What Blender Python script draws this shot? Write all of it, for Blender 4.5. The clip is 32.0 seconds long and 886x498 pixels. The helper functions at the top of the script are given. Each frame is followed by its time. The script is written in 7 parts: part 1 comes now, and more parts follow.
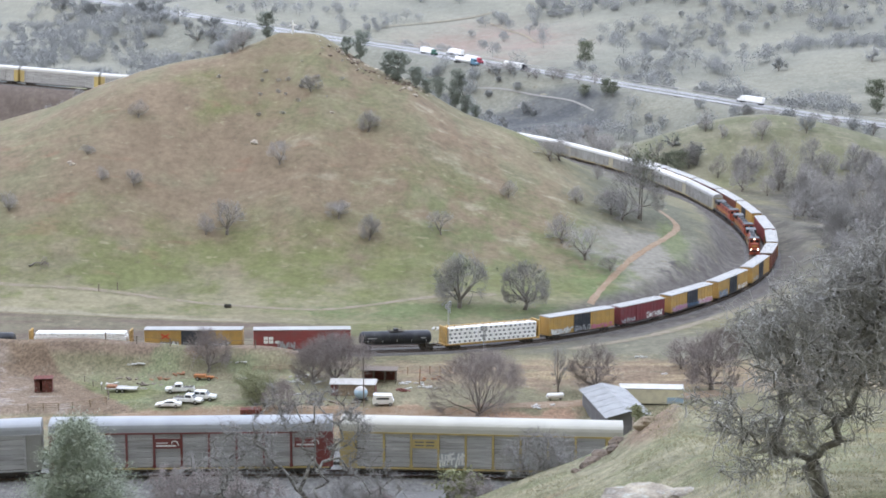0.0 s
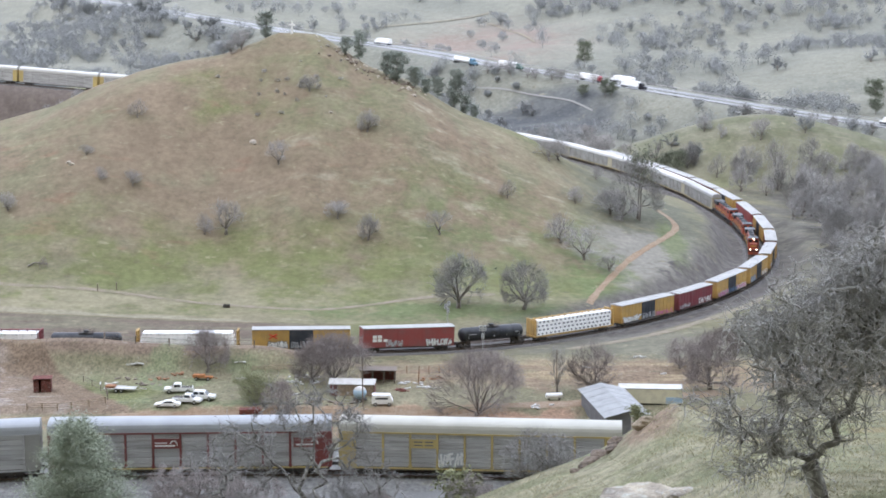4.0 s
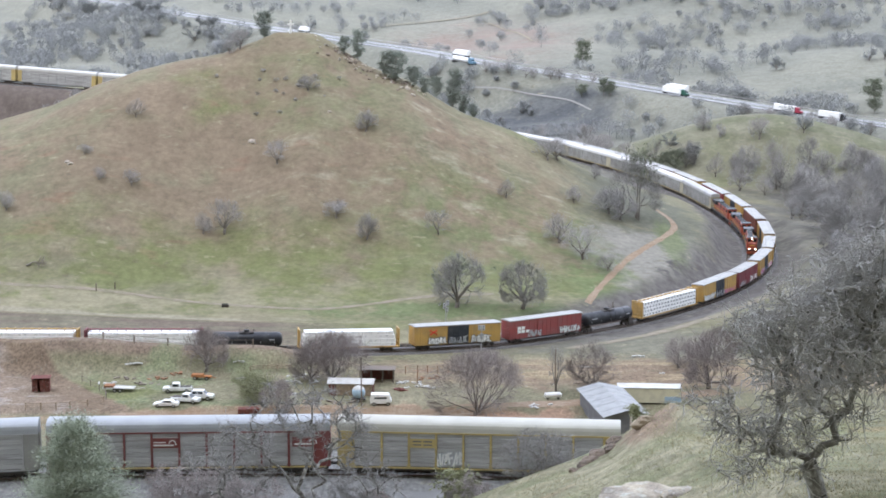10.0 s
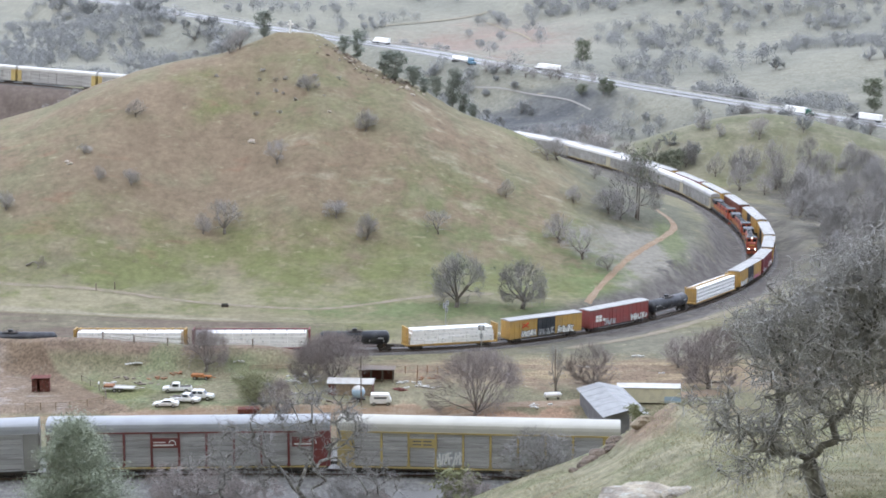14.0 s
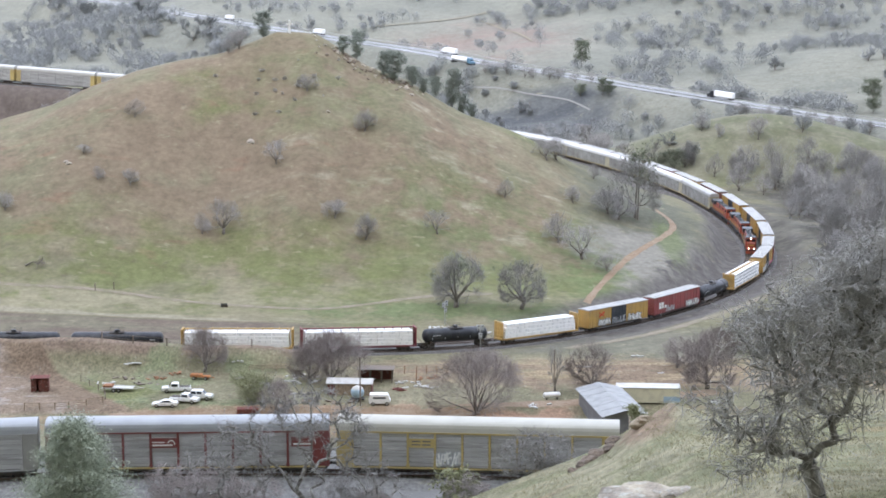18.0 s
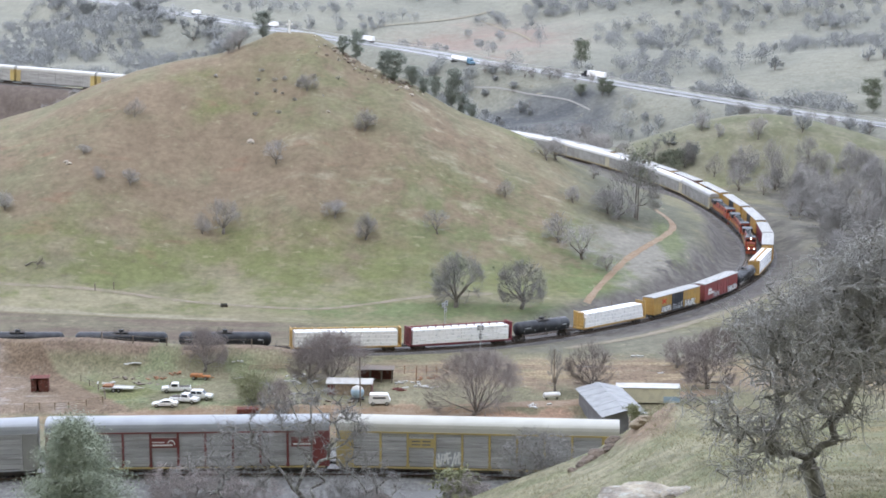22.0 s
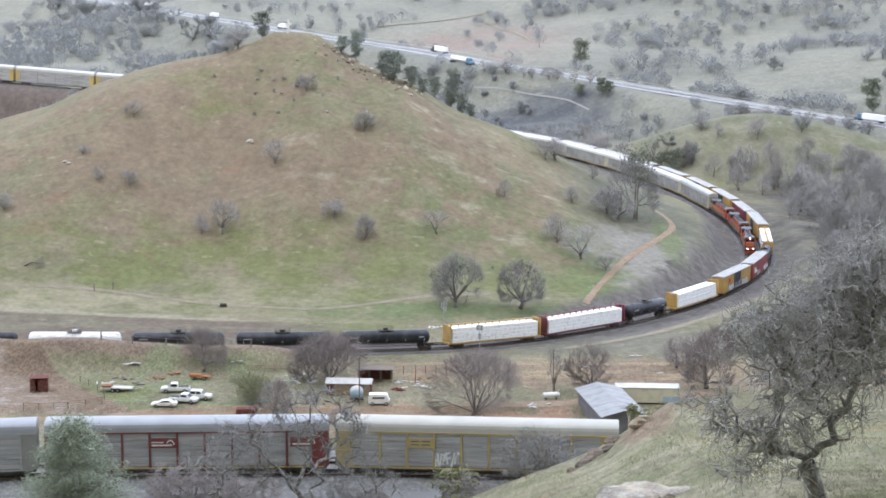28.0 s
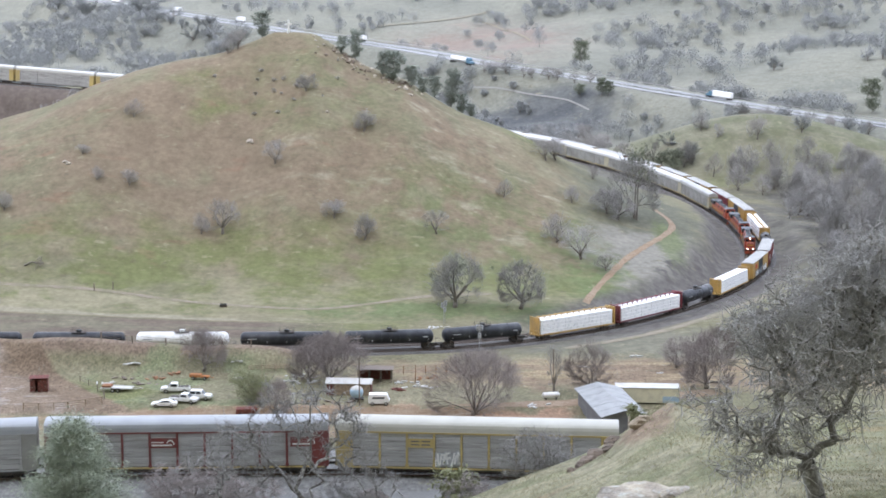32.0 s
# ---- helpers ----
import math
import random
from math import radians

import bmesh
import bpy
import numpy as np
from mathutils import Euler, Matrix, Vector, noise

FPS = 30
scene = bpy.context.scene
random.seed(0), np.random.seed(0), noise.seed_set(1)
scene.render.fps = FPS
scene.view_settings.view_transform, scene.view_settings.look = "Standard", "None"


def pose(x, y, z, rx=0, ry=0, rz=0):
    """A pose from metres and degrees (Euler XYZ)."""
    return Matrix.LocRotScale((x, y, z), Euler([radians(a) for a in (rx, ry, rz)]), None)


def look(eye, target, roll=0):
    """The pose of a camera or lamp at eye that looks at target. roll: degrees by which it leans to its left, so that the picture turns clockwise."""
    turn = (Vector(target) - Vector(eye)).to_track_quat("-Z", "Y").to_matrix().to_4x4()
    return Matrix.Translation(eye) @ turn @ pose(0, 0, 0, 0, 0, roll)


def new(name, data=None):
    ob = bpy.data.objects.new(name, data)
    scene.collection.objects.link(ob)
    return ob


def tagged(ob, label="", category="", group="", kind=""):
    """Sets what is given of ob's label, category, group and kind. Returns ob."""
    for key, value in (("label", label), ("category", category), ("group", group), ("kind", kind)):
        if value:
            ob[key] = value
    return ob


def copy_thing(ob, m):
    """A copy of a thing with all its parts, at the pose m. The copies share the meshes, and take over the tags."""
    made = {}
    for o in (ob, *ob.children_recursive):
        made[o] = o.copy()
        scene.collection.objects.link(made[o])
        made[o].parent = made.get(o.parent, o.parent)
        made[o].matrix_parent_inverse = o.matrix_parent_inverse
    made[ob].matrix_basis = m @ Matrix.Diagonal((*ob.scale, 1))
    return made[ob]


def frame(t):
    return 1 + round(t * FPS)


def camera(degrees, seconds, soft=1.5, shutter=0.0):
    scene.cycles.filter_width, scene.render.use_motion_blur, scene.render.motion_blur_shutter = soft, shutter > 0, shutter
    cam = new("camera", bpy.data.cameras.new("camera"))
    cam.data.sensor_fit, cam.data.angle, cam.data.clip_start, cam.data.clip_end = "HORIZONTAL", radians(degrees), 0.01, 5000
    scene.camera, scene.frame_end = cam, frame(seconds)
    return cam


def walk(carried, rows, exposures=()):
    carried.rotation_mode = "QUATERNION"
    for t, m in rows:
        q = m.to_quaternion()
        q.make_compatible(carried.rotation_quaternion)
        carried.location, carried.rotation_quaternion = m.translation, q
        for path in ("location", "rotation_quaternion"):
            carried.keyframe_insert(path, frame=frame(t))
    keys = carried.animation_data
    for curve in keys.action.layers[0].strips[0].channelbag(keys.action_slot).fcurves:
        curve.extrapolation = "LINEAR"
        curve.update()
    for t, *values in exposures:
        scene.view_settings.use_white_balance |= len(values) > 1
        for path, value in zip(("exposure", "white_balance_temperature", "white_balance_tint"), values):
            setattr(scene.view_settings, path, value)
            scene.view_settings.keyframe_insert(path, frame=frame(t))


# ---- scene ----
EYE = (0.0, 0.0, 80.5)
TILT = 9.57
cam = camera(29.28, 32.0, soft=1.75)


def aim(yaw, pitch=0.0):
    """The standing camera, turned by small angles (degrees) from its mean aim."""
    return Matrix.Translation(EYE) @ pose(0, 0, 0, 0, 0, yaw) @ pose(0, 0, 0, 90 - TILT + pitch, 0, 0)


walk(cam, [
    (0.0, aim(0.088, 0.024)), (1.0, aim(0.074, 0.024)), (2.0, aim(0.062, 0.022)), (3.5, aim(0.056, 0.022)),
    (5.5, aim(0.036, 0.02)), (7.0, aim(0.033, 0.014)), (9.0, aim(0.026, 0.01)), (10.0, aim(0.006, 0.004)),
    (13.0, aim(0.0, 0.0)), (14.5, aim(-0.004, 0.0)), (16.5, aim(-0.03, 0.0)), (22.0, aim(-0.034, 0.0)),
    (24.0, aim(-0.055, 0.0)), (27.5, aim(-0.06, 0.0)), (32.0, aim(-0.061, 0.0))],
    exposures=[(0.0, 0.90, 6150, 15.5), (32.0, 0.90, 6150, 15.5)])

# ---- light: an overcast, rainy day ----
SUN_EL, SUN_AZ = 48.0, 205.0
world = bpy.data.worlds.new("world")
scene.world = world
world.use_nodes = True
wn = world.node_tree.nodes
wl = world.node_tree.links
sky = wn.new("ShaderNodeTexSky")
sky.sky_type, sky.sun_disc = "NISHITA", False
sky.sun_elevation, sky.sun_rotation = radians(SUN_EL), radians(SUN_AZ)
sky.air_density, sky.dust_density, sky.ozone_density = 1.0, 6.0, 1.0
cloud = wn.new("ShaderNodeMix")
cloud.data_type = "RGBA"
cloud.inputs[0].default_value = 0.85
cloud.inputs[7].default_value = (9.0, 9.9, 11.2, 1)
wl.new(sky.outputs[0], cloud.inputs[6])
wl.new(cloud.outputs[2], wn["Background"].inputs[0])
wn["Background"].inputs[1].default_value = 0.15

sun_data = bpy.data.lights.new("sun", "SUN")
sun_data.energy, sun_data.angle, sun_data.color = 0.9, radians(25), (1.0, 0.98, 0.96)
sun = new("sun", sun_data)
sun.matrix_basis = look((0, 0, 300), (300 * math.sin(radians(SUN_AZ)) * -1 / math.tan(radians(SUN_EL)),
                                       -300 * math.cos(radians(SUN_AZ)) / math.tan(radians(SUN_EL)), 0))


# ---- materials ----
def material(name, base, rough=0.8, metal=0.0, vary=(), scale=1.0, bump=0.0, bump_scale=8.0, fine=0.0, obj_var=0.0, spec=0.3, stretch=(1, 1, 1)):
    """base colour; vary: [(colour, noise scale, threshold, softness, detail)], laid over it in turn."""
    m = bpy.data.materials.new(name)
    m.use_nodes = True
    n, l = m.node_tree.nodes, m.node_tree.links
    b = n["Principled BSDF"]
    b.inputs["Roughness"].default_value, b.inputs["Metallic"].default_value = rough, metal
    b.inputs["Specular IOR Level"].default_value = spec
    tex = n.new("ShaderNodeTexCoord")
    last = None
    rgb = n.new("ShaderNodeRGB")
    rgb.outputs[0].default_value = (*base, 1)
    last = rgb.outputs[0]
    for i, (col, sc, thr, soft, det) in enumerate(vary):
        t = n.new("ShaderNodeTexNoise")
        t.inputs["Scale"].default_value, t.inputs["Detail"].default_value = sc * scale, det
        off = n.new("ShaderNodeVectorMath")
        off.operation = "MULTIPLY_ADD"
        off.inputs[1].default_value = stretch
        off.inputs[2].default_value = (13.7 * i, 7.1 * i, 3.3 * i)
        l.new(tex.outputs["Object"], off.inputs[0])
        l.new(off.outputs[0], t.inputs["Vector"])
        r = n.new("ShaderNodeMapRange")
        r.inputs[1].default_value, r.inputs[2].default_value = thr - soft, thr + soft
        l.new(t.outputs[0], r.inputs[0])
        x = n.new("ShaderNodeMix")
        x.data_type = "RGBA"
        l.new(r.outputs[0], x.inputs[0])
        l.new(last, x.inputs[6])
        x.inputs[7].default_value = (*col, 1)
        last = x.outputs[2]
    if fine:
        t = n.new("ShaderNodeTexNoise")
        t.inputs["Scale"].default_value, t.inputs["Detail"].default_value = bump_scale * 2.3, 6
        l.new(tex.outputs["Object"], t.inputs["Vector"])
        r = n.new("ShaderNodeMapRange")
        r.inputs[1].default_value, r.inputs[2].default_value = 0.3, 0.7
        r.inputs[3].default_value, r.inputs[4].default_value = 1 - fine, 1 + fine
        l.new(t.outputs[0], r.inputs[0])
        x = n.new("ShaderNodeVectorMath")
        x.operation = "SCALE"
        l.new(last, x.inputs[0])
        l.new(r.outputs[0], x.inputs["Scale"])
        last = x.outputs[0]
    if obj_var:
        o = n.new("ShaderNodeObjectInfo")
        r = n.new("ShaderNodeMapRange")
        r.inputs[3].default_value, r.inputs[4].default_value = 1 - obj_var, 1 + obj_var
        l.new(o.outputs["Random"], r.inputs[0])
        x = n.new("ShaderNodeVectorMath")
        x.operation = "SCALE"
        l.new(last, x.inputs[0])
        l.new(r.outputs[0], x.inputs["Scale"])
        last = x.outputs[0]
    l.new(last, b.inputs["Base Color"])
    if bump:
        t = n.new("ShaderNodeTexNoise")
        t.inputs["Scale"].default_value, t.inputs["Detail"].default_value = bump_scale, 8
        l.new(tex.outputs["Object"], t.inputs["Vector"])
        bp = n.new("ShaderNodeBump")
        bp.inputs["Strength"].default_value, bp.inputs["Distance"].default_value = min(1.0, bump), 0.1
        l.new(t.outputs[0], bp.inputs["Height"])
        l.new(bp.outputs[0], b.inputs["Normal"])
    return m


def paint(name, col, dirt=0.35, rough=0.55, metal=0.0):
    """Weathered paint: grime patches, rust blooms and fine streaks."""
    d = tuple(c * 0.62 + 0.05 for c in col)
    rust = (0.16, 0.075, 0.04)
    return material(name, col, rough, metal, [(d, 0.45, 0.62 - dirt * 0.2, 0.16, 6), (rust, 1.3, 0.74, 0.05, 8)],
                    fine=0.10, bump_scale=5.0, obj_var=0.05)


M = {}
M["yellow"] = paint("box_yellow_paint", (0.50, 0.315, 0.095))
M["yellow2"] = paint("rack_yellow_paint", (0.50, 0.385, 0.15))
M["red"] = paint("box_red_paint", (0.285, 0.072, 0.068))
M["maroon"] = paint("box_maroon_paint", (0.20, 0.04, 0.05))
M["brown"] = paint("box_brown_paint", (0.20, 0.075, 0.05))
M["navy"] = paint("box_blue_paint", (0.03, 0.045, 0.10))
M["black"] = paint("tank_black_paint", (0.022, 0.024, 0.03), 0.2, 0.38)
M["whitetank"] = paint("tank_white_paint", (0.78, 0.78, 0.76), 0.1)
M["door"] = paint("door_black_paint", (0.03, 0.035, 0.045))
M["roof"] = material("galvanised_roof", (0.39, 0.385, 0.37), 0.65, 0.0, [((0.33, 0.33, 0.325), 0.5, 0.6, 0.15, 6), ((0.38, 0.32, 0.28), 1.6, 0.72, 0.06, 8)], fine=0.08)
M["rackroof"] = material("rack_roof_metal", (0.37, 0.385, 0.40), 0.5, 0.1, [((0.30, 0.31, 0.325), 0.35, 0.55, 0.2, 6)], fine=0.06)
M["rackcream"] = material("rack_roof_cream", (0.50, 0.485, 0.425), 0.65, 0.0, [((0.42, 0.405, 0.355), 0.35, 0.58, 0.2, 6)], fine=0.06)
M["galv"] = material("galvanised_screen", (0.42, 0.417, 0.412), 0.55, 0.2, [((0.30, 0.293, 0.285), 1.6, 0.56, 0.10, 6), ((0.52, 0.517, 0.51), 2.4, 0.64, 0.06, 6), ((0.24, 0.18, 0.14), 1.1, 0.74, 0.06, 8)], fine=0.14, obj_var=0.10, stretch=(0.16, 1, 2.2))
M["tanscreen"] = material("tan_grey_screen", (0.295, 0.29, 0.27), 0.6, 0.2, [((0.20, 0.19, 0.17), 0.4, 0.55, 0.2, 6)], fine=0.12, obj_var=0.08)
M["whiteroof"] = material("white_rack_roof", (0.52, 0.515, 0.495), 0.6, 0.0, [((0.47, 0.46, 0.44), 0.35, 0.58, 0.2, 6)], fine=0.06)
M["dullyellow"] = paint("dull_yellow_paint", (0.37, 0.335, 0.24))
M["lichenbark"] = material("lichened_bark", (0.20, 0.188, 0.172), 0.95, 0, [((0.145, 0.135, 0.122), 1.5, 0.5, 0.12, 6), ((0.40, 0.39, 0.36), 3.0, 0.56, 0.08, 5)], bump=0.8, bump_scale=9, fine=0.2)
M["rackred"] = paint("rack_red_paint", (0.195, 0.055, 0.05))
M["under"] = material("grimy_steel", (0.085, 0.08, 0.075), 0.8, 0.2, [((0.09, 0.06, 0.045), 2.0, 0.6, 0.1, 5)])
M["wheel"] = material("wheel_steel", (0.07, 0.06, 0.055), 0.6, 0.5)
M["wrap"] = material("lumber_wrap_white", (0.90, 0.90, 0.90), 0.5, 0.0, [((0.78, 0.79, 0.80), 0.8, 0.6, 0.1, 5)], bump=0.3, bump_scale=3.0)
M["mark"] = material("wrap_print_dark", (0.10, 0.11, 0.13), 0.6)
M["white"] = material("white_marking", (0.78, 0.78, 0.76), 0.6, fine=0.15)
M["grey"] = material("grey_marking", (0.42, 0.44, 0.46), 0.6, fine=0.2)
M["pink"] = material("pink_spray_paint", (0.52, 0.16, 0.32), 0.6, fine=0.2)
M["bluepaint"] = material("blue_spray_paint", (0.10, 0.18, 0.30), 0.6, fine=0.2)
M["redx"] = material("red_marking", (0.55, 0.05, 0.03), 0.6)
M["orange"] = paint("loco_orange_paint", (0.34, 0.08, 0.045), 0.2, 0.4)
M["locoblack"] = material("loco_black_paint", (0.03, 0.032, 0.035), 0.45, fine=0.2)
M["locoyellow"] = material("loco_yellow_stripe", (0.45, 0.27, 0.07), 0.5)
M["glass"] = material("dark_window_glass", (0.02, 0.025, 0.03), 0.12, spec=0.6)
M["sleeper"] = material("wooden_sleeper", (0.10, 0.085, 0.07), 0.9, 0, [((0.16, 0.14, 0.12), 3.0, 0.55, 0.1, 5)], obj_var=0.15)
M["rail"] = material("rail_steel", (0.16, 0.12, 0.10), 0.5, 0.6)
M["ballast"] = material("ballast_gravel", (0.128, 0.120, 0.112), 0.95, 0, [((0.08, 0.074, 0.071), 0.25, 0.5, 0.15, 6), ((0.19, 0.178, 0.168), 9.0, 0.58, 0.1, 4)], bump=0.9, bump_scale=7, fine=0.35)


def lamp_material(name, col, strength):
    m = bpy.data.materials.new(name)
    m.use_nodes = True
    b = m.node_tree.nodes["Principled BSDF"]
    b.inputs["Base Color"].default_value = (*col, 1)
    b.inputs["Emission Color"].default_value = (*col, 1)
    b.inputs["Emission Strength"].default_value = strength
    return m


M["headlight"] = lamp_material("headlight_glow", (1.0, 0.9, 0.68), 9.0)


# ---- mesh helpers ----
def box(bm, x0, x1, y0, y1, z0, z1, bevel=0.0):
    v = [bm.verts.new((x, y, z)) for x in (x0, x1) for y in (y0, y1) for z in (z0, z1)]
    f = [bm.faces.new([v[i] for i in q]) for q in ((0, 1, 3, 2), (4, 6, 7, 5), (0, 4, 5, 1), (2, 3, 7, 6), (0, 2, 6, 4), (1, 5, 7, 3))]
    if bevel:
        es = list({e for q in f for e in q.edges})
        bmesh.ops.bevel(bm, geom=es, offset=bevel, segments=1, affect="EDGES")
    return bm


def rod(bm, a, b, r0, r1=None, n=6):
    """A tapered round bar from a to b."""
    a, b = Vector(a), Vector(b)
    r1 = r0 if r1 is None else r1
    d = (b - a)
    if d.length < 1e-6:
        return bm
    d.normalize()
    s = d.orthogonal().normalized()
    c = d.cross(s)
    ra, rb = [], []
    for i in range(n):
        w = 2 * math.pi * i / n
        o = s * math.cos(w) + c * math.sin(w)
        ra.append(bm.verts.new(a + o * r0))
        rb.append(bm.verts.new(b + o * r1))
    for i in range(n):
        j = (i + 1) % n
        bm.faces.new((ra[i], ra[j], rb[j], rb[i]))
    bm.faces.new(ra[::-1])
    bm.faces.new(rb)
    return bm


def extrude_profile(bm, pts, x0, x1):
    """A prism along x from a closed outline in (y, z)."""
    a = [bm.verts.new((x0, y, z)) for y, z in pts]
    b = [bm.verts.new((x1, y, z)) for y, z in pts]
    n = len(pts)
    for i in range(n):
        j = (i + 1) % n
        bm.faces.new((a[i], b[i], b[j], a[j]))
    bm.faces.new(a)
    bm.faces.new(b[::-1])
    bmesh.ops.recalc_face_normals(bm, faces=bm.faces)
    return bm


def mesh_of(name, bm, mat, smooth=False):
    me = bpy.data.meshes.new(name)
    bm.normal_update()
    bm.to_mesh(me)
    bm.free()
    if mat:
        me.materials.append(mat)
    if smooth:
        me.polygons.foreach_set("use_smooth", [True] * len(me.polygons))
    return me


def part(name, bm, mat, parent, label="", at=None, smooth=False):
    """Links a bmesh (or a finished mesh) as one mesh object under a thing or a part."""
    me = bm if isinstance(bm, bpy.types.Mesh) else mesh_of(name, bm, mat, smooth)
    ob = new(name, me)
    ob.parent = parent
    if at is not None:
        ob.matrix_basis = at
    if label:
        tagged(ob, label)
    return ob


def thing(name, label, category, m=None, group="", data=None):
    ob = new(name, data)
    if data is None:
        ob.empty_display_size = 0.5
    if m is not None:
        ob.matrix_basis = m
    return tagged(ob, label, category, group)


def B():
    return bmesh.new()


# ---- the plan: loop track round the hill, upper line on its bench, highway ----
IN_GAP = 4.9
NEAR_R, NEAR_C = 240.0, (-16.0, 163.9 - 240.0)


def loop_table():
    """Plan of the loop's outer track, metre by metre: straight, easing, a bend of 171.5 m, then wider; with its rail heights."""
    S = np.arange(-240, 720, 1.0)
    kap = np.where(S < 43, 0.0, np.where(S < 95, 0.554 / 52, np.where(S < 275, 1 / 171.5, 1 / 270)))
    H = np.cumsum(kap)
    i = int(np.searchsorted(S, 95))
    H = H - H[i] + 0.554
    X, Y = np.cumsum(np.cos(H)), np.cumsum(np.sin(H))
    X, Y = X + 13.2 - X[i], Y + 353.2 - Y[i]
    Z = np.interp(S, (-240, 20, 43, 60, 95, 130, 245, 270, 300, 340, 400, 430, 720), (2.0, 2.0, 2.1, 2.0, 0.5, 0.0, -0.3, 0.8, 2.3, 4.1, 6.9, 8.6, 18.0))
    Z = np.convolve(np.pad(Z, 15, "edge"), np.ones(31) / 31, "valid")
    return S, X, Y, H, Z


LT = loop_table()


def loop_point(s, inset=0.0):
    """Place, heading and rail height on the loop at s metres; inset: metres towards the hill."""
    x, y, h, z = (float(np.interp(s, LT[0], c)) for c in LT[1:])
    return x - inset * math.sin(h), y + inset * math.cos(h), h, z


def near_point(s):
    """The same for the upper line: s metres along its gentle curve, 0 at the middle."""
    a = s / NEAR_R
    return NEAR_C[0] + NEAR_R * math.sin(a), NEAR_C[1] + NEAR_R * math.cos(a), -a, 30.3


FAR_A, FAR_B, FAR_MID = (-227.5, 581.0, 47.1), (-87.1, 542.6, 38.5), 106.1


def far_point(s):
    """The straight behind the hill's shoulder, s metres from its left end."""
    L = math.hypot(FAR_B[0] - FAR_A[0], FAR_B[1] - FAR_A[1])
    k = s / L
    return (FAR_A[0] + k * (FAR_B[0] - FAR_A[0]), FAR_A[1] + k * (FAR_B[1] - FAR_A[1]),
            math.atan2(FAR_B[1] - FAR_A[1], FAR_B[0] - FAR_A[0]), FAR_A[2] + k * (FAR_B[2] - FAR_A[2]))


HIGHWAY = [(1150.0, 470.0, -4.0), (800.0, 520.0, -2.0), (520.0, 580.0, 0.0), (330.0, 640.0, 4.0), (262.0, 675.0, 7.0), (190.0, 722.0, 12.0), (122.0, 782.0, 19.0), (61.0, 838.0, 26.0), (25.0, 864.0, 30.0),
           (-14.0, 920.0, 34.0), (-68.0, 992.0, 38.0), (-169.0, 1185.0, 44.0), (-260.0, 1340.0, 50.0), (-420.0, 1560.0, 60.0), (-800.0, 1900.0, 78.0)]


def spline(pts, step):
    """Even samples of a smooth curve through pts."""
    out = []
    P = [Vector(p) for p in pts]
    for i in range(len(P) - 1):
        a, b = P[i], P[i + 1]
        ta = (P[i + 1] - P[i - 1]) / 2 if i else b - a
        tb = (P[i + 2] - P[i]) / 2 if i + 2 < len(P) else b - a
        n = max(2, int((b - a).length / step))
        for k in range(n):
            t = k / n
            out.append(a * (2 * t**3 - 3 * t * t + 1) + ta * (t**3 - 2 * t * t + t) + b * (3 * t * t - 2 * t**3) + tb * (t**3 - t * t))
    out.append(P[-1])
    return out


ROAD = spline(HIGHWAY, 8.0)
HILL = (-45.6, 497.0)


def near_curve(x, y, line):
    """Distance to a sampled line, and its height at the nearest sample."""
    best = np.full(x.shape, 1e9)
    hz = np.zeros(x.shape)
    for p in line:
        d = (x - p[0])**2 + (y - p[1])**2
        k = d < best
        best = np.where(k, d, best)
        hz = np.where(k, p[2], hz)
    return np.sqrt(best), hz


def smooth01(t):
    t = np.clip(t, 0, 1)
    return t * t * (3 - 2 * t)


def fnoise(x, y, scale, seed=0):
    """Smooth value noise on a lattice, -1 to 1."""
    def hsh(i, j):
        v = np.sin(i * 127.1 + j * 311.7 + seed * 74.7) * 43758.5453
        return (v - np.floor(v)) * 2 - 1
    u, v = x / scale, y / scale
    i, j = np.floor(u), np.floor(v)
    fu, fv = smooth01(u - i), smooth01(v - j)
    return (hsh(i, j) * (1 - fu) + hsh(i + 1, j) * fu) * (1 - fv) + (hsh(i, j + 1) * (1 - fu) + hsh(i + 1, j + 1) * fu) * fv


def bump_at(x, y, cx, cy, rx, ry, h):
    return h * np.exp(-((x - cx) / rx)**2 - ((y - cy) / ry)**2)


LOOP_LINE = [(*loop_point(s, IN_GAP / 2)[:2], loop_point(s)[3]) for s in range(-240, 640, 2)]
NEAR_LINE = [(*near_point(s)[:2], 30.3) for s in range(-160, 161, 4)]
FAR_LINE = [(*far_point(s)[:2], far_point(s)[3]) for s in range(-60, 147, 4)]


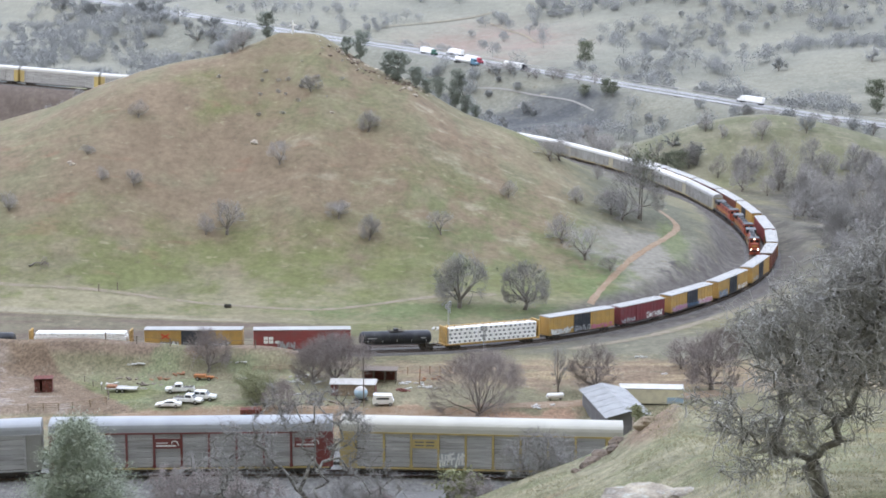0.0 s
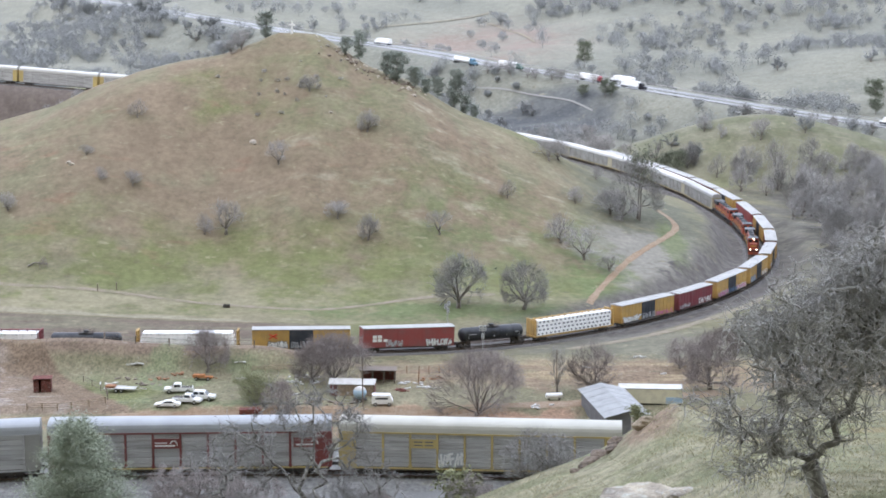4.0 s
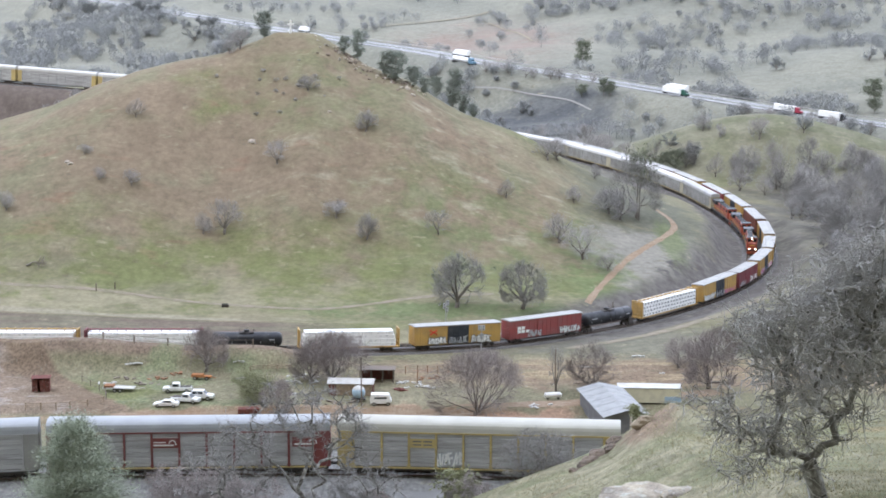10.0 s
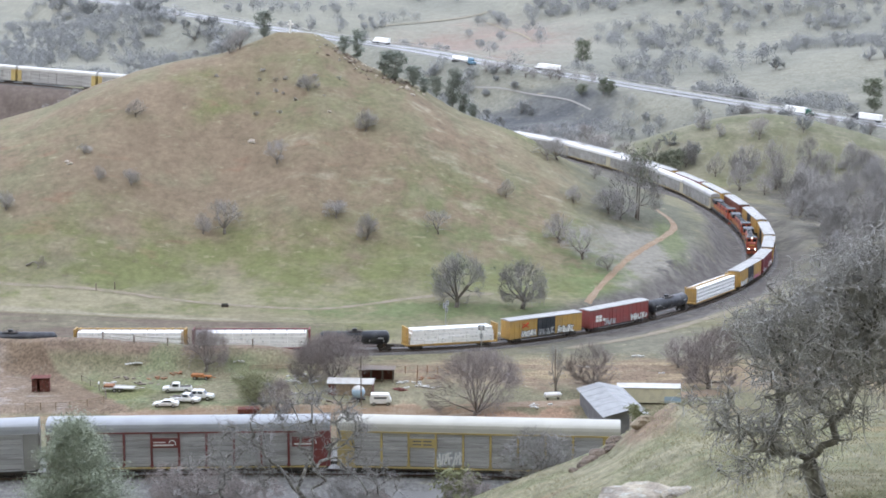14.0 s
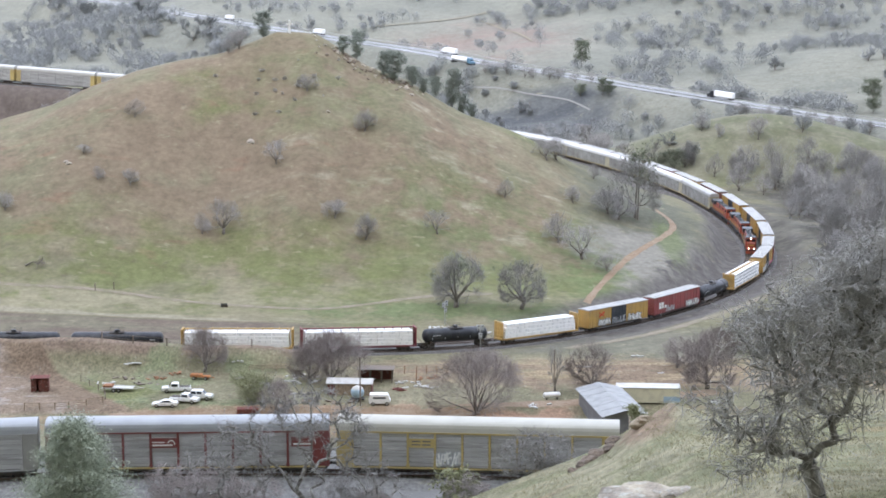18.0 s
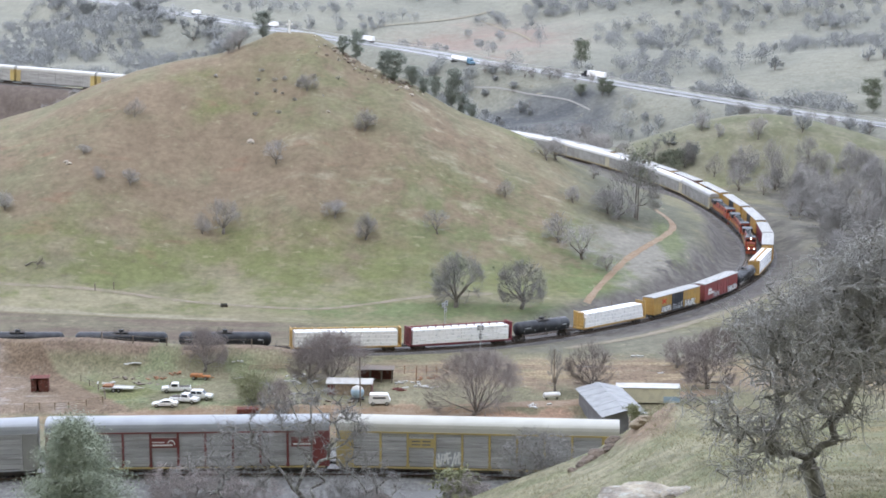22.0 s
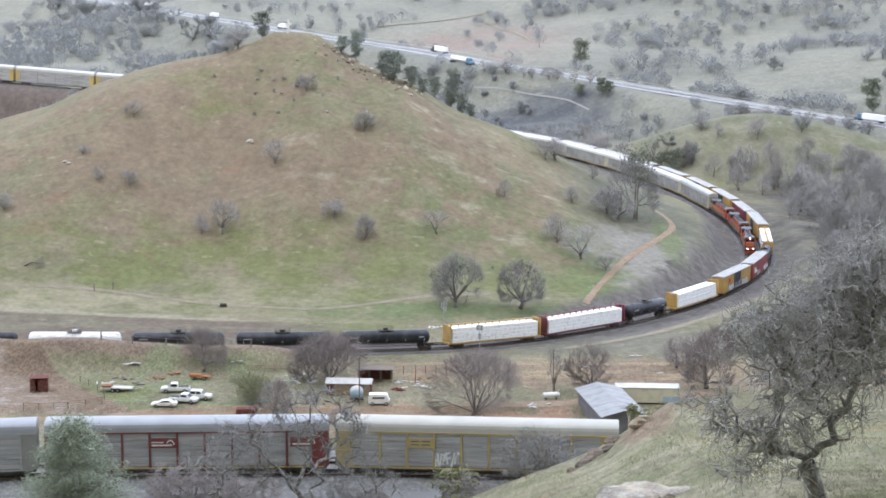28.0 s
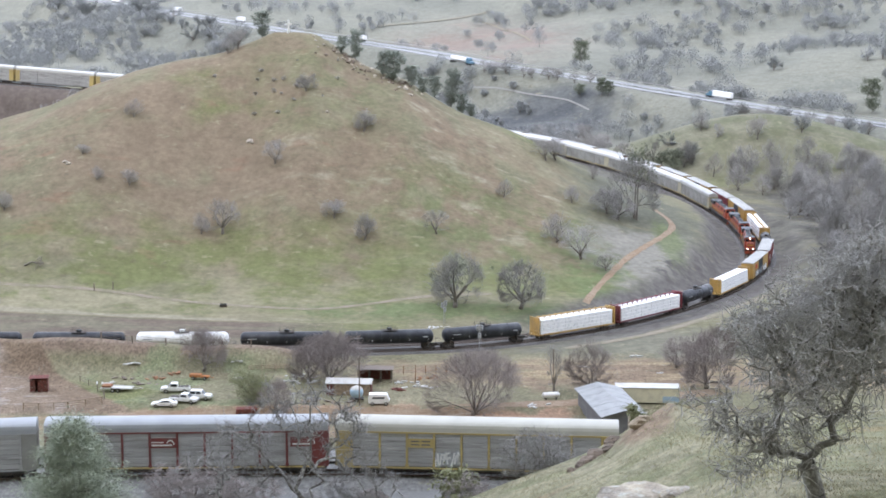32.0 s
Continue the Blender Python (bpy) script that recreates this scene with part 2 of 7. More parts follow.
def terrain(x, y):
    """The height of the ground."""
    x, y = np.asarray(x, float), np.asarray(y, float)
    # valley floor and the hills beyond
    z = 0.6 + 0.0 * x
    far = smooth01((y - 640) / 700)
    z = z + far * 34 + smooth01((y - 1100) / 1800) * 105
    z = z + smooth01((y - 600) / 300) * (fnoise(x, y, 170, 1) * 7 + fnoise(x, y, 70, 2) * 2.2) * (1 + far)
    z = z + bump_at(x, y, 122, 650, 58, 40, 22) + bump_at(x, y, 215, 610, 70, 45, 3)
    z = z + bump_at(x, y, 60, 1010, 90, 80, 16) + bump_at(x, y, 230, 900, 130, 110, 24) + bump_at(x, y, 330, 1300, 260, 200, 40)
    # the hill inside the loop
    dx, dy = x - HILL[0], y - HILL[1]
    r = np.sqrt(dx * dx + dy * dy + 20)
    ca, sa = dx / r, dy / r
    wr, wl_, wb, wf = np.clip(ca, 0, 1)**2, np.clip(-ca, 0, 1)**2, np.clip(sa, 0, 1)**2, np.clip(-sa, 0, 1)**2
    rb = (wr * 122 + wl_ * 205 + wb * 120 + wf * 92) / (wr + wl_ + wb + wf)
    q = r / rb
    p = np.log1p(np.exp(np.clip((1 - q) * 6, -40, 40))) / 6
    hill = 61.0 * p + p * (fnoise(x, y, 38, 5) * 1.6 + fnoise(x, y, 13, 6) * 0.5)
    z = z + np.where(q < 2.2, hill, 0) 
    # its flat crown, hollow flanks and bulging foot
    z = z + smooth01(p / 0.45) * np.interp(dx, (-90, -69, -55, -44, -27, -18, -8, 3, 9, 16, 23, 36, 52, 64), (-1.2, -2.1, -0.2, 0.2, -1.6, -2.1, -1.4, 1.5, 3.4, 2.4, 1.4, 3.4, 0.8, 0.0))
    z = z + bump_at(x, y, 22, 500, 14, 26, 2.5)
    # ridge that carries the line behind the hill
    z = np.maximum(z, 38 * smooth01((0 - x) / 110) * smooth01((y - 515) / 45) * (1 - 0.5 * smooth01((y - 590) / 120)))
    z = z + fnoise(x, y, 24, 3) * 0.35
    # level bed of the loop tracks
    d, hz = near_curve(x, y, LOOP_LINE)
    w = 1 - smooth01((d - 6.5) / 9)
    z = z * (1 - w) + (hz - 0.55) * w
    # bank in front of the cut where the line enters
    z = np.maximum(z, np.where(np.abs(y - 331.3) < 8, 0, -9) + 0.7 + (4.5 + 1.5 * smooth01((-45 - x) / 30)) * np.exp(-((y - 331.3) / 3.4)**2) * smooth01((-12 - x) / 26) + 0.25 * fnoise(x, y, 7, 41))
    # bench of the upper line and the slope below it
    d, hz = near_curve(x, y, NEAR_LINE)
    side = y - (NEAR_C[1] + np.sqrt(np.clip(NEAR_R**2 - (np.clip(x, -230, 230) - NEAR_C[0])**2, 1, None)))
    bench = np.where(side > 0, 30.1 - 30.4 * smooth01((side - 6) / 62), 30.1 + 0.0 * side)
    z = np.where(y < 300, np.maximum(bench, -0.2 + fnoise(x, y, 20, 4) * 0.3), z)
    # the near hillside under the camera
    lat = np.where(x > 13, 0.06 * (x - 13), 0.45 * (x - 13))
    lat = np.where(x < -32, 0.45 * -45 + 0.2 * (x + 32), lat)
    slope = 61.5 - 0.225 * (y - 60) + lat
    slope = slope + np.where(y < 45, (45 - y)**2 * 0.0049, 0)
    slope = slope - np.where(y > 106, (y - 106) * 0.55, 0) + fnoise(x + 0.5 * y, y - 0.4 * x, 11, 8) * 0.32 + fnoise(x - 0.3 * y, y + 0.6 * x, 3.7, 9) * 0.05
    slope = slope + bump_at(x, y, 14.0, 101, 2.3, 5.0, 1.7) - bump_at(x, y, 9.0, 98, 2.5, 9.0, 0.5)
    keep = smooth01((side + 15) / 8)
    slope = slope * (1 - keep) + (slope - 30) * keep
    z = np.where(y < 300, np.maximum(z, np.where(side < -5, slope, -50)), z)
    # far bench and the highway's bed
    d, hz = near_curve(x, y, FAR_LINE)
    w = 1 - smooth01((d - 4) / 9)
    z = z * (1 - w) + (hz - 0.55) * w
    d, hz = near_curve(x, y, [tuple(p) for p in ROAD])
    w = 1 - smooth01((d - 14) / 30)
    z = z * (1 - w) + (hz - 0.15) * w
    return z


GRID = {}


def ground_z(x, y):
    """The height of the ground sheet, between its grid lines."""
    gx, gy, gz = GRID["x"], GRID["y"], GRID["z"]
    i = min(max(int(np.searchsorted(gx, x)) - 1, 0), len(gx) - 2)
    j = min(max(int(np.searchsorted(gy, y)) - 1, 0), len(gy) - 2)
    u, v = (x - gx[i]) / (gx[i + 1] - gx[i]), (y - gy[j]) / (gy[j + 1] - gy[j])
    return float((gz[j, i] * (1 - u) + gz[j, i + 1] * u) * (1 - v) + (gz[j + 1, i] * (1 - u) + gz[j + 1, i + 1] * u) * v)


def axis(stops):
    """Grid lines: (start, end, step) stretches joined."""
    out = []
    for a, b, st in stops:
        out += list(np.arange(a, b, st))
    out.append(stops[-1][1])
    return np.array(out)


def sheet(name, xs, ys, mat):
    X, Y = np.meshgrid(xs, ys)
    Z = terrain(X.ravel(), Y.ravel())
    nx, ny = len(xs), len(ys)
    GRID.update(x=xs, y=ys, z=Z.reshape(ny, nx))
    co = np.stack([X.ravel(), Y.ravel(), Z], 1)
    i = (np.arange(ny - 1)[:, None] * nx + np.arange(nx - 1)[None]).ravel()
    quads = np.stack([i, i + 1, i + 1 + nx, i + nx], 1)
    me = bpy.data.meshes.new(name)
    me.vertices.add(len(co))
    me.vertices.foreach_set("co", co.ravel())
    me.loops.add(quads.size)
    me.loops.foreach_set("vertex_index", quads.ravel())
    me.polygons.add(len(quads))
    me.polygons.foreach_set("loop_start", np.arange(0, quads.size, 4))
    me.polygons.foreach_set("use_smooth", np.ones(len(quads), bool))
    me.update(calc_edges=True)
    me.validate()
    me.materials.append(mat)
    return tagged(new(name, me), "grassy green and brown hills with bare earth patches", "ground", kind="structure")


def ground_material():
    """Winter grass: green and straw swards, reddish bare earth, grey brush, by place and noise."""
    m = bpy.data.materials.new("hill_grass")
    m.use_nodes = True
    n, l = m.node_tree.nodes, m.node_tree.links
    b = n["Principled BSDF"]
    b.inputs["Roughness"].default_value = 0.95
    b.inputs["Specular IOR Level"].default_value = 0.1
    tc = n.new("ShaderNodeTexCoord")

    def nz(scale, detail=5, off=0.0, stretch=(1, 1, 1), rough=0.55):
        mp = n.new("ShaderNodeMapping")
        mp.inputs["Location"].default_value = (off, off * 0.7, 0)
        mp.inputs["Scale"].default_value = stretch
        l.new(tc.outputs["Object"], mp.inputs[0])
        t = n.new("ShaderNodeTexNoise")
        t.inputs["Scale"].default_value, t.inputs["Detail"].default_value, t.inputs["Roughness"].default_value = scale, detail, rough
        l.new(mp.outputs[0], t.inputs["Vector"])
        return t.outputs[0]

    def ramp(v, a, c, lo=0.0, hi=1.0):
        r = n.new("ShaderNodeMapRange")
        r.interpolation_type = "SMOOTHSTEP"
        for i, k in zip((1, 2, 3, 4), (a, c, lo, hi)):
            r.inputs[i].default_value = k
        l.new(v, r.inputs[0])
        return r.outputs[0]

    def mth(op, a, c):
        x = n.new("ShaderNodeMath")
        x.operation = op
        for i, k in enumerate((a, c)):
            if isinstance(k, (int, float)):
                x.inputs[i].default_value = k
            else:
                l.new(k, x.inputs[i])
        return x.outputs[0]

    def mix(f, a, c):
        x = n.new("ShaderNodeMix")
        x.data_type = "RGBA"
        l.new(f, x.inputs[0])
        for i, k in ((6, a), (7, c)):
            if isinstance(k, tuple):
                x.inputs[i].default_value = (*k, 1)
            else:
                l.new(k, x.inputs[i])
        return x.outputs[2]

    sep = n.new("ShaderNodeSeparateXYZ")
    l.new(tc.outputs["Object"], sep.inputs[0])
    px, py, pz = sep.outputs[0], sep.outputs[1], sep.outputs[2]

    def disc(cx, cy, rx, ry, soft=0.35, wob=0.35):
        """1 within an uneven ellipse of the plan."""
        ax = mth("DIVIDE", mth("SUBTRACT", px, cx), rx)
        ay = mth("DIVIDE", mth("SUBTRACT", py, cy), ry)
        d = mth("SQRT", mth("ADD", mth("MULTIPLY", ax, ax), mth("MULTIPLY", ay, ay)), 0)
        d = mth("ADD", d, mth("MULTIPLY", mth("SUBTRACT", nz(3.0 / min(rx, ry), 5, cx), 0.5), wob * 4))
        return ramp(d, 1 + soft, 1 - soft)

    straw, olive, green = (0.204, 0.183, 0.120), (0.158, 0.148, 0.092), (0.132, 0.142, 0.060)
    earth, pale = (0.184, 0.143, 0.099), (0.30, 0.275, 0.20)
    col = mix(ramp(nz(0.035, 6), 0.40, 0.62), olive, straw)
    col = mix(ramp(nz(0.02, 6, 40), 0.54, 0.72), col, green)
    # hill: red-brown flank, green foot, straw crown
    col = mix(mth("MULTIPLY", disc(-88, 468, 62, 52, 0.5), ramp(nz(0.05, 6, 9), 0.34, 0.56)), col, earth)
    col = mix(mth("MULTIPLY", disc(-15, 450, 48, 40, 0.5), ramp(nz(0.09, 7, 21, (1, 0.6, 1)), 0.41, 0.56)), col, earth)
    col = mix(mth("MULTIPLY", disc(-40, 430, 95, 24, 0.5), ramp(nz(0.06, 6, 27, (1, 1.5, 1)), 0.35, 0.54, 0, 0.85)), col, earth)
    col = mix(mth("MULTIPLY", disc(0, 447, 40, 42, 0.5), ramp(nz(0.12, 7, 33, (0.7, 1.4, 1)), 0.55, 0.70, 0, 0.75)), col, pale)
    col = mix(mth("MULTIPLY", disc(-70, 400, 120, 22, 0.6), ramp(nz(0.07, 6, 70), 0.36, 0.60, 0, 0.9)), col, green)
    col = mix(mth("MULTIPLY", disc(20, 425, 40, 26, 0.6), ramp(nz(0.10, 5, 71), 0.40, 0.62, 0, 0.8)), col, (0.130, 0.148, 0.070))
    col = mix(mth("MULTIPLY", disc(-125, 384, 95, 7, 0.4), ramp(nz(0.1, 5, 5), 0.35, 0.5)), col, (0.225, 0.205, 0.135))
    col = mix(mth("MULTIPLY", disc(6, 380, 36, 7, 0.4), ramp(nz(0.1, 5, 73), 0.32, 0.5)), col, (0.126, 0.146, 0.072))
    col = mix(mth("MULTIPLY", disc(40, 412, 9, 30, 0.4), ramp(nz(0.15, 5, 74), 0.36, 0.5)), col, (0.128, 0.150, 0.070))
    # greener crown, straw left shoulder, orange scrapes and pale streaks
    col = mix(mth("MULTIPLY", disc(-34, 474, 20, 20, 0.5), ramp(nz(0.12, 6, 81), 0.38, 0.60, 0, 0.75)), col, (0.150, 0.152, 0.085))
    col = mix(mth("MULTIPLY", disc(-122, 455, 26, 60, 0.5), ramp(nz(0.09, 6, 82), 0.36, 0.60, 0, 0.7)), col, (0.158, 0.150, 0.092))
    col = mix(mth("MULTIPLY", disc(-60, 445, 80, 45, 0.5), ramp(nz(0.11, 6, 83, (0.6, 1.4, 1)), 0.60, 0.70, 0, 0.6)), col, (0.200, 0.128, 0.088))
    col = mix(mth("MULTIPLY", disc(-45, 440, 100, 60, 0.5), ramp(nz(0.35, 7, 84, (0.5, 1.6, 1), 0.7), 0.60, 0.68, 0, 0.6)), col, (0.275, 0.250, 0.165))
    # grey scree inside the bend
    col = mix(mth("MULTIPLY", disc(56, 470, 18, 46, 0.4), ramp(nz(0.08, 6, 3), 0.25, 0.45)), col, (0.125, 0.124, 0.092))
    col = mix(mth("MULTIPLY", disc(57, 428, 19, 24, 0.35), ramp(nz(0.08, 6, 6), 0.30, 0.5)), col, (0.215, 0.203, 0.172))
    col = mix(mth("MULTIPLY", disc(60.5, 424, 7, 8, 0.4), ramp(nz(0.3, 6, 31), 0.42, 0.55)), col, (0.085, 0.078, 0.074))
    col = mix(mth("MULTIPLY", disc(61, 446, 4.0, 18, 0.4), 0.8), col, (0.130, 0.150, 0.072))
    # brown bank and bare yard before the line
    col = mix(mth("MULTIPLY", disc(75, 326, 92, 13, 0.4), ramp(nz(0.07, 6, 55, (1, 3, 1)), 0.27, 0.45)), col, mix(ramp(nz(0.11, 6, 57, (0.5, 3, 1)), 0.44, 0.60), (0.190, 0.140, 0.098), (0.270, 0.215, 0.135)))
    # dark earth of the cut behind the line, and its brown lip
    lip = mth("ADD", mth("SUBTRACT", mth("ADD", py, mth("MULTIPLY", mth("ADD", px, 80.0), 0.07)), 373.0), mth("MULTIPLY", mth("SUBTRACT", nz(0.25, 5, 95), 0.5), 2.0))
    cut = mth("MULTIPLY", mth("MULTIPLY", ramp(lip, 0.7, -0.7), ramp(py, 344, 350)), ramp(px, -12, -40))
    col = mix(cut, col, mix(ramp(nz(0.12, 6, 67, (0.3, 1.6, 1)), 0.40, 0.62), (0.135, 0.108, 0.085), (0.155, 0.140, 0.100)))
    col = mix(mth("MULTIPLY", mth("MULTIPLY", ramp(lip, 0.0, 1.0), ramp(lip, 5.0, 2.5)), mth("MULTIPLY", ramp(px, -5, -40), ramp(nz(0.12, 5, 96, (0.4, 2, 1)), 0.35, 0.55))), col, (0.245, 0.222, 0.160))
    col = mix(mth("MULTIPLY", disc(-88, 331.6, 74, 2.9, 0.25, 0.04), ramp(nz(0.2, 6, 68, (0.4, 1.5, 1)), 0.12, 0.30)), col, (0.185, 0.140, 0.105))
    # bare dark gravel inside the bend
    ring = mth("SQRT", mth("ADD", mth("MULTIPLY", mth("ADD", px, 77.0), mth("ADD", px, 77.0)), mth("MULTIPLY", mth("SUBTRACT", py, 499.0), mth("SUBTRACT", py, 499.0))), 0)
    ring = mth("ADD", ring, mth("MULTIPLY", mth("SUBTRACT", nz(0.06, 5, 69), 0.5), 14.0))
    band = mth("MULTIPLY", mth("MULTIPLY", ramp(ring, 151, 158), ramp(ring, 186, 178)), ramp(px, 0, 40))
    col = mix(band, col, mix(ramp(nz(0.3, 6, 90), 0.4, 0.6), (0.108, 0.099, 0.091), (0.140, 0.129, 0.118)))
    col = mix(mth("MULTIPLY", disc(-50, 313, 24, 18, 0.4), ramp(nz(0.12, 6, 15), 0.45, 0.6)), col, (0.172, 0.185, 0.105))
    col = mix(mth("MULTIPLY", disc(-5, 292, 60, 9, 0.4), ramp(nz(0.10, 6, 16), 0.42, 0.56)), col, (0.29, 0.19, 0.13))
    # muddy corral with a sharp edge
    side = mth("ADD", mth("MULTIPLY", mth("ADD", px, 80.4), 0.800), mth("MULTIPLY", mth("SUBTRACT", py, 331.0), 0.600))
    side = mth("ADD", side, mth("MULTIPLY", mth("SUBTRACT", nz(0.3, 5, 72), 0.5), 2.0))
    yard = mth("MULTIPLY", ramp(side, 0.8, -0.6), mth("MULTIPLY", ramp(py, 297, 299), ramp(py, 338, 333)))
    mud = mix(ramp(nz(0.16, 7, 66, (1, 2, 1)), 0.5, 0.66), (0.200, 0.154, 0.114), (0.285, 0.247, 0.210))
    col = mix(yard, col, mix(ramp(side, -9.0, -5.0), mud, (0.172, 0.128, 0.090)))
    # near hillside: pale dry grass
    near_hill = ramp(py, 150, 130)
    col = mix(mth("MULTIPLY", near_hill, 0.85), col, mix(ramp(nz(0.25, 7, 2), 0.38, 0.62), (0.180, 0.172, 0.105), (0.285, 0.26, 0.175)))
    col = mix(mth("MULTIPLY", near_hill, ramp(nz(0.11, 5, 88), 0.60, 0.68)), col, (0.24, 0.15, 0.09))
    col = mix(mth("MULTIPLY", mth("MULTIPLY", near_hill, ramp(nz(0.16, 6, 99), 0.46, 0.62)), 0.65), col, (0.155, 0.165, 0.085))
    col = mix(disc(12.4, 99.5, 1.5, 5.0, 0.4), col, (0.215, 0.160, 0.112))
    # gravel bench
    col = mix(mth("MULTIPLY", ramp(pz, 31.4, 30.6), ramp(py, 178, 172)), col, mix(ramp(nz(0.35, 6, 4), 0.35, 0.65), (0.170, 0.166, 0.156), (0.212, 0.206, 0.193)))
    # leaf-strewn floor of the woods outside the bend
    col = mix(mth("MULTIPLY", disc(132, 480, 42, 120, 0.3), ramp(nz(0.05, 6, 61), 0.30, 0.46)), col, mix(ramp(nz(0.2, 6, 62), 0.4, 0.6), (0.092, 0.087, 0.074), (0.132, 0.124, 0.102)))
    col = mix(mth("MULTIPLY", disc(60, 352, 40, 14, 0.4), 0.7), col, (0.15, 0.145, 0.115))
    # brown cut bank below the far line
    col = mix(mth("MULTIPLY", disc(-138, 556, 34, 26, 0.3, 0.2), ramp(nz(0.12, 6, 93), 0.25, 0.45)), col, (0.135, 0.112, 0.098))
    # far country: grey brush and straw
    farw = ramp(py, 570, 640)
    brush = mix(ramp(nz(0.012, 7, 17), 0.40, 0.60), (0.184, 0.183, 0.149), (0.155, 0.157, 0.131))
    brush = mix(mth("MULTIPLY", disc(22, 1080, 62, 120, 0.4, 0.2), 0.8), brush, mix(ramp(nz(0.05, 6, 92), 0.4, 0.6), (0.205, 0.158, 0.132), (0.200, 0.185, 0.152)))
    brush = mix(disc(118, 640, 72, 42, 0.4, 0.2), brush, mix(ramp(nz(0.08, 6, 91), 0.4, 0.6), (0.122, 0.125, 0.078), (0.165, 0.158, 0.112)))
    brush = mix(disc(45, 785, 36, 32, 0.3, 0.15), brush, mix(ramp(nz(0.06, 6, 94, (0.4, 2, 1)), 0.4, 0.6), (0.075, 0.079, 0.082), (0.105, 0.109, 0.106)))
    col = mix(farw, col, brush)
    # fine grain
    grain = ramp(nz(0.6, 8, 12, (1, 1, 1), 0.7), 0.25, 0.75, 0.80, 1.20)
    grain = mth("MULTIPLY", grain, ramp(nz(0.16, 7, 44, (1, 1, 1), 0.65), 0.30, 0.70, 0.90, 1.10))
    col = mix(mth("MULTIPLY", ramp(nz(0.28, 7, 45, (1, 1, 1), 0.65), 0.60, 0.70), 0.45), col, (0.29, 0.265, 0.18))
    col = mix(mth("MULTIPLY", ramp(nz(0.22, 7, 46, (1, 1, 1), 0.65), 0.60, 0.70), 0.45), col, (0.125, 0.105, 0.078))
    rough = mth("MULTIPLY", ramp(py, 352, 340), mth("SUBTRACT", ramp(nz(2.2, 6, 51, (1, 0.5, 1), 0.7), 0.30, 0.70, 0.0, 2.0), 1.0))
    grain = mth("MULTIPLY", grain, mth("ADD", mth("MULTIPLY", rough, 0.30), 1.0))
    col = mix(mth("MULTIPLY", ramp(py, 352, 340), ramp(nz(1.1, 7, 52, (1, 0.6, 1), 0.7), 0.60, 0.68, 0.0, 0.55)), col, (0.30, 0.285, 0.235))
    x = n.new("ShaderNodeVectorMath")
    x.operation = "SCALE"
    l.new(col, x.inputs[0])
    l.new(grain, x.inputs["Scale"])
    l.new(x.outputs[0], b.inputs["Base Color"])
    bp = n.new("ShaderNodeBump")
    bp.inputs["Strength"].default_value, bp.inputs["Distance"].default_value = 0.6, 0.28
    l.new(nz(0.9, 8, 1, (1, 1, 1), 0.7), bp.inputs["Height"])
    l.new(bp.outputs[0], b.inputs["Normal"])
    return m


xs = axis([(-3600, -1200, 120), (-1200, -420, 30), (-420, -170, 6), (-170, 170, 2.0), (170, 420, 6), (420, 1200, 30), (1200, 3601, 120)])
ys = axis([(-400, -40, 40), (-40, 10, 5), (10, 130, 1.5), (130, 700, 2.0), (700, 1000, 6), (1000, 2000, 20), (2000, 4900, 100)])
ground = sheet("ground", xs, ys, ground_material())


# ---- tracks ----
def track(name, label, fn, s0, s1, step=2.0):
    """Ballast, two rails and the sleepers of one track; fn gives place, heading, rail height."""
    base = thing(name, label, "railway track")
    n = int((s1 - s0) / step) + 1
    P = [fn(s0 + i * step) for i in range(n)]

    def ribbon(outline):
        v, f = [], []
        k = len(outline)
        for x, y, h, z in P:
            for o, dz in outline:
                v.append((x + o * math.sin(h), y - o * math.cos(h), z + dz))
        for i in range(n - 1):
            for j in range(k - 1):
                f.append((i * k + j, i * k + j + 1, (i + 1) * k + j + 1, (i + 1) * k + j))
        me = bpy.data.meshes.new(name)
        me.from_pydata(v, [], f)
        return me
    me = ribbon([(-3.4, -0.95), (-2.0, -0.26), (0, -0.24), (2.0, -0.26), (3.4, -0.95)])
    me.materials.append(M["ballast"])
    part("ballast_bed", me, None, base)
    for o in (-0.76, 0.76):
        me = ribbon([(o - 0.04, -0.18), (o - 0.036, 0.0), (o + 0.036, 0.0), (o + 0.04, -0.18)])
        me.materials.append(M["rail"])
        part("rail", me, None, base)
    v, f = [], []
    s = s0
    while s < s1:
        x, y, h, z = fn(s)
        c, d = math.cos(h), math.sin(h)
        k = len(v)
        for a, o, q in ((-0.12, -1.3, -.3), (0.12, -1.3, -.3), (0.12, 1.3, -.3), (-0.12, 1.3, -.3), (-0.12, -1.3, -.17), (0.12, -1.3, -.17), (0.12, 1.3, -.17), (-0.12, 1.3, -.17)):
            v.append((x + a * c + o * d, y + a * d - o * c, z + q))
        f += [tuple(k + i for i in t) for t in ((4, 5, 6, 7), (0, 1, 5, 4), (1, 2, 6, 5), (2, 3, 7, 6), (3, 0, 4, 7))]
        s += 0.6
    me = bpy.data.meshes.new("sleeper_bed")
    me.from_pydata(v, [], f)
    me.materials.append(M["sleeper"])
    tagged(part("sleeper_bed", me, None, base), kind="stuff")
    return base


track("loop_track_outer", "curved railway track on dark gravel ballast round the hill", loop_point, -240, 560)
track("loop_track_inner", "inner railway track on dark gravel ballast beside the outer one", lambda s: loop_point(s, IN_GAP), -240, 560)
track("upper_track", "railway track on the gravel bench above the farmyard", near_point, -150, 150)
track("far_track", "railway track on a bench behind the hill", far_point, -40, 150)


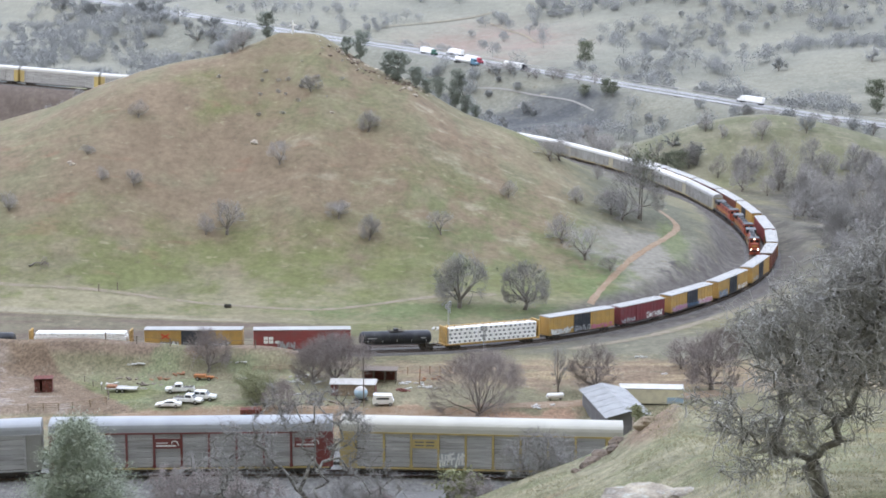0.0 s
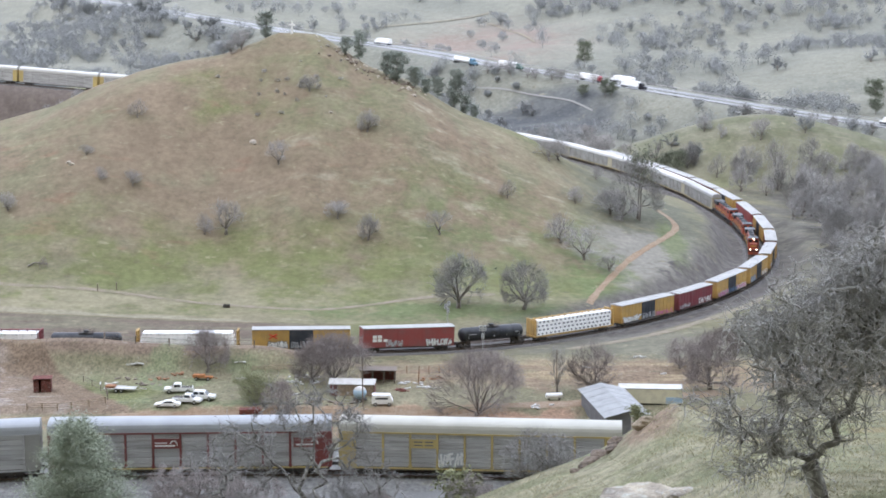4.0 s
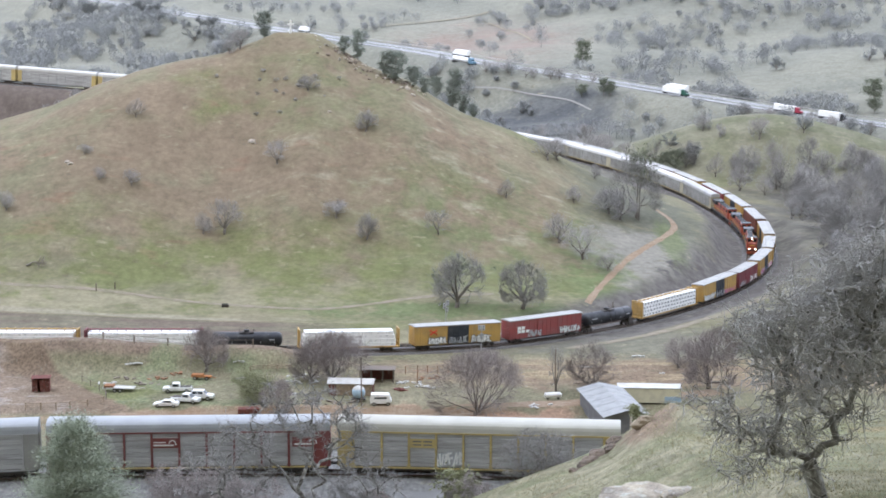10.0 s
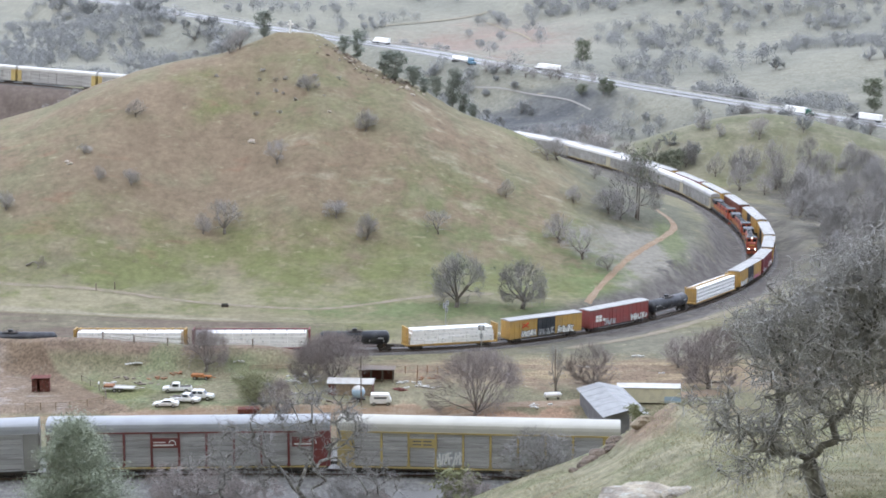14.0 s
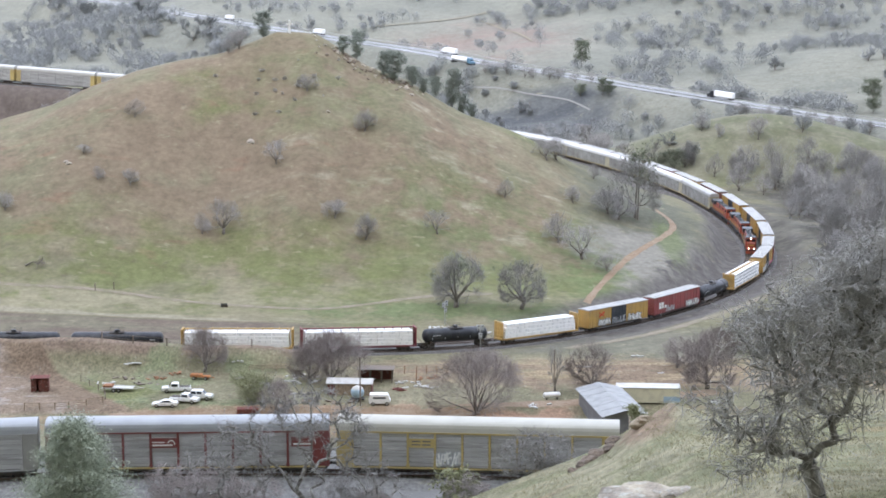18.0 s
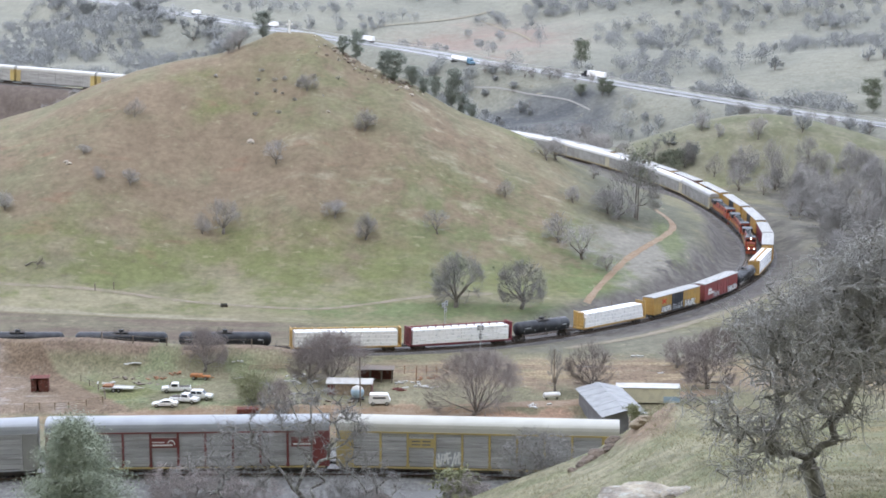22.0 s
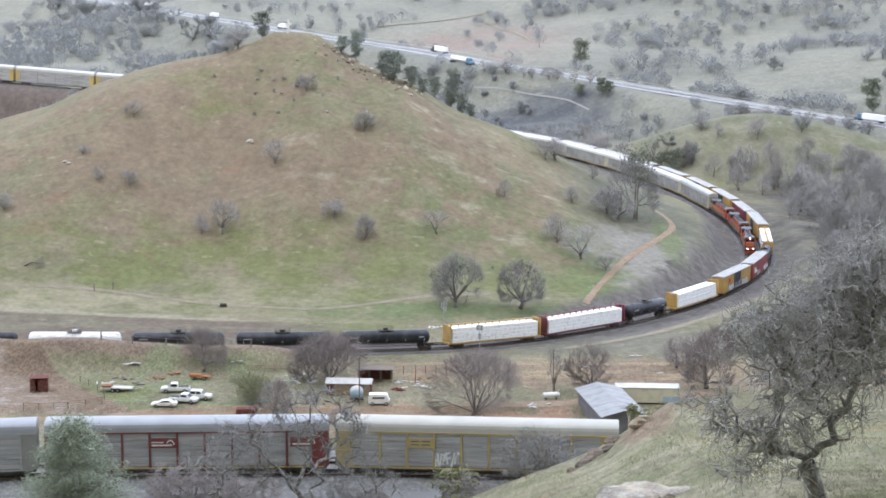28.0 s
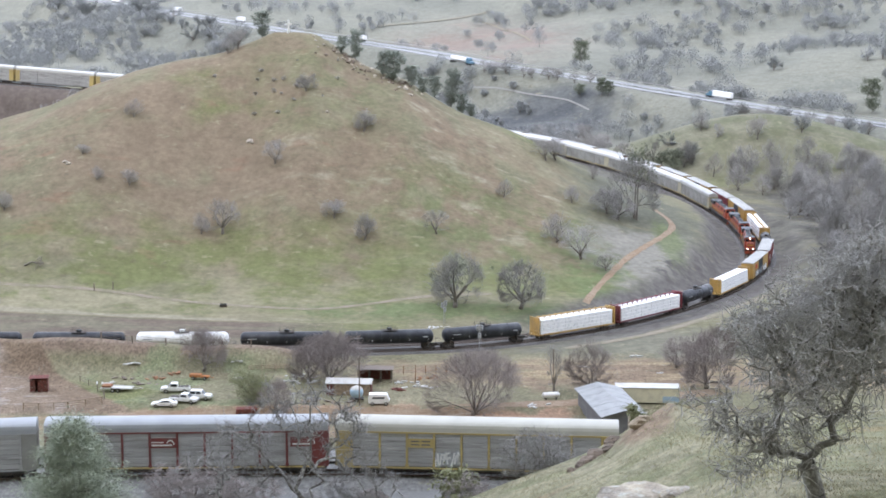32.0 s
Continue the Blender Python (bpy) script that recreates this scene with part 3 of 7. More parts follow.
# ---- rolling stock; x runs along the car, z up from the rail head, -y is the side of the open valley ----
SHARED = {}


def bogie_mesh():
    if "bogie" not in SHARED:
        bm = B()
        for y in (-1.0, 1.0):
            box(bm, -1.25, 1.25, y - 0.09, y + 0.09, 0.42, 0.62, 0.02)
            box(bm, -0.35, 0.35, y - 0.12, y + 0.12, 0.25, 0.85, 0.02)
        box(bm, -0.25, 0.25, -1.0, 1.0, 0.5, 0.85)
        SHARED["bogie"] = mesh_of("bogie", bm, M["under"])
        bm = B()
        for y in (-0.76, 0.76):
            rod(bm, (0, y - 0.07, 0.46), (0, y + 0.07, 0.46), 0.46, n=14)
        rod(bm, (0, -0.76, 0.46), (0, 0.76, 0.46), 0.09, n=8)
        SHARED["wheelset"] = mesh_of("wheelset", bm, M["wheel"])
        bm = B()
        box(bm, -0.45, 0.45, -0.12, 0.12, 0.72, 0.98, 0.03)
        box(bm, 0.30, 0.52, -0.17, 0.10, 0.68, 1.02, 0.03)
        SHARED["coupler"] = mesh_of("coupler", bm, M["under"])
    return SHARED["bogie"]


def running_gear(car, L, inset=2.4, coup=0.35):
    bogie_mesh()
    for x in (-L / 2 + inset, L / 2 - inset):
        b = part("bogie", SHARED["bogie"], None, car, at=pose(x, 0, 0))
        for w in (-0.88, 0.88):
            part("wheelset", SHARED["wheelset"], None, b, at=pose(w, 0, 0))
    part("coupler", SHARED["coupler"], None, car, at=pose(L / 2 + coup, 0, 0))
    part("coupler", SHARED["coupler"], None, car, at=pose(-L / 2 - coup, 0, 0, 0, 0, 180))


def scrawl(car, rng, x0, x1, z0, z1, y, mats, n=9):
    """Spray-painted scrawl: slanting strokes and blobs, no letters."""
    out = -1 if y < 0 else 1
    strokes = []
    for i in range(n):
        x = x0 + (x1 - x0) * (i + rng.random() * 0.4) / n
        w = (x1 - x0) / n * rng.uniform(0.5, 0.95)
        a, b = z0 + rng.random() * (z1 - z0) * 0.25, z1 - rng.random() * (z1 - z0) * 0.25
        t, sl = rng.uniform(0.13, 0.24), rng.uniform(-0.25, 0.35)
        strokes.append(((x, a), (x + sl, b), t))
        for _ in range(rng.choice((1, 2, 2))):
            f = rng.choice((0.0, 0.45, 0.9))
            zc = a + (b - a) * f + 0.05
            strokes.append(((x + sl * f, zc), (x + sl * f + w, zc + rng.uniform(-0.2, 0.2)), t * 0.85))
        if rng.random() < 0.6:
            strokes.append(((x + w, a + 0.1), (x + w + sl * 0.5, a + (b - a) * rng.uniform(0.5, 1.0)), t))
    for k, mat in enumerate(mats):
        bm = B()
        yk = y - out * 0.010 * k
        for p, q, t in strokes:
            dx, dz = q[0] - p[0], q[1] - p[1]
            m = max(math.hypot(dx, dz), 1e-3)
            t = t / 2 + 0.11 * k
            ux, uz = dx / m * t, dz / m * t
            quad = [(p[0] - ux - uz, p[1] - uz + ux), (p[0] - ux + uz, p[1] - uz - ux), (q[0] + ux + uz, q[1] + uz - ux), (q[0] + ux - uz, q[1] + uz + ux)]
            quad = [(u, max(1.07, v)) for u, v in quad]
            vs = [bm.verts.new((u, yk, v)) for u, v in quad] + [bm.verts.new((u, yk - out * 0.008, v)) for u, v in quad]
            bm.faces.new(vs[:4])
            for e in range(4):
                bm.faces.new((vs[e], vs[(e + 1) % 4], vs[4 + (e + 1) % 4], vs[4 + e]))
        tagged(part("spray_scrawl", bm, mat, car), kind="stuff")


def boxcar(mat, L=19.4, H=5.25, door=None, seed=1, doors=1, tags=(), label="", logo="", name="boxcar"):
    """A boxcar: ribbed sides and ends, ridged roof with overhang, plug doors, sills, ladders, bogies."""
    rng = random.Random(seed)
    car = thing(name, label, "boxcar", group="freight train on the loop")
    W, z0, z1 = 1.5, 1.05, H - 0.28
    bm = B()
    box(bm, -L / 2, L / 2, -W, W, z0, z1)
    body = part("body", bm, mat, car)
    bm = B()
    box(bm, -0.07, 0.07, -0.05, 0.05, z0, z1)
    rib = mesh_of("side_rib", bm, mat)
    bm = B()
    box(bm, -0.07, 0.07, -W + 0.05, W - 0.05, 0, 0.16)
    end_rib = mesh_of("end_rib", bm, mat)
    n = int(L / 1.25)
    for i in range(n + 1):
        x = -L / 2 + 0.06 + (L - 0.12) * i / n
        if abs(x) < 2.6 * doors and doors:
            continue
        for y in (-1, 1):
            part("side_rib", rib, None, body, at=pose(x, y * W, 0))
    for e in (-1, 1):
        for k in range(9):
            part("end_rib", end_rib, None, body, at=pose(e * L / 2, 0, z0 + 0.3 + k * (z1 - z0 - 0.5) / 8))
    bm = B()
    pts = [(-W - 0.12, z1 + 0.003), (-W - 0.12, z1 + 0.14), (0, H), (W + 0.12, z1 + 0.14), (W + 0.12, z1 + 0.003)]
    extrude_profile(bm, pts, -L / 2 - 0.12, L / 2 + 0.12)
    for i in range(15):
        x = -L / 2 + 0.3 + (L - 0.6) * i / 14
        for s in (-1, 1):
            rod(bm, (x, s * (W + 0.05), z1 + 0.16), (x, s * 0.1, H + 0.01), 0.035, n=4)
    part("roof", bm, M["roof"], car, "pale galvanised metal roof")
    bm = B()
    box(bm, -L / 2 + 0.1, L / 2 - 0.1, -0.35, 0.35, 0.72, 1.045)
    for s in (-1, 1):
        box(bm, -L / 2 + 3.4, L / 2 - 3.4, s * 1.42 - 0.05, s * 1.42 + 0.05, 0.78, 1.045)
    part("underframe", bm, M["under"], car)
    for s in (-1, 1):
        for k in range(doors):
            w = 2.45
            x = (k - (doors - 1) / 2) * 2 * w
            d = B()
            box(d, x - w + 0.02, x + w - 0.02, s * (W + 0.10) - 0.05, s * (W + 0.10) + 0.05, z0 + 0.06, z1 - 0.05, 0.02)
            leaf_ = part("sliding_door", d, door or mat, car, "dark sliding plug door" if door else "")
            for zz in (0.25, 0.5, 0.75):
                d = B()
                box(d, x - w + 0.15, x + w - 0.15, s * (W + 0.16) - 0.02, s * (W + 0.16) + 0.02, z0 + zz * (z1 - z0) - 0.05, z0 + zz * (z1 - z0) + 0.05)
                part("door_rib", d, door or mat, leaf_)
            for xx in (-1.1, 0.0, 1.1):
                d = B()
                box(d, x + xx - 0.04, x + xx + 0.04, s * (W + 0.17) - 0.03, s * (W + 0.17) + 0.03, z0 + 0.1, z1 - 0.1)
                part("lock_rod", d, door or mat, leaf_)
        for e in (-1, 1):
            d = B()
            x = e * (L / 2 - 0.35)
            for xx in (-0.22, 0.22):
                rod(d, (x + xx, s * (W + 0.08), z0 - 0.2), (x + xx, s * (W + 0.08), z0 + 1.6), 0.025, n=4)
            for k in range(5):
                rod(d, (x - 0.22, s * (W + 0.08), z0 + 0.35 * k), (x + 0.22, s * (W + 0.08), z0 + 0.35 * k), 0.02, n=4)
            part("ladder", d, mat, car)
    yy = -W - 0.175
    for x0, x1, zz0, zz1, mats in tags:
        scrawl(car, rng, x0, x1, zz0, zz1, yy, [M[k] for k in mats])
    if logo:
        d = B()
        if logo == "x":
            for a, b in (((-1, -1), (1, 1)), ((-1, 1), (1, -1))):
                rod(d, (-L / 2 + 4.2 + 0.8 * a[0], -W - 0.07, 3.7 + 0.45 * a[1]), (-L / 2 + 4.2 + 0.8 * b[0], -W - 0.07, 3.7 + 0.45 * b[1]), 0.14, n=4)
            part("crossed_mark", d, M["redx"], car, "faded red crossed mark")
        else:
            for i in range(2):
                for j in range(2):
                    box(d, -L / 2 + 2.0 + 1.05 * i, -L / 2 + 2.9 + 1.05 * i, -W - 0.085, -W - 0.06, 2.2 + 0.75 * j, 2.85 + 0.75 * j)
            box(d, -L / 2 + 4.3, -L / 2 + 5.2, -W - 0.085, -W - 0.06, 2.2, 2.75)
            part("white_emblem", d, M["white"], car, "plain white squares")
    running_gear(car, L)
    return car


def tank_car(mat, L=17.4, label="", name="tank_car", stub=False):
    """A tank car: domed barrel on saddles, walkway and hatch on top, ladders, stub sills."""
    car = thing(name, label, "tank car", group="freight train on the loop")
    r, zc, half = 1.45, 2.75, L / 2 - 1.0
    prof = [(-half, 0.0), (-half + 0.02, 0.45), (-half + 0.14, 0.9), (-half + 0.38, 1.24), (-half + 0.75, r), (half - 0.75, r), (half - 0.38, 1.24), (half - 0.14, 0.9), (half - 0.02, 0.45), (half, 0.0)]
    bm = B()
    seg = 24
    rings = []
    for x, q in prof:
        rings.append([bm.verts.new((x, max(q, 0.01) * math.cos(2 * math.pi * i / seg), zc + max(q, 0.01) * math.sin(2 * math.pi * i / seg))) for i in range(seg)])
    for a, b in zip(rings, rings[1:]):
        for i in range(seg):
            j = (i + 1) % seg
            bm.faces.new((a[i], b[i], b[j], a[j]))
    bmesh.ops.recalc_face_normals(bm, faces=bm.faces)
    part("barrel", bm, mat, car, smooth=True)
    for k in (-0.62, -0.2, 0.2, 0.62):
        bm = B()
        for i in range(seg):
            a, b = 2 * math.pi * i / seg, 2 * math.pi * (i + 1) / seg
            rod(bm, (k * half, (r + 0.01) * math.cos(a), zc + (r + 0.01) * math.sin(a)), (k * half, (r + 0.01) * math.cos(b), zc + (r + 0.01) * math.sin(b)), 0.045, n=4)
        part("band", bm, mat, car)
    bm = B()
    rod(bm, (0, 0, zc + r - 0.1), (0, 0, zc + r + 0.42), 0.5, n=14)
    rod(bm, (0, 0, zc + r + 0.42), (0, 0, zc + r + 0.5), 0.56, n=14)
    part("hatch", bm, mat, car)
    bm = B()
    box(bm, -1.5, 1.5, -0.85, 0.85, zc + r - 0.02, zc + r + 0.05)
    for x in (-1.5, 0, 1.5):
        for y in (-0.85, 0.85):
            rod(bm, (x, y, zc + r), (x, y, zc + r + 0.75), 0.03, n=4)
    for y in (-0.85, 0.85):
        for z in (0.4, 0.75):
            rod(bm, (-1.5, y, zc + r + z), (1.5, y, zc + r + z), 0.025, n=4)
    part("walkway", bm, M["under"], car)
    for s in (-1, 1):
        bm = B()
        for x in (-0.25, 0.25):
            rod(bm, (x, s * 1.52, 1.0), (x, s * 1.50, zc + 0.6), 0.03, n=4)
            rod(bm, (x, s * 1.50, zc + 0.6), (x, s * 0.9, zc + r + 0.1), 0.03, n=4)
        for k in range(6):
            rod(bm, (-0.25, s * 1.52, 1.1 + 0.38 * k), (0.25, s * 1.52, 1.1 + 0.38 * k), 0.025, n=4)
        part("ladder", bm, M["under"], car)
    for e in (-1, 1):
        bm = B()
        box(bm, min(e * (half - 2.6), e * L / 2), max(e * (half - 2.6), e * L / 2), -0.32, 0.32, 0.75, 1.28, 0.03)
        box(bm, e * (half - 1.3) - 0.25, e * (half - 1.3) + 0.25, -1.25, 1.25, 1.0, 1.75, 0.04)
        box(bm, e * L / 2 - 0.08, e * L / 2 + 0.08, -1.45, 1.45, 1.05, 1.18)
        for y in (-1.4, 1.4):
            rod(bm, (e * L / 2, y, 1.1), (e * L / 2, y, 2.1), 0.03, n=4)
        rod(bm, (e * L / 2, -1.4, 2.1), (e * L / 2, 1.4, 2.1), 0.03, n=4)
        part("end_sill", bm, M["under"], car)
    bm = B()
    light = M["mark"] if mat == M["whitetank"] else M["grey"]
    for s in (-1, 1):
        box(bm, -half + 1.6, -half + 3.4, s * 1.465 - 0.012, s * 1.465 + 0.012, zc + 0.12, zc + 0.26)
        box(bm, half - 2.6, half - 1.5, s * 1.465 - 0.012, s * 1.465 + 0.012, zc + 0.0, zc + 0.2)
        for k in range(5):
            box(bm, -half + 1.5 + k * (2 * half - 3) / 4, -half + 1.62 + k * (2 * half - 3) / 4, s * 1.40 - 0.03, s * 1.40 + 0.03, zc - 0.65, zc - 0.25)
    part("stencil_mark", bm, light, car)
    running_gear(car, L, 2.0)
    return car


def lumber_car(frame_mat, L=22.4, top=4.6, dots=False, beam=True, sag=False, label="", seed=3):
    """A centre-beam or bulkhead flat car loaded with wrapped lumber packs."""
    rng = random.Random(seed)
    car = thing("lumber_car", label, "flat car", group="freight train on the loop")
    bm = B()
    box(bm, -L / 2, L / 2, -1.45, 1.45, 0.95, 1.2, 0.02)
    box(bm, -L / 2 + 2, L / 2 - 2, -0.5, 0.5, 0.6, 0.945)
    part("deck", bm, frame_mat, car)
    for e in (-1, 1):
        x = e * (L / 2 - 0.2)
        bm = B()
        box(bm, x - 0.05, x + 0.05, -1.27, 1.27, 1.4, top - 0.1)
        wall = part("bulkhead", bm, frame_mat, car)
        for y in (-1.38, -0.46, 0.46, 1.38):
            bm = B()
            box(bm, x - 0.13, x + 0.13, y - 0.10, y + 0.10, 1.205, top, 0.015)
            part("post", bm, frame_mat, wall)
        for z in (1.9, 2.75, 3.6, top):
            bm = B()
            box(bm, x - 0.15, x + 0.15, -1.49, 1.49, z, z + 0.14, 0.015)
            part("crossbar", bm, frame_mat, wall)
    if beam:
        bm = B()
        box(bm, -L / 2 + 0.4, L / 2 - 0.4, -0.16, 0.16, top - 0.02, top + 0.16)
        n = 13
        for i in range(n):
            x = -L / 2 + 1.2 + (L - 2.4) * i / (n - 1)
            box(bm, x - 0.07, x + 0.07, -0.10, 0.10, 1.2, top - 0.02)
            box(bm, x - 0.05, x + 0.05, -0.55, 0.55, top + 0.16, top + 0.24)
        part("centre_beam", bm, frame_mat, car)
    rows, load_top = 4, top - (0.42 if beam and not dots else 0.12 if beam else 0.3)
    n = 6
    span = L - 1.6
    d = B()
    for s in (-1, 1):
        for i in range(n):
            for k in range(rows):
                zz0 = 1.25 + (load_top - 1.25) * k / rows
                zz1 = 1.25 + (load_top - 1.25) * (k + 1) / rows - 0.06
                cut = (0.0, 0.08, 0.2, 0.5)[k] if sag and i in (0, n - 1) else 0.0
                x0, x1 = -span / 2 + span * i / n, -span / 2 + span * (i + 1) / n - 0.05
                if sag and i == 0:
                    x0 += cut
                if sag and i == n - 1:
                    x1 -= cut
                bm = B()
                y0, y1 = (0.15, 1.38 + rng.uniform(-0.03, 0.03)) if s > 0 else (-1.38 - rng.uniform(-0.03, 0.03), -0.15)
                box(bm, x0, x1, y0, y1, zz0, zz1, 0.03)
                part("lumber_pack", bm, M["wrap"], car)
                yy = y1 if s > 0 else y0
                for q in range(3 if dots else 2):
                    x = x0 + (x1 - x0) * (q + 0.3 + 0.3 * (k % 2) + (0.0 if dots else rng.uniform(-0.3, 0.5))) / (3.1 if dots else 2.3)
                    w, hh = (0.24, 0.34) if dots else (rng.uniform(0.08, 0.22), rng.uniform(0.06, 0.16))
                    zz = zz0 + 0.2 + (0.0 if dots else rng.uniform(-0.1, 0.25))
                    box(d, x - w, x + w, yy - 0.01, yy + 0.01, zz, zz + hh)
    tagged(part("wrap_print", d, M["mark" if dots else "grey"], car), kind="stuff")
    running_gear(car, L, 2.6)
    return car


def autorack(frame_mat, roof_mat, L=27.9, screen=None, posts=8, end_mat=None, label="", group="parked car-carrier train", shift=0.0):
    """A car-carrier: screened side panels between posts, end doors, high domed roof, side sills with steps."""
    car = thing("autorack", label, "railcar", group=group)
    W, z0, z1, top = 1.5, 0.88, 4.6, 5.78
    end_mat = end_mat or frame_mat
    bm = B()
    box(bm, -L / 2 + 0.2, L / 2 - 0.2, -1.3, 1.3, 0.62, 0.875)
    part("underframe", bm, M["under"], car)
    bm = B()
    arc = [(-W - 0.02, z1 + 0.003)] + [((W + 0.02) * math.cos(math.pi * (1 - k / 10)), z1 + 0.45 + (top - z1 - 0.45) * math.sin(math.pi * k / 10)**0.75) for k in range(11)] + [(W + 0.02, z1 + 0.003)]
    extrude_profile(bm, arc, -L / 2, L / 2)
    part("roof", bm, roof_mat, car)
    # solid block in the dark underframe colour, filling the car behind the screens
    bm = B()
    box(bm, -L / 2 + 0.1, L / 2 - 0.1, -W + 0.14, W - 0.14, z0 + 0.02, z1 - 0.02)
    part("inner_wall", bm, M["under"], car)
    n = posts
    pitch = (L - 3.2) / n
    stops = [-L / 2 + 1.6 + i * pitch for i in range(n + 1)]
    if shift:
        stops = [-L / 2 + 1.6] + [shift + 2.7 * i for i in range(-9, 10) if abs(shift + 2.7 * i) < L / 2 - 2.2] + [L / 2 - 1.6]
    for s in (-1, 1):
        for x0, x1 in zip(stops, stops[1:]):
            for k in range(7):
                d = B()
                z = z0 + 0.20 + k * 0.503
                box(d, x0 + 0.12, x1 - 0.12, s * (W - 0.06) - 0.03, s * (W - 0.06) + 0.03, z, z + 0.478, 0.012)
                part("screen_panel", d, screen or M["galv"], car)
        for x in stops:
            d = B()
            box(d, x - 0.10, x + 0.10, s * W - 0.10, s * W + 0.06, z0 + 0.1, z1)
            box(d, x - 0.17, x + 0.17, s * W - 0.09, s * W + 0.07, z0 + 0.14, z0 + 0.42, 0.03)
            part("post", d, frame_mat, car)
        for e in (-1, 1):
            d = B()
            xa, xb = sorted((e * (L / 2 - 0.02), e * (L / 2 - 1.48)))
            box(d, xa, xb, s * W - 0.08, s * W + 0.02, z0 + 0.1, z1 - 0.01, 0.02)
            for k in range(4):
                box(d, xa + 0.1, xb - 0.1, s * (W + 0.03) - 0.02, s * (W + 0.03) + 0.02, z0 + 0.5 + k * 0.9, z0 + 0.58 + k * 0.9)
            part("end_panel", d, end_mat, car)
        d = B()
        box(d, -L / 2 + 0.4, L / 2 - 0.4, s * (W + 0.02) - 0.05, s * (W + 0.02) + 0.05, z0 - 0.02, z0 + 0.14)
        part("side_sill", d, M["yellow2"] if frame_mat != M["galv"] else frame_mat, car, "yellow side sill")
        d = B()
        box(d, -L / 2 + 0.02, L / 2 - 0.02, s * (W + 0.02) - 0.04, s * (W + 0.02) + 0.04, z1 - 0.16, z1 - 0.002)
        part("top_rail", d, frame_mat, car)
    for e in (-1, 1):
        d = B()
        x = e * (L / 2 - 0.04)
        for y in (-0.74, 0.74):
            box(d, x - 0.06, x + 0.06, y - 0.70, y + 0.70, z0 + 0.1, z1 + 0.05, 0.02)
            for k in range(4):
                box(d, x - 0.09, x + 0.09, y - 0.6, y + 0.6, z0 + 0.6 + k * 0.9, z0 + 0.70 + k * 0.9)
        part("end_door", d, end_mat, car)
    running_gear(car, L, 3.0, 0.3)
    return car


def locomotive(label, lit):
    """A six-axle diesel: short nose, cab, long hood with radiator flare, walkways, rails, lights; the nose is at +x."""
    car = thing("locomotive", label, "locomotive", group="parked locomotives")
    L = 21.6
    bm = B()
    box(bm, -L / 2, L / 2, -1.5, 1.5, 1.2, 1.55, 0.03)
    part("frame", bm, M["locoblack"], car)
    bm = B()
    box(bm, -2.2, 3.4, -1.35, 1.35, 0.45, 1.19, 0.12)
    part("fuel_tank", bm, M["locoblack"], car)
    bm = B()
    box(bm, -9.6, 6.2, -0.85, 0.85, 1.555, 4.05, 0.06)
    part("long_hood", bm, M["orange"], car)
    for k in range(9):
        for s in (-1, 1):
            bm = B()
            box(bm, -4.9 + 1.2 * k, -3.9 + 1.2 * k, s * 0.862 - 0.01, s * 0.862 + 0.01, 2.6, 3.9)
            part("hood_door", bm, M["orange"], car)
            if k % 3 != 1:
                bm = B()
                box(bm, -4.8 + 1.2 * k, -4.0 + 1.2 * k, s * 0.876 - 0.008, s * 0.876 + 0.008, 3.2, 3.8)
                part("vent_grille", bm, M["locoblack"], car)
    bm = B()
    box(bm, -9.3, -5.4, -1.45, 1.45, 3.35, 4.5, 0.10)
    part("radiator", bm, M["locoblack"], car, "dark flared radiator housing")
    bm = B()
    box(bm, -5.3, 5.6, -0.7, 0.7, 4.055, 4.35, 0.05)
    for x in (-3.6, -1.0, 1.8, 4.2):
        box(bm, x - 0.6, x + 0.6, -0.55, 0.55, 4.35, 4.62, 0.06)
    part("roof_equipment", bm, M["locoblack"], car)
    bm = B()
    box(bm, -8.9, 6.0, -0.87, -0.852, 2.3, 2.45)
    box(bm, -8.9, 6.0, 0.852, 0.87, 2.3, 2.45)
    part("stripe", bm, M["locoyellow"], car)
    bm = B()
    box(bm, 6.3, 8.9, -1.48, 1.48, 1.555, 4.55, 0.12)
    part("cab", bm, M["orange"], car)
    bm = B()
    box(bm, 6.2, 9.0, -1.4, 1.4, 4.555, 4.68, 0.03)
    part("cab_roof", bm, M["locoblack"], car)
    bm = B()
    box(bm, 8.95, 10.3, -1.0, 1.0, 1.555, 3.35, 0.18)
    nose = part("nose", bm, M["orange"], car)
    for y in (-0.75, 0.75):
        bm = B()
        box(bm, 8.88, 8.93, y - 0.5, y + 0.5, 3.45, 4.2, 0.02)
        part("windscreen", bm, M["glass"], car)
    for s in (-1, 1):
        bm = B()
        box(bm, 6.9, 8.4, s * 1.5 - 0.03, s * 1.5 + 0.03, 3.4, 4.15)
        part("side_window", bm, M["glass"], car)
        bm = B()
        for i in range(14):
            x = -10.2 + i * 1.2
            rod(bm, (x, s * 1.45, 1.55), (x, s * 1.45, 2.55), 0.03, n=4)
        rod(bm, (-10.2, s * 1.45, 2.55), (5.6, s * 1.45, 2.55), 0.03, n=4)
        part("handrail", bm, M["locoyellow"], car)
        bm = B()
        rod(bm, (10.78, s * 0.85, 1.75), (10.86, s * 0.85, 1.75), 0.12, n=12)
        part("ditch_light", bm, M["headlight" if lit else "glass"], car, "lit ditch light" if lit else "")
    bm = B()
    rod(bm, (8.9, -0.0, 4.4), (9.02, -0.0, 4.4), 0.15, n=12)
    part("headlight", bm, M["headlight" if lit else "glass"], car, "lit headlight" if lit else "")
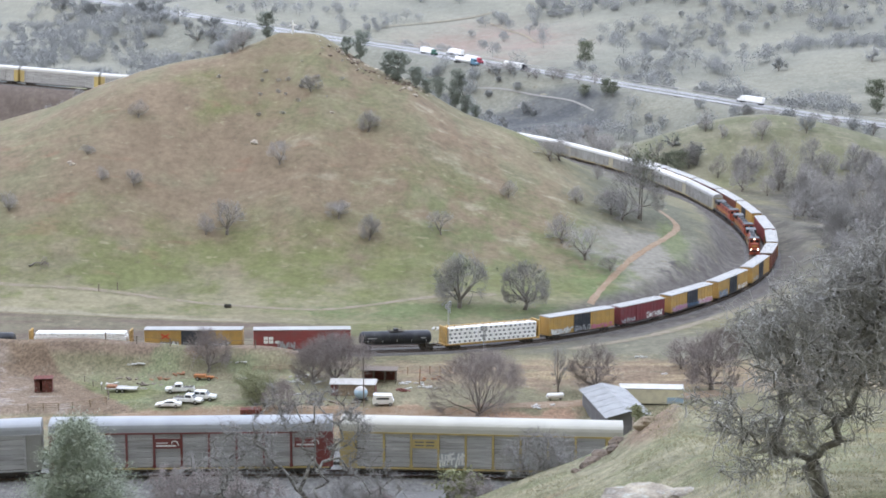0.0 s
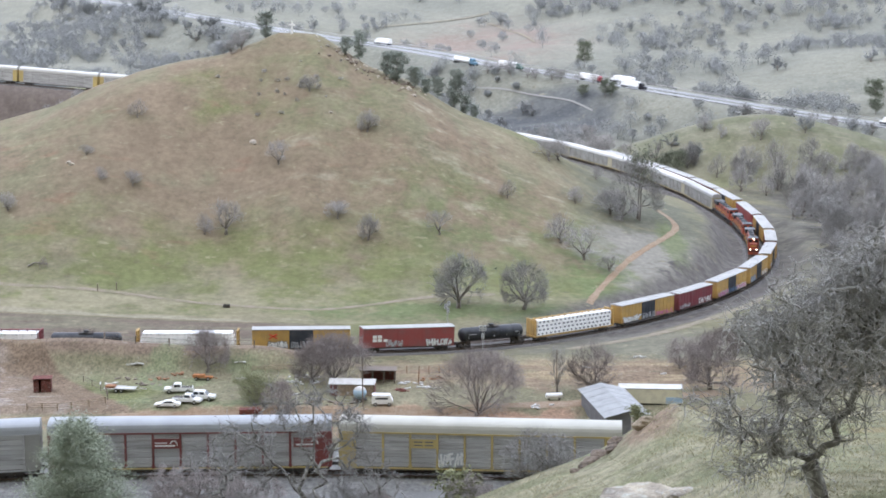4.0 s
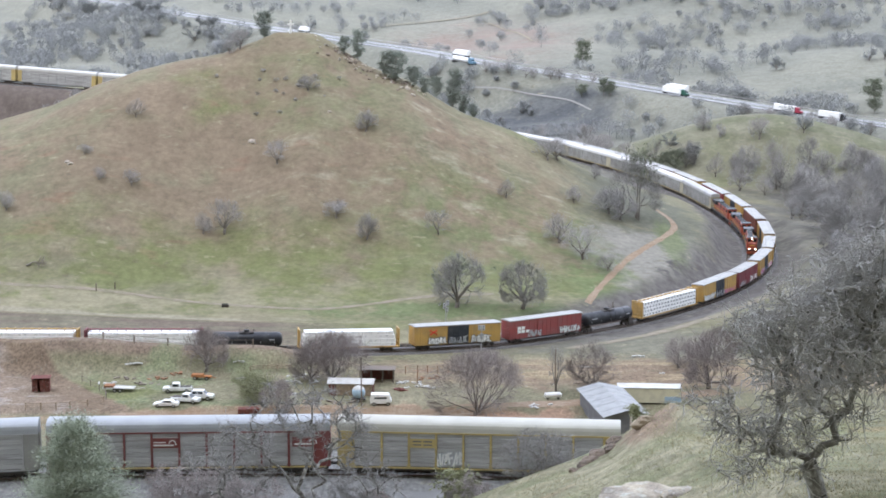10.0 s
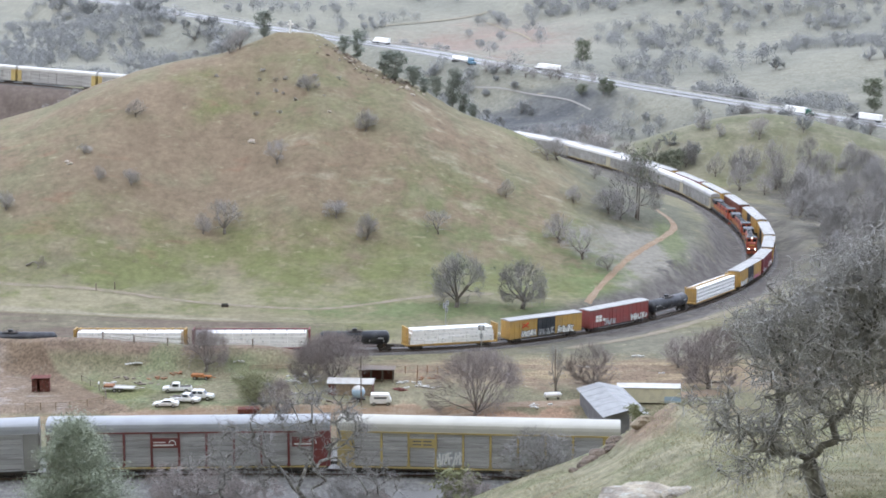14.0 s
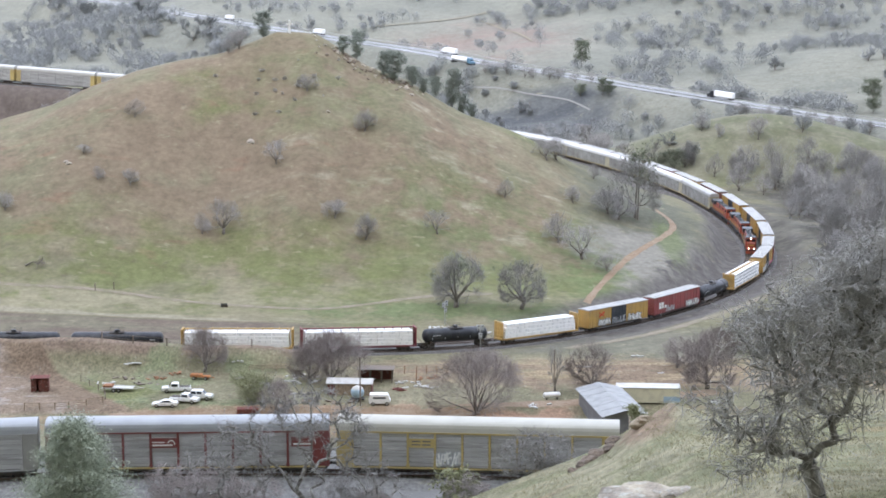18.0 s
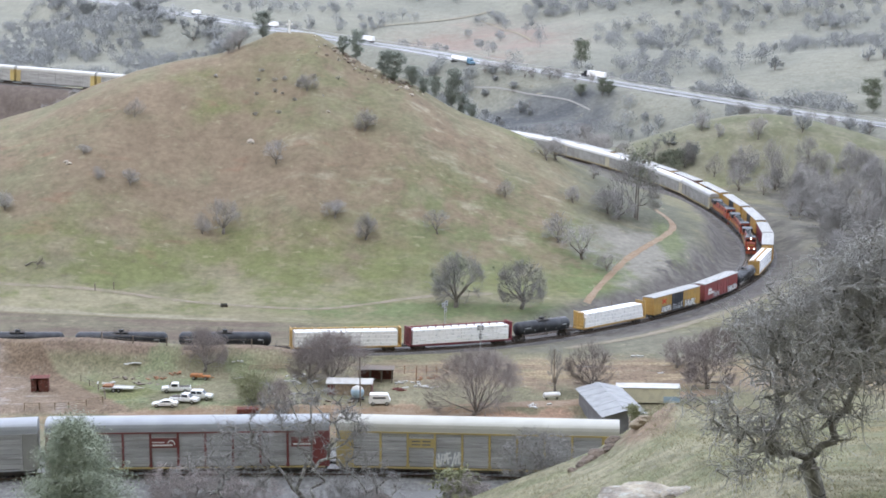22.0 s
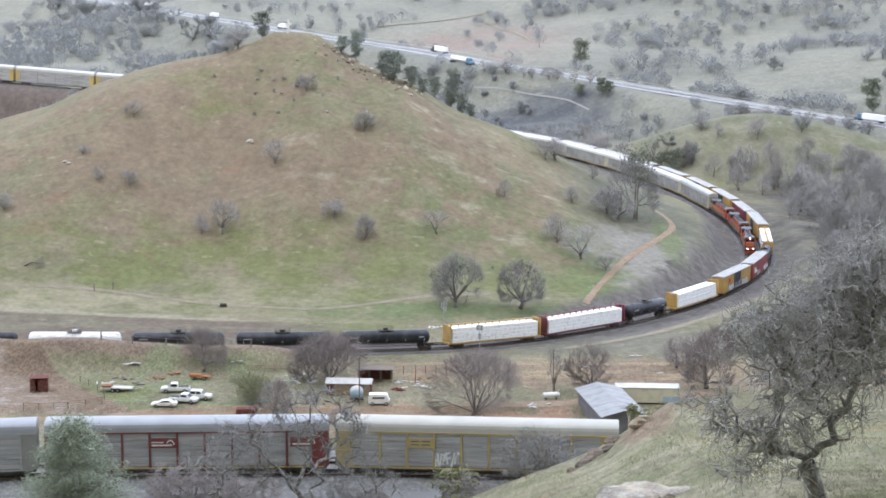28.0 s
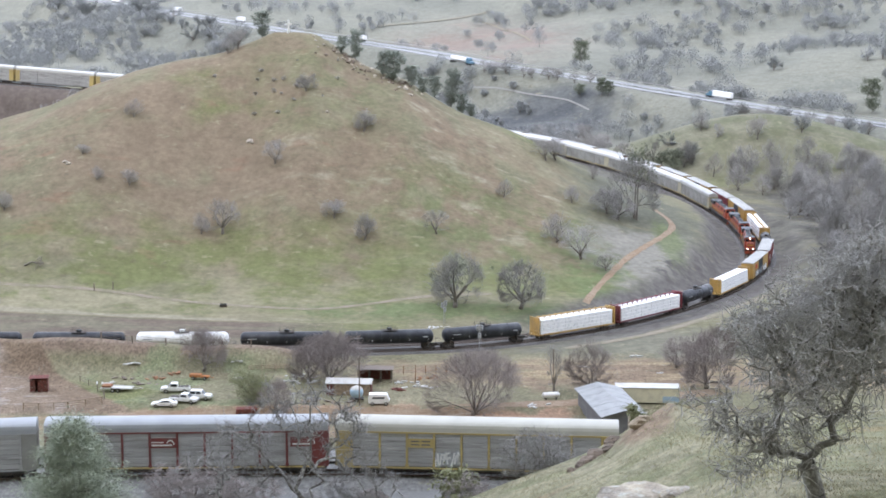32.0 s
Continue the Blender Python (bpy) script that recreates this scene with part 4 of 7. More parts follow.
    bm = B()
    box(bm, 10.35, 10.75, -1.45, 1.45, 0.3, 1.9, 0.06)
    part("pilot", bm, M["orange"], car)
    bm = B()
    box(bm, 10.31, 10.34, -0.8, 0.8, 2.5, 2.8)
    part("nose_band", bm, M["locoyellow"], nose)
    bogie_mesh()
    for x in (-7.0, 7.0):
        b = part("bogie", SHARED["bogie"], None, car, at=pose(x, 0, 0) @ Matrix.Diagonal((1.6, 1.1, 1.3, 1)))
        for w in (-1.2, 0, 1.2):
            part("wheelset", SHARED["wheelset"], None, b, at=pose(w, 0, 0))
    part("coupler", SHARED["coupler"], None, car, at=pose(L / 2 + 0.4, 0, 0))
    part("coupler", SHARED["coupler"], None, car, at=pose(-L / 2 - 0.4, 0, 0, 0, 0, 180))
    return car


def on_track(fn, s, half, lift=0.0):
    """The pose of a car whose bogies stand at s - half and s + half on a track."""
    a, b = fn(s - half), fn(s + half)
    d = Vector((b[0] - a[0], b[1] - a[1], b[3] - a[3]))
    c = Vector(((a[0] + b[0]) / 2, (a[1] + b[1]) / 2, (a[3] + b[3]) / 2 + lift))
    x = d.normalized()
    y = Vector((0, 0, 1)).cross(x).normalized()
    z = x.cross(y)
    m = Matrix((x, y, z)).transposed().to_4x4()
    m.translation = c
    return m


# ---- the moving freight train: (car, its middle at 0 s, half its bogie distance), from the head to the tail ----
MOVING = []


def couple(car, s0, half):
    car.matrix_basis = on_track(loop_point, s0, half)
    MOVING.append((car, s0, half))


YB = "yellow boxcar with dark sliding doors and spray paint scrawls"
for i, (mt, s0, L) in enumerate((("brown", 371.0, 19.4), ("yellow", 350.0, 19.4), ("brown", 329.0, 19.4), ("brown", 308.0, 19.4), ("yellow", 287.0, 19.4), ("red", 263.6, 19.4), ("yellow", 242.0, 19.4), ("brown", 221.0, 17.0))):
    couple(boxcar(M[mt], L, 5.25, M["door"] if mt == "yellow" else None, 40 + i, label={"brown": "brown boxcar with pale metal roof", "yellow": YB, "red": "dull red boxcar with pale roof", "navy": "dark blue boxcar with pale roof"}[mt]), s0, L / 2 - 2.4)
couple(boxcar(M["yellow"], 19.4, 5.25, M["door"], 11, tags=((-8.5, -3.5, 1.2, 2.2, ("grey",)),), label=YB), 199.0, 7.3)
couple(boxcar(M["yellow"], 19.4, 5.25, M["door"], 12, tags=((-9.0, -4, 1.2, 2.6, ("grey", "bluepaint")), (3, 9, 1.2, 2.3, ("white",))), label=YB), 176.0, 7.3)
couple(boxcar(M["yellow"], 19.4, 5.25, M["door"], 13, tags=((-8.8, -2.6, 1.2, 2.3, ("pink", "grey")), (-2, 3, 1.2, 2.2, ("bluepaint",)), (3, 9.2, 1.2, 2.2, ("pink", "white"))), label=YB), 153.9, 7.3)
couple(boxcar(M["maroon"], 15.9, 5.1, None, 14, tags=((-7.4, -3, 1.2, 2.2, ("grey",)), (1.5, 7.3, 1.2, 2.6, ("white",))), label="maroon boxcar with white spray paint scrawls"), 133.9, 5.6)
couple(boxcar(M["yellow"], 19.4, 5.25, M["door"], 15, tags=((-9, -3, 1.2, 2.3, ("white", "grey")), (-2.3, 2.3, 1.2, 2.4, ("grey",)), (2.8, 9.2, 1.2, 2.1, ("pink",))), label=YB), 114.3, 7.3)
couple(lumber_car(M["yellow"], 23.2, 4.75, dots=True, beam=True, label="yellow lumber car loaded with printed white wrapped packs"), 90.7, 9.0)
couple(tank_car(M["black"], 17.4, "black tank car with a hatch and walkway"), 69.0, 6.7)
couple(boxcar(M["red"], 19.6, 5.2, None, 16, tags=((-5.0, -1.5, 1.2, 2.6, ("grey",)), (3.8, 9.2, 1.2, 2.4, ("white", "grey"))), label="red boxcar with white squares and scrawls", logo="squares"), 49.7, 7.4)
couple(boxcar(M["yellow"], 19.8, 5.25, M["door"], 17, tags=((-6.8, -2.8, 1.15, 2.6, ("white", "mark")), (-2.2, 2.2, 1.2, 2.6, ("grey",)), (3.0, 7.6, 1.15, 2.6, ("white", "mark"))), label="yellow boxcar with a dark double door and scrawls", logo="x"), 27.7, 7.5)
couple(lumber_car(M["yellow"], 20.9, 4.7, beam=False, sag=True, label="yellow bulkhead flat car stacked with white wrapped lumber"), 4.6, 8.3)
couple(tank_car(M["black"], 16.6, "black tank car behind the lumber load"), -16.2, 6.4)
couple(lumber_car(M["maroon"], 24.0, 4.75, beam=True, label="maroon centre-beam car with white wrapped lumber", seed=5), -37.2, 9.4)
couple(lumber_car(M["yellow"], 22.9, 4.8, beam=True, label="yellow centre-beam car with white wrapped lumber", seed=6), -61.9, 9.0)
for s0, mt, lb in ((-86.5, "black", "black tank car with pale stencil marks"), (-107.7, "black", "black tank car with pale stencil marks"), (-128.9, "black", "black tank car with pale stencil marks"),
                   (-150.1, "whitetank", "white tank car with a raised walkway"), (-171.3, "black", "black tank car with pale stencil marks"), (-192.5, "black", "black tank car with pale stencil marks")):
    couple(tank_car(M[mt], 20.9, lb), s0, 8.4)
SPEED = 5.51

# ---- standing trains ----
inner = lambda s: loop_point(s, IN_GAP)
turned = pose(0, 0, 0, 0, 0, 180)
locomotive("leading orange and black diesel locomotive with lit headlights", True).matrix_basis = on_track(inner, 249.2, 7.0) @ turned
loco = locomotive("orange and black diesel locomotive coupled behind the leader", False)
loco.matrix_basis = on_track(inner, 271.6, 7.0) @ turned
copy_thing(loco, on_track(inner, 294.0, 7.0) @ turned)
grey_rack = autorack(M["tanscreen"], M["whiteroof"], screen=M["tanscreen"], end_mat=M["dullyellow"], label="grey car-carrier railcar with pale roof and yellow ends")
for i in range(7):
    m = on_track(inner, 319.6 + i * 28.6, 11.0)
    if i == 0:
        autorack(M["tanscreen"], M["roof"], screen=M["tanscreen"], end_mat=M["dullyellow"], label="dull grey car-carrier railcar coupled behind the locomotives").matrix_basis = m
    elif i == 1:
        grey_rack.matrix_basis = m
    else:
        copy_thing(grey_rack, m)
far_rack = autorack(M["galv"], M["whiteroof"], end_mat=M["yellow2"], label="silver car-carrier railcar with white roof and yellow ends", group="car-carrier train behind the hill")
far_rack.matrix_basis = on_track(far_point, FAR_MID, 11.0)
for i in range(2):
    copy_thing(far_rack, on_track(far_point, FAR_MID + (28.7, -28.7)[i], 11.0))
gt = autorack(M["yellow2"], M["rackcream"], shift=-4.15, label="yellow-framed car-carrier railcar with cream roof and grey screens")
gt.matrix_basis = on_track(near_point, 19.6, 11.0)
rr = autorack(M["rackred"], M["rackroof"], shift=-0.95, label="red-framed car-carrier railcar with grey roof and screens")
rr.matrix_basis = on_track(near_point, -9.2, 11.0)
autorack(M["galv"], M["rackroof"], end_mat=M["tanscreen"], label="all-grey car-carrier railcar with weathered galvanised screens").matrix_basis = on_track(near_point, -38.0, 11.0)


# ---- roads ----
def ribbon_on_ground(name, label, pts, width, mat, lift=0.05, step=2.0, category="path", wob=0.0, follow=True, kind="structure"):
    """A strip laid on the ground along a smooth line, with uneven edges."""
    line = spline([(*p[:2], p[2] if len(p) > 2 else 0.0) for p in pts], step)
    v, f = [], []
    cols = 5
    rng = random.Random(len(pts) * 7)
    for i, p in enumerate(line):
        q, r = line[max(0, i - 1)], line[min(len(line) - 1, i + 1)]
        d = Vector((r[0] - q[0], r[1] - q[1], 0)).normalized()
        nrm = Vector((-d[1], d[0], 0))
        w = width * (1 + wob * (rng.random() - 0.5))
        for k in range(cols):
            o = (k / (cols - 1) - 0.5) * w
            x, y = p[0] + nrm[0] * o, p[1] + nrm[1] * o
            v.append((x, y, (ground_z(x, y) if follow else p[2]) + lift))
    for i in range(len(line) - 1):
        for k in range(cols - 1):
            a = i * cols + k
            f.append((a, a + 1, a + cols + 1, a + cols))
    me = bpy.data.meshes.new(name)
    me.from_pydata(v, [], f)
    me.materials.append(mat)
    return tagged(new(name, me), label, category, kind=kind)


M["dirt"] = material("orange_dirt", (0.235, 0.165, 0.108), 0.95, 0, [((0.275, 0.212, 0.150), 0.3, 0.5, 0.15, 6), ((0.20, 0.13, 0.08), 1.2, 0.6, 0.1, 6)], fine=0.2, bump=0.5, bump_scale=3)
M["paledirt"] = material("pale_dirt_track", (0.235, 0.198, 0.148), 0.95, 0, [((0.18, 0.165, 0.105), 0.4, 0.52, 0.12, 6)], fine=0.2)
# highway: the sky's sheen on the wet surface is put into the pale base
M["asphalt"] = material("wet_sheen_road", (0.25, 0.253, 0.253), 0.75, 0, [((0.21, 0.213, 0.215), 0.05, 0.5, 0.2, 5)], fine=0.12)
M["grit"] = material("grey_gravel_road", (0.160, 0.158, 0.151), 0.95, 0, [((0.19, 0.187, 0.178), 0.2, 0.5, 0.15, 6)], fine=0.25, bump=0.4, bump_scale=6)

M["palegrit"] = material("pale_track_gravel", (0.22, 0.215, 0.20), 0.95, fine=0.2)

ribbon_on_ground("dirt_road", "orange dirt track climbing along the hill foot", [(33.9, 389.8), (38.1, 402.8), (42.2, 413.6), (46.9, 425.0), (52.4, 435.8), (58.7, 448.2), (63.4, 460.4), (63.5, 468.7), (60.4, 477.2)], 1.7, M["dirt"], 0.07, wob=0.4)
ribbon_on_ground("meadow_track", "faint two-rut dirt track across the meadow", [(-130, 393), (-103, 390), (-77, 389.5), (-50, 383), (-31, 381), (-18, 384.5), (-4, 389.5), (12, 393)], 1.5, M["paledirt"], 0.06, wob=0.6)
ribbon_on_ground("line_side_track", "pale dirt service track beside the railway", [(26, 349), (40, 358), (55, 371), (68, 386), (79, 402)], 2.2, M["paledirt"], 0.08, wob=0.5)
ribbon_on_ground("farm_lane", "reddish dirt lane through the farmyard", [(-60, 296), (-40, 298), (-28, 299), (-8, 297.5), (15, 302), (35, 306), (52, 312)], 4.6, M["dirt"], 0.06, wob=0.4)
ribbon_on_ground("bench_road", "grey gravel service road beside the upper track", [(-70, 140), (-40, 150.5), (-20, 154), (4, 155.5), (30, 154)], 4.2, M["grit"], 0.06, wob=0.2)
ribbon_on_ground("far_dirt_road", "pale winding dirt road on the far hillside", [(26, 1215), (35, 1196), (41, 1175), (48.4, 1144), (54, 1105), (57, 1080)], 1.5, M["paledirt"], 0.35, 6.0)
ribbon_on_ground("field_track", "pale dirt track along a field edge", [(15, 833), (32, 823.4), (48.8, 810.3), (60.2, 800), (68.8, 788)], 0.8, M["palegrit"], 0.3, 5.0)
ribbon_on_ground("ranch_road", "pale road across the distant valley", [(-50, 1190), (-37.4, 1204), (-17.7, 1218), (6.5, 1226), (25, 1234), (36, 1242)], 2.4, M["paledirt"], 0.6, 12.0)


def offset_line(line, o, dz=0.0):
    out = []
    for i, p in enumerate(line):
        q, r = line[max(0, i - 1)], line[min(len(line) - 1, i + 1)]
        d = Vector((r[0] - q[0], r[1] - q[1], 0)).normalized()
        out.append((p[0] - d[1] * o, p[1] + d[0] * o, p[2] + dz))
    return out


def highway():
    base = tagged(new("highway"), "pale wet highway with two carriageways and guard rails", "road", kind="structure")
    def strip(name, o, w, mat, dz):
        a, b = offset_line(ROAD, o - w / 2, dz), offset_line(ROAD, o + w / 2, dz)
        n = len(a)
        me = bpy.data.meshes.new(name)
        me.from_pydata(a + b, [], [(i, i + 1, n + i + 1, n + i) for i in range(n - 1)])
        me.materials.append(mat)
        return part(name, me, None, base)
    for o in (-5.0, 5.0):
        strip("carriageway", o, 6.8, M["asphalt"], 0.12)
        for e in (-3.0, 3.0):
            strip("edge_line", o + e, 0.15, M["white"], 0.14)
    for o in (-13.4, 13.4):
        line = offset_line(ROAD, o, 0.7)
        n = len(line)
        v = [p for p in line] + [(p[0], p[1], p[2] + 0.32) for p in line]
        me = bpy.data.meshes.new("guard_rail")
        me.from_pydata(v, [], [(i, i + 1, n + i + 1, n + i) for i in range(n - 1)])
        me.materials.append(M["galv"])
        part("guard_rail", me, None, base)
    return base


highway()


# ---- plants ----
M["bark"] = material("oak_bark", (0.18, 0.158, 0.14), 0.95, 0, [((0.20, 0.18, 0.16), 2.0, 0.5, 0.12, 6), ((0.15, 0.16, 0.11), 0.8, 0.66, 0.06, 5)], bump=0.8, bump_scale=9, fine=0.2)
M["twig"] = material("bare_twigs", (0.36, 0.345, 0.33), 0.95, 0, [((0.29, 0.277, 0.265), 0.6, 0.5, 0.2, 3)], obj_var=0.15)
M["twigred"] = material("reddish_bare_twigs", (0.225, 0.190, 0.178), 0.95, 0, [((0.28, 0.245, 0.23), 0.5, 0.5, 0.2, 3)], obj_var=0.15)
M["twigpale"] = material("pale_reddish_twigs", (0.40, 0.355, 0.335), 0.95, 0, [((0.31, 0.27, 0.255), 0.9, 0.5, 0.2, 3)], obj_var=0.1)
M["twigdark"] = material("dark_bare_twigs", (0.30, 0.29, 0.28), 0.95, 0, [((0.235, 0.226, 0.217), 0.6, 0.5, 0.2, 3)], obj_var=0.1)
M["twigfar"] = material("far_bare_twigs", (0.27, 0.28, 0.28), 0.95, 0, [((0.22, 0.229, 0.23), 0.3, 0.5, 0.2, 3)], obj_var=0.2)
M["herotwig"] = material("lichened_twigs", (0.48, 0.465, 0.44), 0.95, 0, [((0.33, 0.315, 0.295), 0.9, 0.5, 0.2, 4)])
M["needle"] = material("pine_needles", (0.205, 0.235, 0.205), 0.8, 0, [((0.26, 0.285, 0.245), 0.7, 0.5, 0.15, 4)], obj_var=0.15)
# near pine: lighter than the other needles, haze and blur put into the colour
M["paleneedle"] = material("haze_paled_needles", (0.31, 0.345, 0.26), 0.8, 0, [((0.37, 0.40, 0.31), 0.9, 0.5, 0.15, 4)])
M["leaf"] = material("evergreen_leaves", (0.115, 0.132, 0.09), 0.75, 0, [((0.155, 0.17, 0.125), 0.8, 0.5, 0.15, 4)], obj_var=0.15)
M["bud"] = material("budding_leaves", (0.23, 0.24, 0.125), 0.8, 0, [((0.28, 0.28, 0.17), 0.8, 0.5, 0.15, 4)])


def segment_mesh(name, segs, sides, mat):
    """Tapered prisms for many (a, b, ra, rb) bars in one mesh."""
    n = len(segs)
    A = np.array([s[0] for s in segs], float)
    Bq = np.array([s[1] for s in segs], float)
    ra = np.array([s[2] for s in segs], float)
    rb = np.array([s[3] for s in segs], float)
    D = Bq - A
    D /= np.maximum(np.linalg.norm(D, axis=1, keepdims=True), 1e-9)
    ref = np.where(np.abs(D[:, 2:3]) < 0.9, np.array([[0, 0, 1.0]]), np.array([[1.0, 0, 0]]))
    U = np.cross(D, ref)
    U /= np.linalg.norm(U, axis=1, keepdims=True)
    V = np.cross(D, U)
    ang = 2 * np.pi * np.arange(sides) / sides
    off = U[:, None] * np.cos(ang)[None, :, None] + V[:, None] * np.sin(ang)[None, :, None]
    va = A[:, None] + off * ra[:, None, None]
    vb = Bq[:, None] + off * rb[:, None, None]
    co = np.concatenate([va, vb], 1).reshape(-1, 3)
    base = np.arange(n)[:, None] * 2 * sides
    k = np.arange(sides)[None]
    j = (k + 1) % sides
    quads = np.stack([base + k, base + j, base + sides + j, base + sides + k], 2).reshape(-1, 4)
    return bulk_mesh(name, co, quads, mat, True)


def bulk_mesh(name, co, faces, mat, smooth=False):
    me = bpy.data.meshes.new(name)
    m = faces.shape[1]
    me.vertices.add(len(co))
    me.vertices.foreach_set("co", np.ascontiguousarray(co, dtype=np.float32).ravel())
    me.loops.add(faces.size)
    me.loops.foreach_set("vertex_index", np.ascontiguousarray(faces, dtype=np.int32).ravel())
    me.polygons.add(len(faces))
    me.polygons.foreach_set("loop_start", np.arange(0, faces.size, m, dtype=np.int32))
    if smooth:
        me.polygons.foreach_set("use_smooth", np.ones(len(faces), bool))
    me.update(calc_edges=True)
    me.materials.append(mat)
    return me


def grow(rng, height, spread=0.5, levels=5, kids=(3, 4), trunk=0.05, droop=0.0, lean=(0, 0), fork=0.28, wander=0.22, min_r=0.006):
    """Bars of a bare tree of that height: a forked trunk, crooked limbs, finer and finer twigs. Returns (limbs, twigs)."""
    limbs, twigs = [], []

    def branch(p, d, length, r, lev):
        n = 3 if lev < 3 else 2
        for i in range(n):
            nd = (d + Vector((rng.gauss(0, wander), rng.gauss(0, wander), rng.gauss(0, wander * 0.7) + (0.05 if lev < 2 else -droop * lev / levels)))).normalized()
            q = p + nd * (length / n)
            r2 = r * (0.86 if lev < levels - 1 else 0.7)
            (limbs if lev < 2 else twigs).append((p.copy(), q.copy(), max(r, min_r), max(r2, min_r)))
            p, d, r = q, nd, r2
            if lev < levels and (i == n - 1 or (lev > 0 and rng.random() < 0.75)):
                m = rng.randint(*kids) if i == n - 1 else rng.randint(1, 2)
                for _ in range(m):
                    az, op = rng.uniform(0, 6.283), rng.uniform(0.35, 1.05) * (0.7 + spread)
                    o = nd.orthogonal().normalized()
                    o.rotate(Matrix.Rotation(az, 3, nd))
                    cd = (nd * math.cos(op) + o * math.sin(op))
                    cd.z += 0.10 * (1 - droop * 2)
                    branch(p.copy(), cd.normalized(), length * rng.uniform(0.58, 0.86), r * rng.uniform(0.5, 0.72), lev + 1)
    branch(Vector((0, 0, -0.3)), Vector((lean[0], lean[1], 1)).normalized(), height * fork, height * trunk, 0)
    top = max(s[1].z for s in limbs + twigs)
    k = height / top

    def sc(ss):
        return [(a * k, b * k, ra, rb) for a, b, ra, rb in ss]
    return sc(limbs), sc(twigs)


def fuzz(rng, twigs, per, size, width):
    """Fine spray of thin triangles along the twigs."""
    co = []
    for a, b, ra, rb in twigs:
        for _ in range(per):
            t = rng.random()
            p = a * (1 - t) + b * t
            d = Vector((rng.gauss(0, 1), rng.gauss(0, 1), rng.gauss(0.2, 1))).normalized()
            s = d.orthogonal().normalized() * width
            L = size * rng.uniform(0.5, 1.3)
            co += [p - s, p + s, p + d * L]
    return np.array([tuple(c) for c in co], float).reshape(-1, 3)


def tree_meshes(seed, height, mat, levels, sides, fuzz_n=0, fuzz_size=0.4, fuzz_w=0.012, **kw):
    rng = random.Random(seed)
    limbs, twigs = grow(rng, height, levels=levels, **kw)
    trunk = segment_mesh("trunk", limbs, max(5, sides + 2), M["bark"])
    crown = segment_mesh("crown", twigs, sides, mat)
    if fuzz_n:
        tips = twigs[-len(twigs) * 3 // 4:]
        co = fuzz(rng, tips, fuzz_n, fuzz_size, fuzz_w)
        spray = bulk_mesh("twig_spray", co, np.arange(len(co)).reshape(-1, 3), mat)
        return trunk, crown, spray
    return trunk, crown


def make_tree(meshes, label, m, group="", name="bare_oak"):
    t = thing(name, label, "tree", m, group)
    part("trunk", meshes[0], None, t)
    part("crown", meshes[1], None, t)
    for k in meshes[2:]:
        tagged(part("twig_spray", k, None, t), kind="stuff")
    return t


def stand(x, y, s=1.0, rz=0.0, sink=0.15, wide=1.0):
    return pose(x, y, ground_z(x, y) - sink, 0, 0, rz) @ Matrix.Diagonal((s * wide, s * wide, s, 1))


